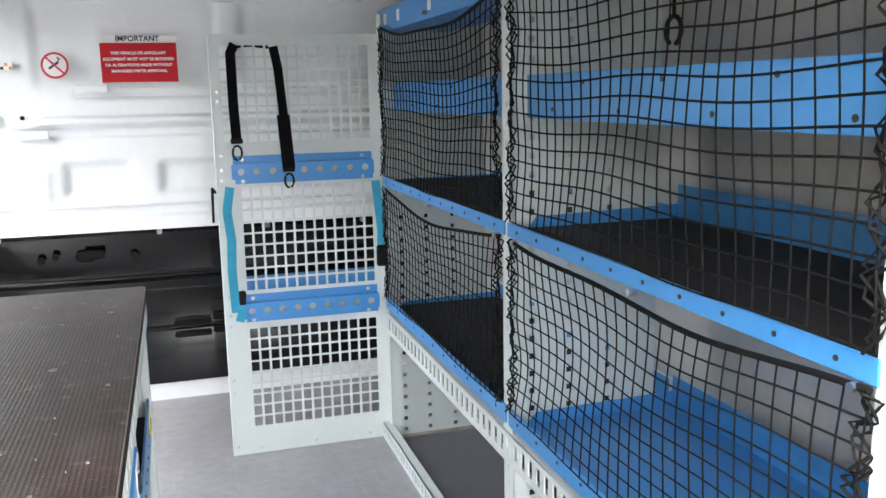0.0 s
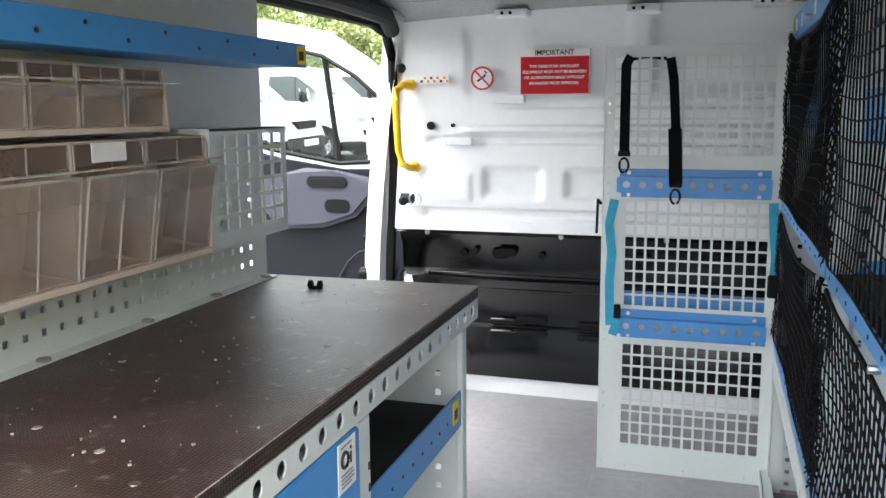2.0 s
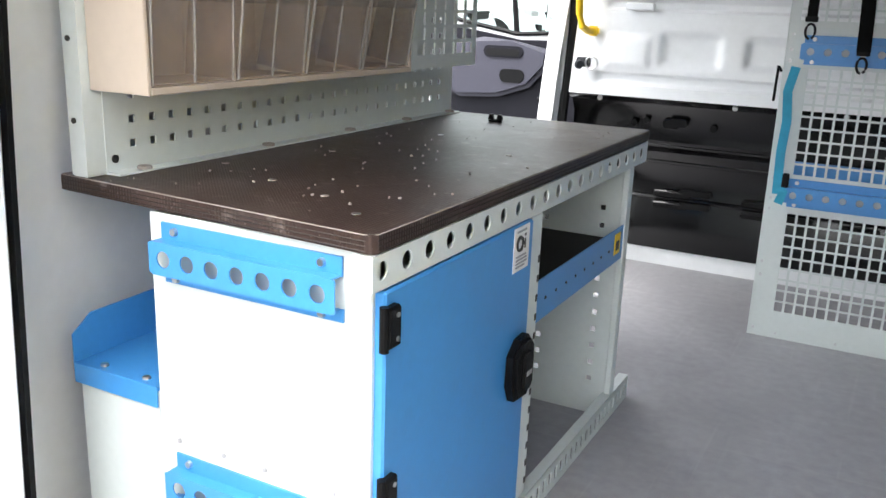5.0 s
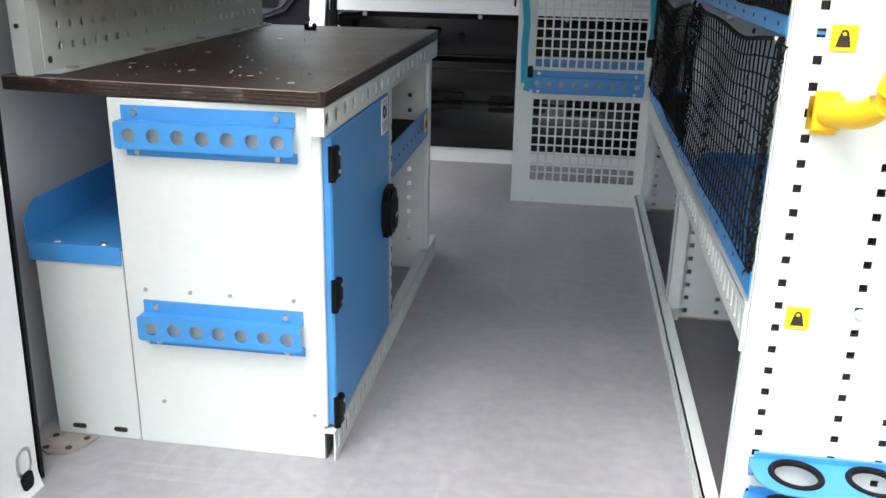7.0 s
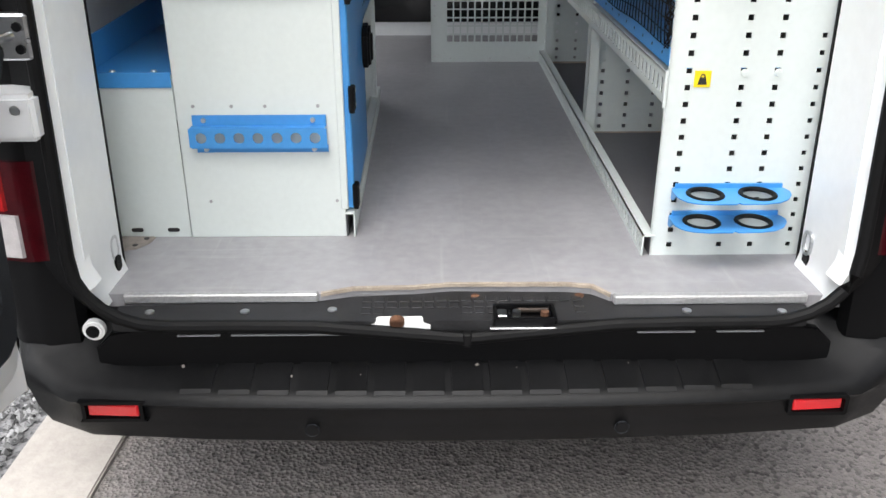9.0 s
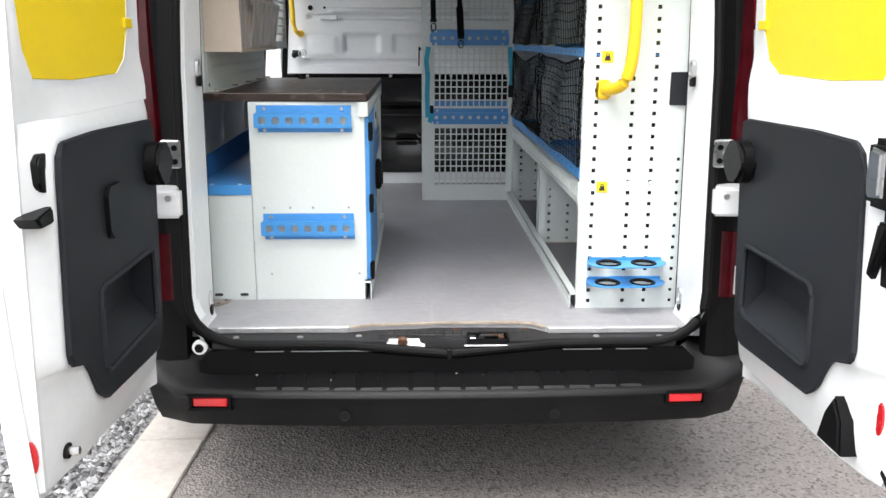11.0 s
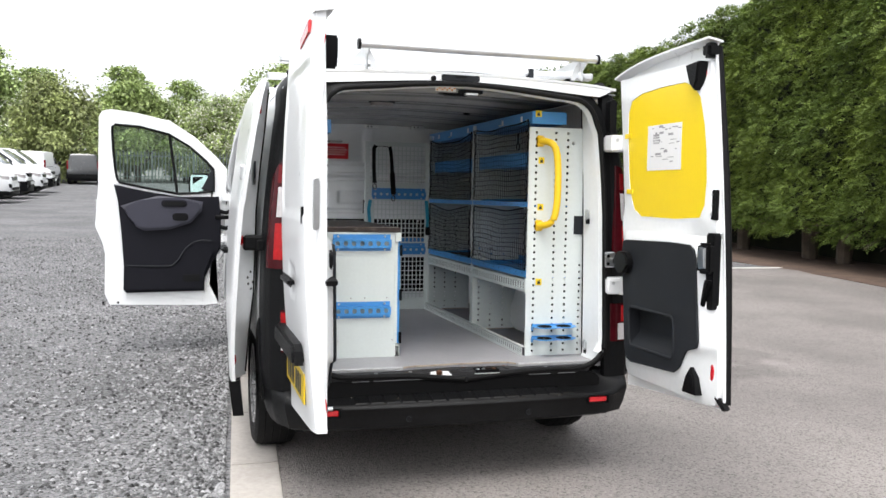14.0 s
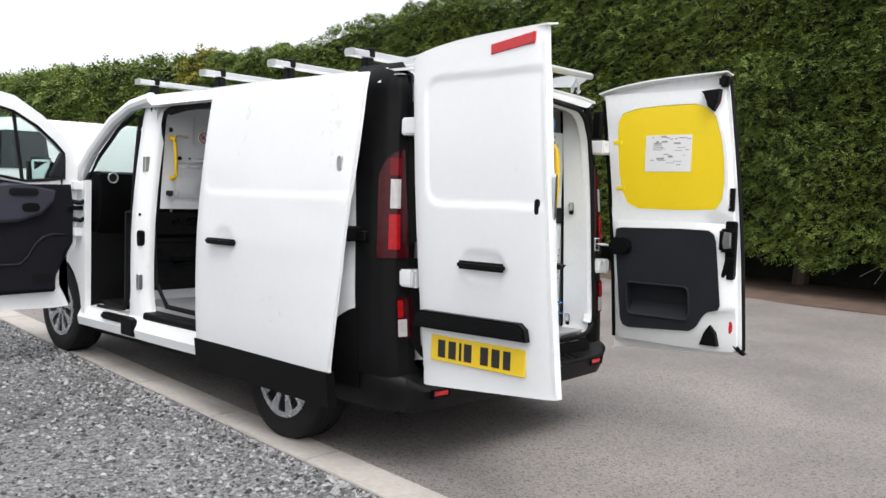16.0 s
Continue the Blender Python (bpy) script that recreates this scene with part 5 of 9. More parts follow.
def rear_door(s):
    W = 0.735 if s < 0 else 0.775
    top = 2.005

    def xo(z):
        return s * (0.832 + (0.040 if s < 0 else 0.010) * math.sin(math.pi * max(0, min(1, (z - 0.55) / 1.45))))

    def yy(u, z):
        return door_edge(s, z) - W * u

    def zz(u, v):
        return 0.505 + (top - 0.505) * v + (0.056 * u - 0.02) * (1 - v) + (0.022 * u - 0.05 * (1 - u) ** 4) * v

    bm = bmesh.new()
    def press(u, z):
        return (0.007 * inset(u * W, z, 0.085, 1.305, 1.2, 1.85, 0.075) + 0.007 * inset(u * W, z, 0.285, 0.99, 0.50, 1.105, 0.05, 0.03)) if s < 0 else 0.0

    shell(bm, 64, 100, lambda u, v: Vector((xo(zz(u, v)) - s * (0.014 * (abs(2 * u - 1) ** 10) + press(u, zz(u, v))), yy(u, zz(u, v)), zz(u, v))), lambda u, v: Vector((-s * (0.034 if s < 0 else 0.018), 0, 0)))
    d = part("rear_door", bm, PAINT, van, "white rear door swung open" if s < 0 else "white rear door swung open with paper notice", smooth=True)

    def Y(u, z):
        return yy(u, z)

    def outline(u0, z0, u1, z1, r, shrink=0.0):
        return [(Y(u, z), z) for u, z in rounded(u0 + shrink / W, z0 + shrink, u1 - shrink / W, z1 - shrink, [q / 1.0 for q in (r if isinstance(r, (list, tuple)) else [r] * 4)], 6)]

    # inner face: a raised white frame round the blanked window
    fz = [(0.18, 1.842), (0.30, 1.866), (0.52, 1.876), (0.76, 1.876), (0.85, 1.852), (0.905, 1.80), (0.932, 1.68), (0.938, 1.58), (0.930, 1.46), (0.905, 1.365), (0.855, 1.312), (0.60, 1.302), (0.25, 1.305), (0.17, 1.335), (0.128, 1.40), (0.113, 1.51), (0.118, 1.68), (0.135, 1.79)]
    dense = []
    for (u0, z0), (u1, z1) in zip(fz, fz[1:] + fz[:1]):
        dense += [(u0 + (u1 - u0) * k / 4, z0 + (z1 - z0) * k / 4) for k in range(4)]

    def grown(k):
        return [(Y(0.505 + (u - 0.505) * (1 + k), 1.59 + (z - 1.59) * (1 + k)), 1.59 + (z - 1.59) * (1 + k)) for u, z in dense]

    def to_rect(u, z):
        du, dz = u - 0.505, z - 1.59
        k = min(0.47 / max(abs(du), 1e-6), (0.365 if dz > 0 else 0.355) / max(abs(dz), 1e-6))
        return Y(0.505 + du * k, 1.59 + dz * k), 1.59 + dz * k

    fx = 0.778 if s < 0 else 0.768
    def rim(y, z):
        """How far out the frame's border lies: low at the free edge, level with the trim along the middle rail."""
        u = (door_edge(s, z) - y) / W
        free = max(0.0, min(1.0, (u - 0.72) / 0.2))
        return s * (0.772 + 0.016 * free * free * (3 - 2 * free) - 0.012 * max(0.0, 1 - ((z - 1.235) / 0.10) ** 2) * (1 - free))

    def at(w, loop):
        return [(s * w, y, z) for y, z in loop]

    border = [to_rect(u, z) for u, z in dense]
    loft(bm := bmesh.new(), [at(0.815, border), [(rim(y, z), y, z) for y, z in border], at(fx + 0.001, grown(0.07)), at(fx, grown(0.035)), at(fx, grown(0.012)), at(0.815, grown(0.012))])
    part("inner_frame", bm, PAINT_IN, d, smooth=True)
    pan = [(Y(u, z), z) for u, z in ((0.075, 1.165), (0.09, 1.185), (0.60, 1.195), (0.83, 1.192), (0.862, 1.165), (0.880, 0.80), (0.868, 0.778), (0.80, 0.768), (0.755, 0.740), (0.70, 0.672), (0.65, 0.648), (0.16, 0.625), (0.115, 0.64), (0.10, 0.68))]
    pocket = outline(0.155, 0.700, 0.655, 0.882, 0.035)
    cy, cz = (pocket[0][0] + pocket[14][0]) / 2, 0.79
    rpan = radial(pan, cy, cz)

    def swell(k):
        return [(y + k * (y - cy) / math.hypot(y - cy, z - cz), z + k * (z - cz) / math.hypot(y - cy, z - cz)) for y, z in rpan]

    border = radial(outline(0.035, 0.548, 0.975, 1.2346, (0.05, 0.05, 0.001, 0.001)), cy, cz)
    loft(bm := bmesh.new(), [at(0.815, border), [(rim(y, z), y, z) for y, z in border], at(0.752, swell(0.016)), at(0.750, swell(0.004)), at(0.750, swell(-0.02)), at(0.815, swell(-0.02))])
    part("inner_frame", bm, PAINT_IN, d, smooth=True)
    ff = fx + 0.002
    prism(bm := bmesh.new(), grown(0.008), "x", s * ff, s * (ff + 0.012))
    film = part("window_film", bm, YELPAINT, d, "yellow film covering the door window")
    for z in (1.68, 1.416):
        part("film_tab", B((s * (ff + 0.001), Y(0.080, z), z - 0.011), (s * (ff - 0.005), Y(0.150, z), z + 0.011), 0.001), YELPAINT, film)
    if s > 0:
        paper = part("paper_notice", B((0.7696, Y(0.342, 1.62), 1.512), (0.7680, Y(0.705, 1.62), 1.714)), WHITE, d, "white printed paper notice")
        rnd = random.Random(5)
        for k in range(26):
            u, z = rnd.uniform(0.38, 0.68), 1.535 + 0.172 * rnd.random()
            w = rnd.uniform(0.01, 0.05)
            part("print_bar", B((0.7679, Y(u, 1.62), z), (0.7672, Y(u, 1.62) - w, z + rnd.choice((0.003, 0.005, 0.010)))), GREYINK, paper)
        for k in range(5):
            for j in range(4):
                part("print_bar", B((0.7679, Y(0.41, 1.65) - k * 0.011, 1.63 + j * 0.012), (0.7672, Y(0.41, 1.65) - k * 0.011 - 0.007, 1.637 + j * 0.012)), GREYINK, paper)
    # lower trim panel
    ring(bm := bmesh.new(), rpan, radial(pocket, cy, cz), "x", s * 0.800, s * 0.738)
    tp = part("trim_panel", bm, TRIM, d, "dark grey plastic door trim", smooth=True)
    part("panel_edge", tube(bmesh.new(), [(s * 0.742, y, z) for y, z in rpan], 0.005, 6, closed=True), TRIM, tp, smooth=True)
    part("pocket_rim", tube(bmesh.new(), [(s * 0.738, y, z) for y, z in pocket], 0.007, 6, closed=True), TRIM, tp, smooth=True)
    prism(bm := bmesh.new(), pocket, "x", s * 0.796, s * 0.800)
    part("pocket_base", bm, TRIM, tp)
    part("pocket_slope", prism(bmesh.new(), [(s * 0.739, 0.703), (s * 0.796, 0.703), (s * 0.796, 0.775)], "y", Y(0.17, 0.75), Y(0.64, 0.75)), TRIM, tp)
    part("rubber_stop", prism(bmesh.new(), rounded(Y(0.215, 1.1), 1.034, Y(0.045, 1.1), 1.135, 0.045), "x", s * 0.700, s * 0.742, 0.010), BLACK, tp, smooth=True)
    part("upper_catch", prism(bmesh.new(), [(Y(0.825, 1.9), 1.940), (Y(0.955, 1.9), 1.948), (Y(0.945, 1.9), 1.875), (Y(0.918, 1.9), 1.832), (Y(0.875, 1.9), 1.858), (Y(0.865, 1.9), 1.905)], "x", s * 0.735, s * 0.790, 0.006), BLACK, d, "black door catch", smooth=True)
    if s > 0:
        part("lower_catch", prism(bmesh.new(), [(Y(0.728, 0.6), 0.578), (Y(0.858, 0.6), 0.580), (Y(0.842, 0.6), 0.65), (Y(0.80, 0.6), 0.690), (Y(0.762, 0.6), 0.65)], "x", s * 0.738, s * 0.785, 0.006), BLACK, d, "black lower latch", smooth=True)
    else:
        part("latch_hole", cyl(bmesh.new(), (s * 0.778, Y(0.85, 0.6), 0.60), 0.016, 0.02, (1, 0, 0), 14), RUBBER, d)
    part("catch_pin", cyl(bmesh.new(), (s * 0.768, Y(0.85 if s < 0 else 0.80, 0.6), 0.60), 0.008, 0.040, (1, 0, 0), 10), STEEL if s < 0 else RUST, d)
    for z in (1.898, 0.685):
        if s > 0:
            part("edge_reflector", prism(bmesh.new(), [(Y(0.935, z) + 0.012 * math.cos(radians(a)), z + 0.034 * math.sin(radians(a))) for a in range(0, 360, 24)], "x", 0.780, 0.795, 0.001), REFLECT, d, "red oval edge reflector")
        else:
            zo = 1.938 if z > 1 else 0.632
            turn = Matrix.Translation((-0.797, Y(1.0, zo) + 0.012, zo)) @ Matrix.Rotation(radians(16), 4, "Z")
            bm = prism(bmesh.new(), [(0.013 * math.cos(radians(a)), 0.033 * math.sin(radians(a))) for a in range(0, 360, 24)], "y", -0.004, 0.004, 0.001)
            bmesh.ops.transform(bm, matrix=turn, verts=bm.verts)
            part("edge_reflector", bm, REFLECT, d, "red oval edge reflector")
    if s > 0:
        lk = part("door_lock", prism(bmesh.new(), rounded(Y(0.985, 1.1), 0.94, Y(0.915, 1.1), 1.25, 0.01), "x", 0.765, 0.796, 0.004), BLACK, d, "black door lock with grey lever", smooth=True)
        part("lock_body", B((0.730, Y(1.0, 1.1), 1.085), (0.767, Y(0.888, 1.1), 1.21), 0.012, 2), BLACK, lk, smooth=True)
        part("lock_lever", prism(bmesh.new(), [(Y(0.985, 1.1), 1.11), (Y(0.93, 1.1), 1.105), (Y(0.92, 1.1), 1.14), (Y(0.93, 1.1), 1.195), (Y(0.98, 1.1), 1.19)], "x", 0.719, 0.734, 0.005), STEEL, lk, smooth=True)
        part("release_lever", prism(bmesh.new(), [(Y(0.975, 1.0), 1.06), (Y(0.925, 1.0), 1.06), (Y(0.895, 1.0), 0.955), (Y(0.915, 1.0), 0.95)], "x", 0.745, 0.767, 0.006), BLACK, lk, smooth=True)
        part("strike_plate", B((0.779, Y(0.992, 1.37), 1.302), (0.796, Y(0.922, 1.37), 1.425), 0.003), BLACK, d)
        for dz in (1.325, 1.365, 1.405):
            screw(d, (0.7785, Y(0.957, 1.37), dz), (1, 0, 0), 0.006)
        bm = bmesh.new()
        shell(bm, 3, 15, lambda u, v: Vector((s * 0.814 + (xo(0.565 + 1.44 * v) + 0.001 - s * 0.814) * u, Y(1.0, 0.565 + 1.44 * v) - 0.016 * math.sin(math.pi * (0.15 + 0.8 * u)), 0.565 + 1.44 * v)), (0, 0.020, 0))
        part("edge_seal", bm, RUBBER, d, "black rubber meeting seal", smooth=True)
        part("seal_foot", prism(bmesh.new(), [(Y(0.95, 0.55), 0.600), (Y(1.035, 0.55), 0.552), (Y(1.015, 0.55), 0.542), (Y(0.94, 0.55), 0.580)], "x", s * 0.785, s * 0.82, 0.005), BLACK, d, smooth=True)
        part("seal_cap", B((s * 0.76, Y(0.95, 2.0), 1.96), (s * 0.82, Y(1.02, 2.0), 2.02), 0.012, 2), BLACK, d, smooth=True)
    else:
        bm = bmesh.new()
        shell(bm, 6, 40, lambda u, v: Vector((xo(0.56 + 1.41 * v) + 0.006 + (-0.782 - 0.006 - xo(0.56 + 1.41 * v)) * u, Y(1.0, 0.56 + 1.41 * v) - 0.001 + 0.024 * u ** 1.5, 0.56 + 1.41 * v)), (0, 0.012, 0))
        part("door_edge", bm, PAINT_IN, d, "white folded free edge of the door", smooth=True)
        bm = prism(bmesh.new(), rounded(-0.012, -0.09, 0.012, 0.09, 0.011), "y", -0.006, 0.006, 0.002)
        bmesh.ops.transform(bm, matrix=Matrix.Translation((-0.826, Y(1.0, 1.345) - 0.005, 1.345)) @ Matrix.Rotation(radians(14), 4, "Z"), verts=bm.verts)
        part("strike_bar", bm, STEEL, d, "grey strike strip", smooth=True)
        part("latch_hook", prism(bmesh.new(), [(Y(1.0, 1.08), 1.075), (Y(0.90, 1.08), 1.085), (Y(0.90, 1.08), 1.055), (Y(0.97, 1.08), 1.055)], "x", s * 0.745, s * 0.79, 0.004), BLACK, d, smooth=True)
        part("trim_grip", prism(bmesh.new(), rounded(Y(0.58, 1.02), 0.97, Y(0.44, 1.02), 1.08, 0.02), "x", s * 0.727, s * 0.74, 0.004), BLACK, tp, smooth=True)
        part("upper_tab", prism(bmesh.new(), rounded(Y(0.93, 1.15), 1.11, Y(0.86, 1.15), 1.18, 0.02), "x", s * 0.757, s * 0.79, 0.004), BLACK, d, smooth=True)
        # outside of this door
        def X(z, o=0.0):
            return xo(z) - o

        part("door_handle", B((X(1.05, 0.032), Y(0.365, 1.05), 1.032), (X(1.05, 0.006), Y(0.72, 1.05), 1.068), 0.011, 3), BLACK, d, "black rear door handle", smooth=True)
        part("plate_trim", prism(bmesh.new(), [(Y(0.0, 0.8), 0.755), (Y(0.02, 0.8), 0.815), (Y(0.06, 0.8), 0.832), (Y(0.80, 0.8), 0.835), (Y(0.845, 0.8), 0.812), (Y(0.86, 0.8), 0.762)], "x", X(0.78, 0.045), X(0.78, -0.005), 0.010), BLACK, d, "black number plate lamp moulding", smooth=True)
        pl = part("number_plate", B((X(0.66, 0.008), Y(0.10, 0.66), 0.612), (X(0.66, 0.002), Y(0.815, 0.66), 0.725), 0.002), PLATE, d, "yellow number plate with black bars")
        k = 0.0
        for i, wd in enumerate((0.05, 0.05, 0.016, 0.05, 0.0, 0.05, 0.05, 0.045)):
            if wd:
                part("plate_bar", B((X(0.66, 0.0095), Y(0.10, 0.66) - 0.045 - k, 0.630), (X(0.66, 0.0085), Y(0.10, 0.66) - 0.045 - k - wd * 0.86, 0.707)), BLACKINK, pl)
            k += (wd + 0.012) if wd else 0.030
        part("brake_lamp", prism(bmesh.new(), [(Y(0.635, 1.95) - 0.0, 1.925), (Y(0.635, 1.95), 1.968), (Y(0.94, 1.95), 2.0), (Y(0.94, 1.95), 1.955)], "x", X(1.95, 0.006), X(1.95, -0.01), 0.003), REFLECT, d, "red high-level brake lamp", smooth=True)
        part("lock_barrel", prism(bmesh.new(), rounded(Y(0.945, 1.33), 1.272, Y(0.918, 1.33), 1.335, 0.009), "x", X(1.32, -0.001), X(1.32, -0.012), 0.002), BLACK, d)
    bm = bmesh.new()
    tube(bm, [(s * 0.80, Y(0, z) + 0.004, z) for z in (0.55, 0.8, 1.1, 1.4, 1.7, 1.93)], 0.012, 6)
    part("hinge_seal", bm, RUBBER, d, smooth=True)
    # roof lip that overhangs the door's top
    bm = bmesh.new()
    shell(bm, 12, 2, lambda u, v: Vector((xo(2.0) - s * (0.005 + 0.07 * v), Y(u * 1.02, 2.0), zz(u, 1.0) - 0.006 + 0.012 * v)), (0, 0, 0.008))
    part("top_lip", bm, PAINT, d, smooth=True)
    return d


rear_door(-1)
rear_door(1)

# --- front door, swung open square to the body ---
DY, DX0, DX1 = 3.10, -0.985, -1.865
fd_out = [(-1.00, 0.51), (-1.10, 0.50), (-1.80, 0.515), (-1.835, 0.60), (-1.830, 0.90), (-1.85, 0.99), (-1.900, 1.11), (-1.876, 1.40), (-1.868, 1.925), (-1.845, 1.970), (-1.78, 1.985), (-1.60, 1.965), (-1.36, 1.915), (-1.18, 1.80), (-1.02, 1.655), (-0.94, 1.56), (-0.955, 0.93), (-1.03, 0.80), (-1.07, 0.66)]
fd_win = [(-1.06, 1.385), (-1.17, 1.370), (-1.30, 1.362), (-1.55, 1.405), (-1.725, 1.44), (-1.742, 1.47), (-1.755, 1.55), (-1.765, 1.65), (-1.775, 1.82), (-1.772, 1.858), (-1.755, 1.872), (-1.58, 1.862), (-1.37, 1.812), (-1.22, 1.725), (-1.10, 1.62), (-1.04, 1.555), (-1.038, 1.50), (-1.042, 1.44), (-1.048, 1.40)]
ring(bm := bmesh.new(), fd_out, fd_win, "y", DY, DY + 0.06)
fd = part("front_door", bm, PAINT, van, "white front door swung open with dark trim", smooth=True)
trim_o = [(-1.11, 0.615), (-1.68, 0.605), (-1.70, 0.63), (-1.695, 0.82), (-1.715, 1.10), (-1.735, 1.30), (-1.765, 1.425), (-1.55, 1.378), (-1.28, 1.338), (-1.00, 1.345), (-0.985, 1.20), (-0.985, 0.95), (-1.05, 0.84), (-1.12, 0.72)]
ft = part("door_trim", prism(bmesh.new(), trim_o, "y", DY - 0.035, DY + 0.004, 0.012), NAVYTRIM, fd, "dark navy door trim", smooth=True)
part("arm_rest", prism(bmesh.new(), [(-1.715, 1.265), (-1.60, 1.305), (-1.44, 1.345), (-1.30, 1.335), (-1.12, 1.303), (-1.13, 1.23), (-1.21, 1.14), (-1.36, 1.09), (-1.547, 1.078), (-1.61, 1.11), (-1.65, 1.20)], "y", DY - 0.075, DY - 0.03, 0.018), LITTRIM, ft, "arm rest with light put into its violet-grey colour", smooth=True)
part("grab_recess", prism(bmesh.new(), rounded(-1.425, 1.262, -1.237, 1.312, 0.024), "y", DY - 0.082, DY - 0.07, 0.004), NAVYTRIM, ft, smooth=True)
part("recess_hollow", prism(bmesh.new(), rounded(-1.41, 1.270, -1.252, 1.300, 0.014), "y", DY - 0.084, DY - 0.080, 0.001), RUBBER, ft)
part("release_handle", prism(bmesh.new(), rounded(-1.345, 1.157, -1.228, 1.215, 0.026), "y", DY - 0.08, DY - 0.06, 0.004), BLACK, ft, smooth=True)
part("trim_lower", prism(bmesh.new(), [(-1.11, 0.63), (-1.675, 0.62), (-1.685, 0.65), (-1.684, 0.815), (-1.36, 0.808), (-1.317, 0.82), (-1.27, 0.90), (-1.21, 0.98), (-1.136, 1.005), (-1.06, 1.0), (-1.03, 0.93), (-1.12, 0.76)], "y", DY - 0.055, DY - 0.03, 0.010), NAVYTRIM, ft, smooth=True)
part("pocket_edge", tube(bmesh.new(), [(-1.684, DY - 0.058, 0.817), (-1.45, DY - 0.060, 0.808), (-1.35, DY - 0.060, 0.812), (-1.30, DY - 0.060, 0.86), (-1.25, DY - 0.060, 0.945), (-1.20, DY - 0.060, 0.99), (-1.136, DY - 0.060, 1.008), (-1.06, DY - 0.058, 1.005)], 0.0055, 6), TRIM, ft, smooth=True)
part("bottle_pocket", prism(bmesh.new(), rounded(-1.27, 0.69, -1.14, 0.745, 0.015), "y", DY - 0.060, DY - 0.05, 0.003), RUBBER, ft)
gl = part("door_glass", prism(bmesh.new(), fd_win, "y", DY + 0.025, DY + 0.030), GLASS, fd, "clear door glass")
gl.visible_shadow = False
part("window_seal", tube(bmesh.new(), [(x, DY - 0.004, z) for x, z in fd_win], 0.010, 6, closed=True), RUBBER, fd, smooth=True)
part("quarter_bar", tube(bmesh.new(), [(-1.309, DY + 0.01, 1.36), (-1.366, DY + 0.01, 1.812)], 0.012, 6), RUBBER, fd)
part("mirror_triangle", prism(bmesh.new(), [(-1.03, 1.38), (-1.03, 1.52), (-1.05, 1.56), (-1.13, 1.40)], "y", DY - 0.012, DY + 0.05, 0.004), TRIM, fd)
mir = part("door_mirror", B((-1.225, DY + 0.10, 1.315), (-1.04, DY + 0.19, 1.525), 0.03, 3), BLACK, fd, "black door mirror", smooth=True)
part("mirror_arm", tube(bmesh.new(), [(-1.06, DY + 0.04, 1.40), (-1.08, DY + 0.14, 1.40)], 0.022, 8), BLACK, mir)
bm = prism(bmesh.new(), rounded(-0.066, -0.092, 0.066, 0.092, 0.022), "y", -0.004, 0.004, 0.002)
bmesh.ops.transform(bm, matrix=Matrix.Translation((-1.145, DY + 0.096, 1.420)) @ Matrix.Rotation(radians(-9), 4, "X") @ Matrix.Rotation(radians(-6), 4, "Z"), verts=bm.verts)
part("mirror_glass", bm, CHROME, mir)
for x, z in ((-1.845, 0.53), (-1.74, 0.53)):
    part("door_bung", cyl(bmesh.new(), (x, DY - 0.004, z), 0.009, 0.006, (0, 1, 0), 10), BLACK, fd)
part("edge_latch", B((-1.895, DY + 0.015, 1.24), (-1.872, DY + 0.04, 1.31), 0.004), STEEL, fd)

# --- roof rack ---
rack = thing("roof_rack", "aluminium roof bars with a rear ladder roller", "roof rack", (0, 1.2, 1.96))
for y in (0.40, 1.04, 1.72, 2.50):
    h = 2.010
    bar = part("cross_bar", prism(bmesh.new(), rounded(y - 0.034, h, y + 0.034, h + 0.033, 0.008), "x", -0.815, 0.815), ALU, rack)
    for k in (-0.014, 0.014):
        part("bar_groove", B((-0.814, y + k - 0.003, h + 0.0325), (0.814, y + k + 0.003, h + 0.0338)), TRIM, bar)
    for s in (-1, 1):
        part("end_cap", prism(bmesh.new(), rounded(y - 0.036, h - 0.002, y + 0.036, h + 0.035, 0.009), "x", s * 0.815, s * 0.822, 0.002), STEEL, bar)
        part("bar_foot", prism(bmesh.new(), [(y - 0.034, 1.925), (y + 0.034, 1.925), (y + 0.022, h + 0.001), (y - 0.022, h + 0.001)], "x", s * 0.675, s * 0.725, 0.006), BLACK, bar)
        part("foot_clamp", B((s * 0.680, y - 0.038, h + 0.002), (s * 0.720, y + 0.038, h + 0.048), 0.006), BLACK, bar)
part("ladder_roller", cyl(bmesh.new(), (0.07, -0.02, 2.052), 0.019, 1.17, (1, 0, 0), 16, bev=0.004), ALU, rack, "galvanised ladder roller", smooth=True)
for x in (-0.515, 0.655):
    part("roller_cap", cyl(bmesh.new(), (x, -0.02, 2.052), 0.024, 0.012, (1, 0, 0), 16), BLACK, rack)
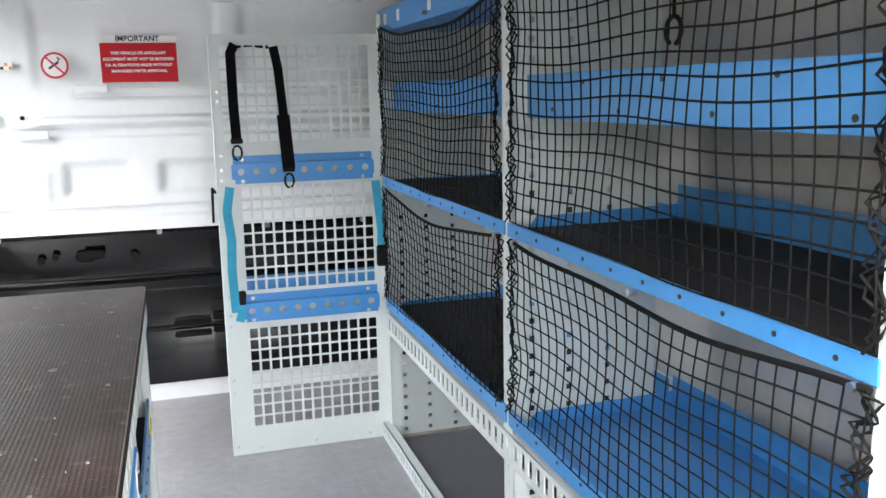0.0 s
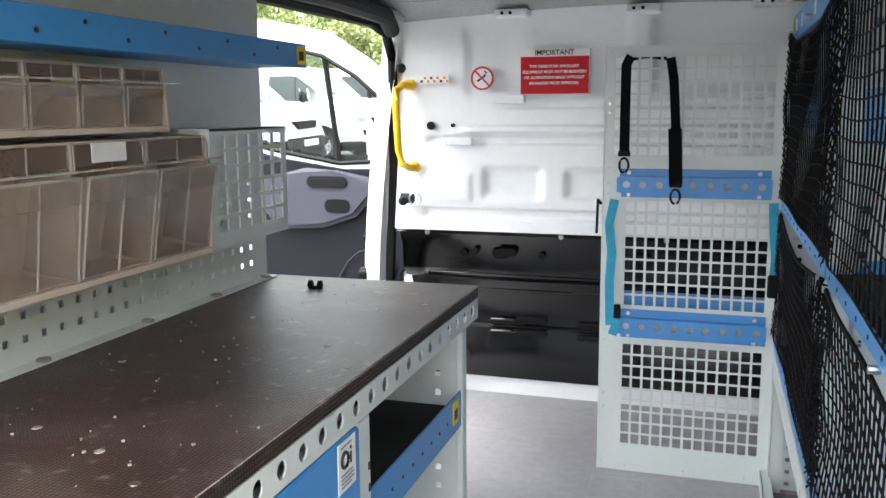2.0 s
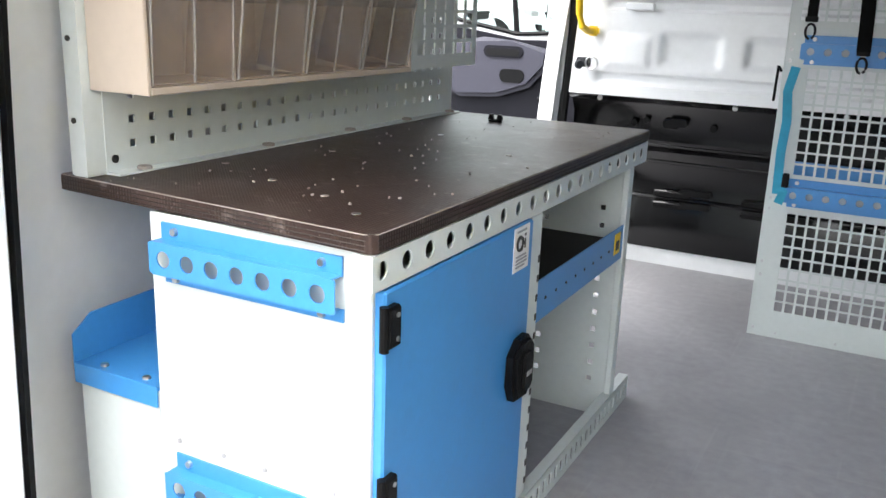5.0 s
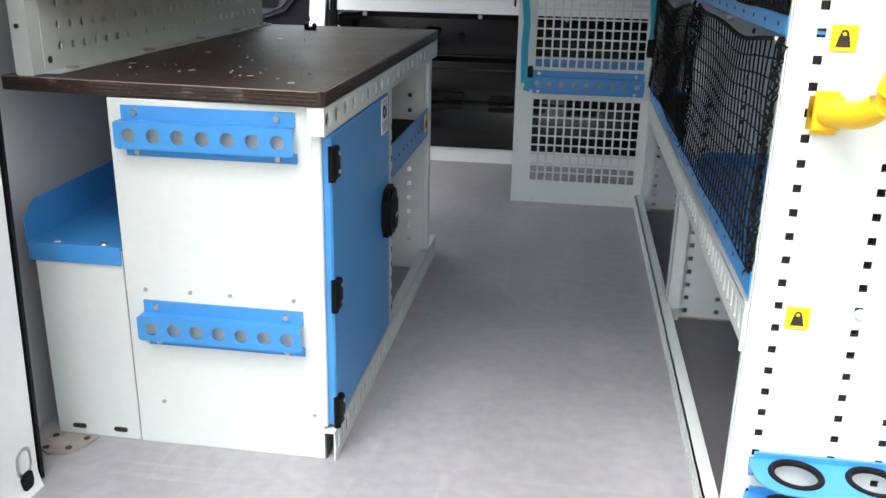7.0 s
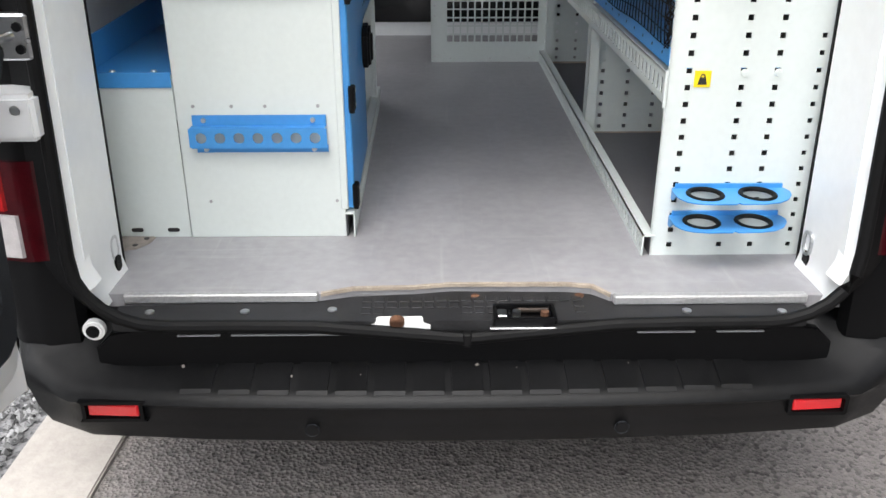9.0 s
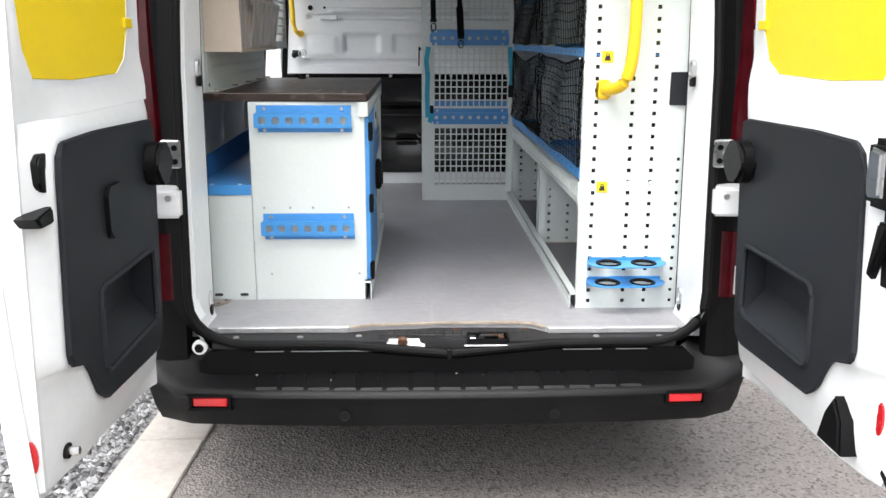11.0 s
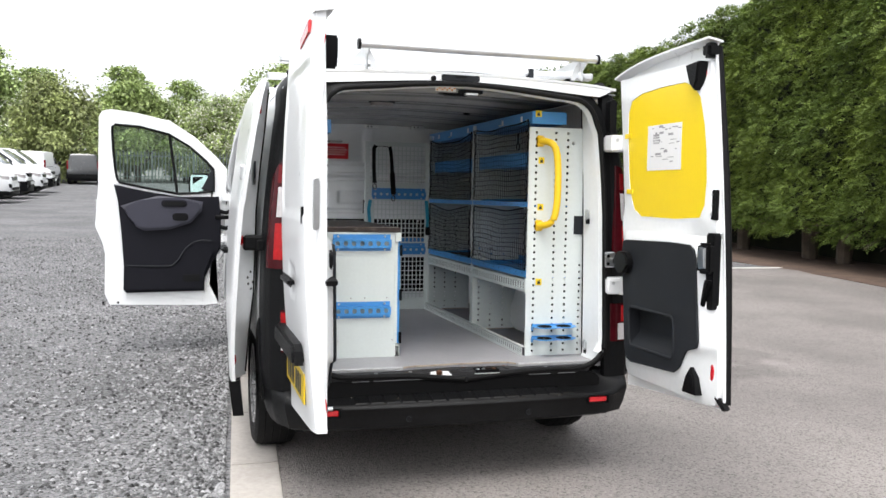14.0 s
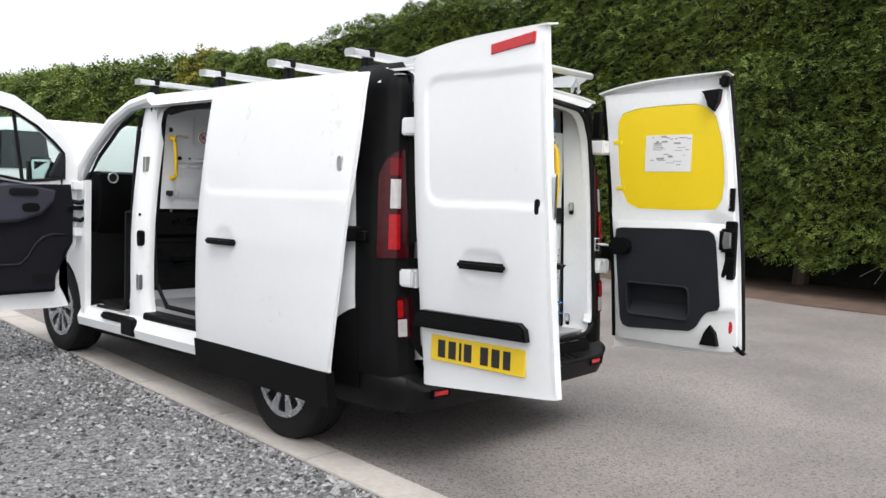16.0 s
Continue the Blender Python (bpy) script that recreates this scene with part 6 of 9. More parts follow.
for x in (-0.47, 0.60):
    arm = part("roller_arm", prism(bmesh.new(), [(-0.035, 2.035), (-0.01, 2.072), (0.38, 2.04), (0.38, 2.012), (0.05, 1.99)], "x", x - 0.003, x + 0.003), ALU, rack)
    g = 1 if x < 0 else -1
    part("arm_flange", prism(bmesh.new(), [(x, 2.050), (x + g * 0.010, 2.050), (x + g * 0.050, 1.985), (x + g * 0.052, 1.955), (x + g * 0.030, 1.955), (x + g * 0.012, 2.000), (x, 2.005)], "y", 0.045, 0.049, 0.001), ALU, arm)
    part("arm_bolt", cyl(bmesh.new(), (x, 0.03, 1.985), 0.006, 0.07, (0, 0, 1), 8), STEEL, arm)
    part("arm_nut", cyl(bmesh.new(), (x, 0.03, 1.965), 0.014, 0.012, (0, 0, 1), 6), STEEL, arm)
part("rear_stay", tube(bmesh.new(), [(-0.52, 0.26, 2.012), (0.66, 0.26, 2.012)], 0.014, 8), ALU, rack)
for x in (0.42,):
    part("stay_clip", B((x - 0.012, 0.235, 1.945), (x + 0.012, 0.285, 2.03), 0.004), TRIM, rack)


# ======== load space fittings ========
def hook_rail(name_parent, x0, x1, z0, z1, y, n, r, label="blue steel hook rail with round holes", hmid=None):
    """A folded blue rail, facing the rear doors, with a row of round holes and four bolts."""
    h = z1 - z0
    fz0, fz1 = z0 + h * 0.20, z1 - h * 0.30
    xs = [x0 + 0.025 + (x1 - x0 - 0.05) * k / (n - 1) for k in range(n)]
    bm = bmesh.new()
    perf(bm, "y", y - 0.022, y - 0.020, x0, fz0, x1, fz1, rounds=[(x, (fz0 + fz1) / 2, r) for x in xs])
    box(bm, (x0 + 0.004, y - 0.022, fz1), (x1 - 0.004, y - 0.003, fz1 + 0.002))
    box(bm, (x0 + 0.004, y - 0.022, fz0 - 0.002), (x1 - 0.004, y - 0.003, fz0))
    box(bm, (x0 + 0.006, y - 0.004, fz1), (x1 - 0.002, y - 0.001, z1))
    box(bm, (x0 + 0.010, y - 0.004, z0), (x1, y - 0.001, fz0))
    rail = part("hook_rail", bm, BLUE, name_parent, label)
    for x in (x0 + 0.03, x1 - 0.03):
        for z in (z1 - h * 0.13, z0 + h * 0.09):
            screw(rail, (x, y - 0.006, z), (0, -1, 0), 0.006, 0.006)
    return rail


def square_holes(us, vs, s=0.012):
    return [(u - s / 2, v - s / 2, u + s / 2, v + s / 2) for u in us for v in vs]


# --- workbench cabinet ---
cab = thing("tool_cabinet", "pale grey steel cabinet with blue door under the bench", "cabinet", (-0.42, 0.8, FZ))
part("end_panel", B((-0.595, 0.300, FZ), (-0.253, 0.304, 1.196), 0.001), POWDER, cab)
part("panel_flange", B((-0.262, 0.298, 0.64), (-0.246, 0.318, 1.194), 0.002), POWDER, cab)
hook_rail(cab, -0.577, -0.284, 1.105, 1.186, 0.300, 7, 0.0115)
hook_rail(cab, -0.570, -0.282, 0.773, 0.854, 0.300, 7, 0.0115)
for x, z in ((-0.56, 0.872), (-0.48, 0.872), (-0.41, 0.872), (-0.30, 0.872), (-0.545, 0.66), (-0.27, 0.66)):
    screw(cab, (x, 0.299, z), (0, -1, 0), 0.004, 0.003, GREYINK)
door = part("cabinet_door", B((-0.250, 0.306, 0.640), (-0.232, 0.748, 1.150), 0.003), BLUE, cab, "glossy blue steel door")
for z in (1.107, 0.885, 0.670):
    hg = part("hinge", B((-0.236, 0.300, z - 0.026), (-0.222, 0.328, z + 0.026), 0.003), BLACK, door)
    part("hinge_pin", cyl(bmesh.new(), (-0.229, 0.299, z), 0.006, 0.056, n=10), BLACK, hg)
    for dz in (-0.015, 0.015):
        part("hinge_screw", cyl(bmesh.new(), (-0.2215, 0.318, z + dz), 0.0035, 0.002, (1, 0, 0), 8), STEEL, hg)
lh = part("latch_handle", prism(bmesh.new(), [(0.662, 0.895), (0.676, 0.866), (0.715, 0.862), (0.738, 0.885), (0.740, 0.950), (0.722, 0.968), (0.690, 0.966), (0.664, 0.945)], "x", -0.236, -0.212, 0.006), BLACK, door, "black moulded latch handle", smooth=True)
part("latch_tongue", prism(bmesh.new(), rounded(0.690, 0.880, 0.722, 0.945, 0.010), "x", -0.213, -0.207, 0.002), RUBBER, lh)
part("latch_mark", B((-0.2072, 0.696, 0.905), (-0.2062, 0.716, 0.913)), GREYINK, lh)
lab = part("white_sticker", B((-0.2325, 0.672, 1.078), (-0.2308, 0.730, 1.148)), WHITE, door, "white sticker with black emblem")
part("emblem_ring", tube(bmesh.new(), arc((-0.2304, 0.692, 1.122), 0.0105, 0, 345, 22, (0, 1, 0), (0, 0, 1)), 0.0028, 5, closed=True), BLACKINK, lab)
part("emblem_tail", B((-0.2308, 0.698, 1.109), (-0.2300, 0.704, 1.117)), BLACKINK, lab)
part("emblem_stem", B((-0.2308, 0.711, 1.111), (-0.2300, 0.715, 1.127)), BLACKINK, lab)
part("emblem_dot", B((-0.2308, 0.7105, 1.131), (-0.2300, 0.7155, 1.135)), BLACKINK, lab)
for k, w in enumerate((0.038, 0.042, 0.042, 0.034)):
    part("print_bar", B((-0.2308, 0.680, 1.100 - k * 0.0055), (-0.2301, 0.680 + w, 1.103 - k * 0.0055)), GREYINK, lab)
part("print_bar", B((-0.2308, 0.680, 1.140), (-0.2301, 0.716, 1.143)), GREYINK, lab)
part("mid_post", B((-0.252, 0.752, 0.64), (-0.236, 0.796, 1.152), 0.002), POWDER, cab)
for z in [0.66 + 0.034 * k for k in range(13)]:
    part("post_slot", B((-0.2363, 0.786, z), (-0.2352, 0.793, z + 0.012)), BLACKINK, cab)
bm = bmesh.new()
perf(bm, "x", -0.238, -0.235, 0.282, 1.1535, 1.400, 1.1965, rounds=[(0.303 + 0.0555 * k, 1.1765, 0.0118) for k in range(20)])
part("top_rail", bm, POWDER, cab, "pale grey rail with round holes")
part("rail_return", B((-0.262, 0.292, 1.1535), (-0.2385, 1.395, 1.1560)), POWDER, cab)
part("rail_return", B((-0.275, 0.292, 1.1935), (-0.2385, 1.395, 1.1965)), POWDER, cab)
part("rail_end", B((-0.262, 0.282, 1.1535), (-0.2385, 0.285, 1.1965)), POWDER, cab)
bm = bmesh.new()
perf(bm, "x", -0.236, -0.233, 0.296, FZ, 1.42, 0.632, [(0.311 + 0.030 * k, 0.590, 0.325 + 0.030 * k, 0.616) for k in range(37)])
part("bottom_rail", bm, POWDER, cab, "pale grey floor rail with upright slots")
# Dark strip behind the slots for the shade inside the rail.
part("rail_shade_strip", B((-0.2515, 0.300, FZ + 0.001), (-0.2495, 1.41, 0.6285)), SLOTSHADE, cab)
part("rail_lip", B((-0.255, 0.296, 0.629), (-0.233, 1.42, 0.633)), POWDER, cab)
bm = bmesh.new()
perf(bm, "y", 1.290, 1.294, -0.595, FZ, -0.240, 1.152, square_holes((-0.29, -0.42, -0.54), [0.66 + 0.040 * k for k in range(11)]))
part("far_end_panel", bm, POWDER, cab)
part("far_post", B((-0.250, 1.285, FZ), (-0.236, 1.315, 1.152), 0.002), POWDER, cab)
part("back_panel", B((-0.597, 0.305, FZ), (-0.594, 1.29, 1.194)), POWDER, cab)
part("divider_panel", B((-0.594, 0.775, FZ), (-0.252, 0.778, 1.152)), POWDER, cab)
tray = part("shelf_tray", B((-0.590, 0.805, 0.985), (-0.240, 1.284, 0.990)), BLUE, cab, "blue steel shelf")
part("tray_front", B((-0.243, 0.800, 0.955), (-0.239, 1.286, 1.030), 0.001), BLUE, tray)
part("tray_back", B((-0.592, 0.805, 0.985), (-0.588, 1.284, 1.055), 0.001), BLUE, tray)
part("tray_mat", B((-0.586, 0.812, 0.990), (-0.246, 1.278, 0.998), 0.002), MAT_RUB, tray, "black rubber shelf mat")
part("load_tag", B((-0.2388, 1.225, 0.975), (-0.2375, 1.262, 1.020)), YELPAINT, tray, "yellow load-limit tag")
part("tag_mark", B((-0.2376, 1.233, 0.984), (-0.2369, 1.254, 1.004)), BLACKINK, tray)
for y in [0.84 + 0.05 * k for k in range(9)]:
    part("tray_hole", cyl(bmesh.new(), (-0.2386, y, 0.992), 0.003, 0.002, (1, 0, 0), 8), BLACKINK, tray)

bench = thing("worktop", "dark brown phenolic ply bench top, scuffed and dusty", "worktop", (-0.5, 0.8, 1.195))
part("ply_board", prism(bmesh.new(), [(-0.782, 0.316), (-0.248, 0.284), (-0.240, 0.286), (-0.235, 0.294), (-0.234, 1.400), (-0.240, 1.405), (-0.760, 1.405)], "z", 1.198, 1.2215, 0.0012), PHENOL, bench)
bm = bmesh.new()
for k in range(3):
    tube(bm, [(-0.780, 0.3157, 1.2015 + k * 0.006), (-0.248, 0.2837, 1.2015 + k * 0.006), (-0.2346, 0.294, 1.2015 + k * 0.006), (-0.2336, 1.40, 1.2015 + k * 0.006)], 0.0009, 4)
part("ply_layer", bm, PLYEDGE, bench)
bm = bmesh.new()
tube(bm, [(-0.778, 0.3155, 1.2208), (-0.52, 0.3001, 1.2206), (-0.249, 0.2838, 1.2208), (-0.2350, 0.294, 1.2208), (-0.2340, 0.80, 1.2206), (-0.2338, 1.39, 1.2208)], 0.0008, 5)
part("worn_edge", bm, SPECK, bench, "pale rubbed top edge")
rnd = random.Random(11)
bm = bmesh.new()
for k in range(85):
    x, y = rnd.uniform(-0.70, -0.25), 0.31 + (rnd.random() ** 1.2) * 1.05
    r = rnd.choice((0.0008, 0.0010, 0.0013, 0.0017, 0.0010, 0.0008, 0.0023, 0.0009))
    a = rnd.uniform(0, 6.28)
    pl = [(x + r * rnd.uniform(0.5, 1.3) * math.cos(a + t * 1.05), y + r * rnd.uniform(0.5, 1.6) * math.sin(a + t * 1.05)) for t in range(6)]
    prism(bm, pl, "z", 1.2213, 1.2213 + rnd.uniform(0.0006, 0.003))
part("debris", bm, SPECK, bench, "pale wood flakes and dust", kind="stuff")
for x, y in ((-0.40, 0.42), (-0.31, 0.36), (-0.52, 0.46), (-0.60, 0.72), (-0.34, 0.88), (-0.55, 1.02), (-0.285, 1.20), (-0.66, 0.52)):
    part("screw_head", cyl(bmesh.new(), (x, y, 1.2217), 0.0062, 0.0016, n=14, bev=0.0005), STEEL if rnd.random() < 0.35 else SPECK, bench)
clip = thing("cable_clip", "small black plastic cable clip on the bench", "clip", (-0.555, 1.285, 1.2215))
part("clip_foot", B((-0.570, 1.279, 1.2215), (-0.540, 1.292, 1.228), 0.002), BLACK, clip)
for x in (-0.566, -0.545):
    part("clip_jaw", prism(bmesh.new(), [(x - 0.006, 1.227), (x + 0.007, 1.227), (x + 0.004, 1.238), (x - 0.002, 1.239)], "y", 1.280, 1.291, 0.001), BLACK, clip)

# --- wheel-arch box beside the cabinet ---
wbx = thing("arch_box", "pale grey wheel-arch box with a blue tray top", "box", (-0.68, 0.7, FZ))
part("front_panel", B((-0.757, 0.302, FZ), (-0.598, 0.306, 0.936), 0.001), POWDER, wbx)
part("top_panel", B((-0.757, 0.304, 0.930), (-0.598, 1.25, 0.936)), POWDER, wbx)
bt = part("blue_tray", B((-0.765, 0.300, 0.937), (-0.598, 1.25, 0.942)), BLUE, wbx, "blue steel tray")
part("tray_lip", B((-0.765, 0.297, 0.912), (-0.598, 0.301, 0.944), 0.001), BLUE, bt)
part("tray_side", prism(bmesh.new(), [(0.300, 0.940), (0.300, 0.985), (0.335, 1.010), (1.25, 1.030), (1.25, 0.940)], "x", -0.768, -0.765), BLUE, bt)
part("tray_end", B((-0.765, 1.246, 0.942), (-0.598, 1.250, 1.045), 0.001), BLUE, bt)
for x in (-0.72, -0.635):
    screw(bt, (x, 0.315, 0.943), (0, 0, 1), 0.007, 0.005)
for x in (-0.715, -0.635):
    part("vent_slot", prism(bmesh.new(), rounded(x - 0.013, 0.588, x + 0.013, 0.597, 0.004), "y", 0.3005, 0.303), BLACKINK, wbx)
fp = part("floor_bracket", prism(bmesh.new(), [(-0.765, 0.295), (-0.675, 0.293), (-0.680, 0.265), (-0.70, 0.235), (-0.735, 0.225), (-0.765, 0.245)], "z", FZ, 0.581, 0.001), SPECK, wbx, "dusty zinc floor bracket")
for x, y in ((-0.75, 0.28), (-0.69, 0.28), (-0.705, 0.245), (-0.745, 0.24)):
    part("bracket_hole", cyl(bmesh.new(), (x, y, 0.5815), 0.006, 0.001, n=10), BLACKINK, fp)

# --- perforated backboard with shelf and bins ---
bb = thing("backboard", "pale grey perforated steel board above the bench", "tool board", (-0.72, 0.85, 1.222))
holes = square_holes([0.395 + 0.0385 * k for k in range(25)], [1.262, 1.297, 1.332, 1.367], 0.0115) + square_holes([1.05 + 0.0385 * k for k in range(8)], [1.262 + 0.035 * k for k in range(4, 6)], 0.0115)
bm = bmesh.new()
perf(bm, "x", -0.724, -0.721, 0.345, 1.224, 1.385, 1.88, holes)
part("perforated_sheet", bm, POWDER, bb)
part("near_flange", prism(bmesh.new(), [(-0.752, 0.312), (-0.722, 0.312), (-0.722, 0.347), (-0.752, 0.347)], "z", 1.222, 1.845, 0.002), POWDER, bb)
for z in (1.30, 1.41, 1.52, 1.63, 1.74):
    part("flange_rivet", cyl(bmesh.new(), (-0.740, 0.311, z), 0.004, 0.003, (0, 1, 0), 8), BLACKINK, bb)
part("flange_hole", cyl(bmesh.new(), (-0.7205, 0.36, 1.243), 0.006, 0.002, (1, 0, 0), 12), BLACKINK, bb)
part("foot_flange", B((-0.724, 0.345, 1.2225), (-0.695, 1.385, 1.225)), POWDER, bb)
for y in (0.40, 0.68, 0.93, 1.15, 1.35):
    sc = part("foot_clamp", cyl(bmesh.new(), (-0.706, y, 1.227), 0.011, 0.005, n=12, bev=0.001), SPECK, bb)
sh = thing("top_shelf", "blue steel shelf above the parts bins", "shelf", (-0.66, 0.8, 1.68))
part("shelf_base", B((-0.745, 0.312, 1.676), (-0.585, 1.335, 1.680)), BLUE, sh)
part("front_lip", B((-0.588, 0.312, 1.674), (-0.583, 1.335, 1.722), 0.001), BLUE, sh)
part("near_lip", B((-0.745, 0.310, 1.674), (-0.585, 0.314, 1.740), 0.001), BLUE, sh)
part("back_lip", prism(bmesh.new(), [(0.312, 1.676), (1.335, 1.676), (1.335, 1.70), (1.25, 1.76), (0.312, 1.76)], "x", -0.746, -0.743), BLUE, sh)
part("load_tag", B((-0.5832, 1.292, 1.680), (-0.5818, 1.328, 1.716)), YELPAINT, sh, "yellow load-limit tag")
part("tag_mark", B((-0.5819, 1.300, 1.688), (-0.5810, 1.319, 1.706)), BLACKINK, sh)
for k in range(10):
    part("shelf_hole", cyl(bmesh.new(), (-0.5826, 0.40 + 0.09 * k, 1.690 + 0.018 * (k % 2)), 0.0035, 0.002, (1, 0, 0), 8), BLACKINK, sh)


def bin_rack(name, label, x0, x1, y0, y1, z0, z1, n, tilt, lip, mid):
    """A beige wall rack of tilt-out clear bins."""
    t = thing(name, label, "storage bins", ((x0 + x1) / 2, (y0 + y1) / 2, z0))
    w = 0.008
    part("back", B((x0 + 0.0005, y0 + 0.0055, z0 + 0.001), (x0 + 0.006, y1 - 0.0055, z1 - 0.001)), BEIGE, t)
    part("top", B((x0 + 0.006, y0 + 0.0055, z1 - 0.004), (x1 - 0.012, y1 - 0.0055, z1 - 0.0004), 0), BEIGE, t)
    part("base", B((x0 + 0.006, y0 + 0.0055, z0 + 0.0004), (x1 - 0.009, y1 - 0.0055, z0 + w), 0), BEIGE, t)
    for y in (y0, y1 - 0.006):
        part("cheek", prism(bmesh.new(), [(x0, z0), (x1, z0), (x1 - 0.004, z1 - 0.01), (x1 - 0.012, z1), (x0, z1)], "y", y, y + 0.006, 0.001), BEIGE, t)
    part("front_frame", B((x1 - 0.010, y0 + 0.0055, z0 + 0.0002), (x1 + 0.0005, y1 - 0.0055, z0 + 0.010), 0.0012), BEIGE, t)
    p = (y1 - y0 - 0.012) / n
    for k in range(n):
        a = y0 + 0.006 + p * k
        if k:
            part("divider", B((x0 + 0.006, a - 0.002, z0 + w), (x1 - 0.006, a + 0.002, z1 - 0.004)), BEIGE, t)
        hinge = Matrix.Translation((x1 - 0.004, 0, z0 + 0.012)) @ Matrix.Rotation(radians(tilt[k % len(tilt)]), 4, "Y") @ Matrix.Translation((-(x1 - 0.004), 0, -(z0 + 0.012)))
        b0, b1, f, bk = a + 0.004, a + p - 0.004, x1 - 0.004, x0 + 0.012
        zt = z1 - 0.014 if not lip else z1 - lip
        bm = bmesh.new()
        box(bm, (f - 0.002, b0, z0 + 0.012), (f, b1, zt), turn=hinge)
        bn = part("clear_bin", bm, CLEAR, t, "scratched clear plastic tilt bin")
        bn.visible_shadow = False
        for yb in (b0, b1 - 0.002):
            bm = bmesh.new()
            prism_pts = [(bk, z0 + 0.012), (f - 0.0025, z0 + 0.012), (f - 0.0025, zt - 0.004), (f - 0.03, zt - 0.010), (bk + 0.01, zt - 0.03)]
            A = [bm.verts.new(hinge @ Vector((u, yb, v))) for u, v in prism_pts]
            C = [bm.verts.new(hinge @ Vector((u, yb + 0.0015, v))) for u, v in prism_pts]
            bm.faces.new(A)
            bm.faces.new(C)
            for i in range(5):
                bm.faces.new((A[i], A[(i + 1) % 5], C[(i + 1) % 5], C[i]))
            part("bin_side", bm, CLEAR, bn).visible_shadow = False
        box(bm := bmesh.new(), (f + 0.0008, b0 + 0.002, zt - (zt - z0) * 0.24), (f + 0.0018, b1 - 0.002, zt - 0.002), turn=hinge)
        flap = part("label_flap", bm, CLEAR, bn)
        flap.visible_shadow = False
        part("bin_floor", B((bk, b0 + 0.002, z0 + 0.011), (f - 0.003, b1 - 0.002, z0 + 0.014)), BIN_IN, bn)
        part("bin_back", B((x0 + 0.0065, b0, z0 + 0.012), (x0 + 0.0085, b1, z1 - 0.006)), BIN_IN, bn)
        rim = bmesh.new()
        box(rim, (f - 0.003, b0, zt - 0.004), (f + 0.001, b1, zt), turn=hinge)
        for yb in (b0, b1 - 0.002):
            box(rim, (f - 0.002, yb, z0 + 0.012), (f + 0.0012, yb + 0.0022, zt), turn=hinge)
        if mid:
            box(rim, (f - 0.002, (b0 + b1) / 2 - 0.0012, z0 + 0.012), (f + 0.0010, (b0 + b1) / 2 + 0.0012, zt), turn=hinge)
        if lip:
            for yb in (b0, (b0 + b1) / 2, b1 - 0.002):
                box(rim, (f - 0.0035, yb - 0.0006, zt + 0.002), (f - 0.0008, yb + 0.0022, z1 - 0.004))
        part("bin_rim", rim, CLEAR_EDGE, bn)
        if lip:
            part("label_slot", B((f - 0.004, b0 + 0.004, zt + 0.010), (f - 0.002, b1 - 0.004, z1 - 0.005)), SLOT, bn)
    bm = bmesh.new()
    zz = z1 - (lip or 0.014) + 0.004
    prism(bm, [(y1 + 0.018, zz), (y0 - 0.002, zz), (y0 - 0.014, zz + 0.003), (y0 - 0.034, zz + 0.014), (y0 - 0.033, zz + 0.0165), (y0 - 0.013, zz + 0.0055), (y0 - 0.002, zz + 0.0025), (y1 + 0.018, zz + 0.0025)], "x", x1 - 0.001, x1 + 0.012)
    g = part("catch_bar", bm, CLEAR_EDGE, t, "clear plastic catch bar")
    return t


CLEAR_EDGE = mat("milky_plastic_edge", (0.72, 0.70, 0.67), 0.25, var=0.05, scale=20, alpha=0.42)
bin_rack("small_parts_bins", "beige rack of six small clear tilt bins", -0.7205, -0.628, 0.300, 0.914, 1.556, 1.658, 6, (2,), 0.030, False)
b2 = bin_rack("large_parts_bins", "beige rack of four large clear tilt bins", -0.7205, -0.610, 0.325, 1.000, 1.342, 1.548, 4, (2, 7, 9, 9), 0.046, True)
part("white_label", B((-0.6125, 0.700, 1.517), (-0.6105, 0.775, 1.545)), WHITE, b2, "blank white label")
pf = thing("perforated_plate", "small pale grey perforated plate beside the bins", "tool plate", (-0.61, 1.14, 1.36))
bm = bmesh.new()
perf(bm, "x", -0.615, -0.612, 1.005, 1.345, 1.285, 1.557, [(1.022 + 0.0425 * a, 1.372 + 0.030 * b, 1.054 + 0.0425 * a, 1.395 + 0.030 * b) for a in range(6) for b in range(6)])
part("plate_sheet", bm, POWDER, pf)
part("plate_return", B((-0.72, 1.003, 1.345), (-0.612, 1.006, 1.557)), POWDER, pf)
part("plate_return", B((-0.72, 1.005, 1.553), (-0.612, 1.285, 1.557)), POWDER, pf)

# --- shelving rack with end panel ---
rk = thing("shelf_rack", "pale grey steel van racking with blue shelves", "shelving", (0.55, 1.1, FZ))
EX = 0.399
zs = [0.599 + 0.0336 * k for k in range(34)]
bm = bmesh.new()
perf(bm, "y", 0.190, 0.193, EX, FZ - 0.002, 0.715, 1.735, square_holes((0.437, 0.543, 0.609), [z for z in zs if z < 1.72], 0.0115) + square_holes((0.690,), [0.599 + 0.0336 * k for k in range(14)], 0.010))
part("end_panel", bm, POWDER, rk, "pale grey perforated end panel")
part("panel_edge", B((EX - 0.002, 0.190, FZ), (EX + 0.001, 0.198, 1.735)), POWDER, rk)
part("panel_edge", B((0.700, 0.193, FZ), (0.716, 0.196, 1.735)), POWDER, rk)
# Black sheet added behind the panel, so that its holes look shaded.
part("panel_hole_shade", B((EX + 0.02, 0.196, FZ + 0.01), (0.70, 0.1975, 1.70)), BLACKIN, rk)
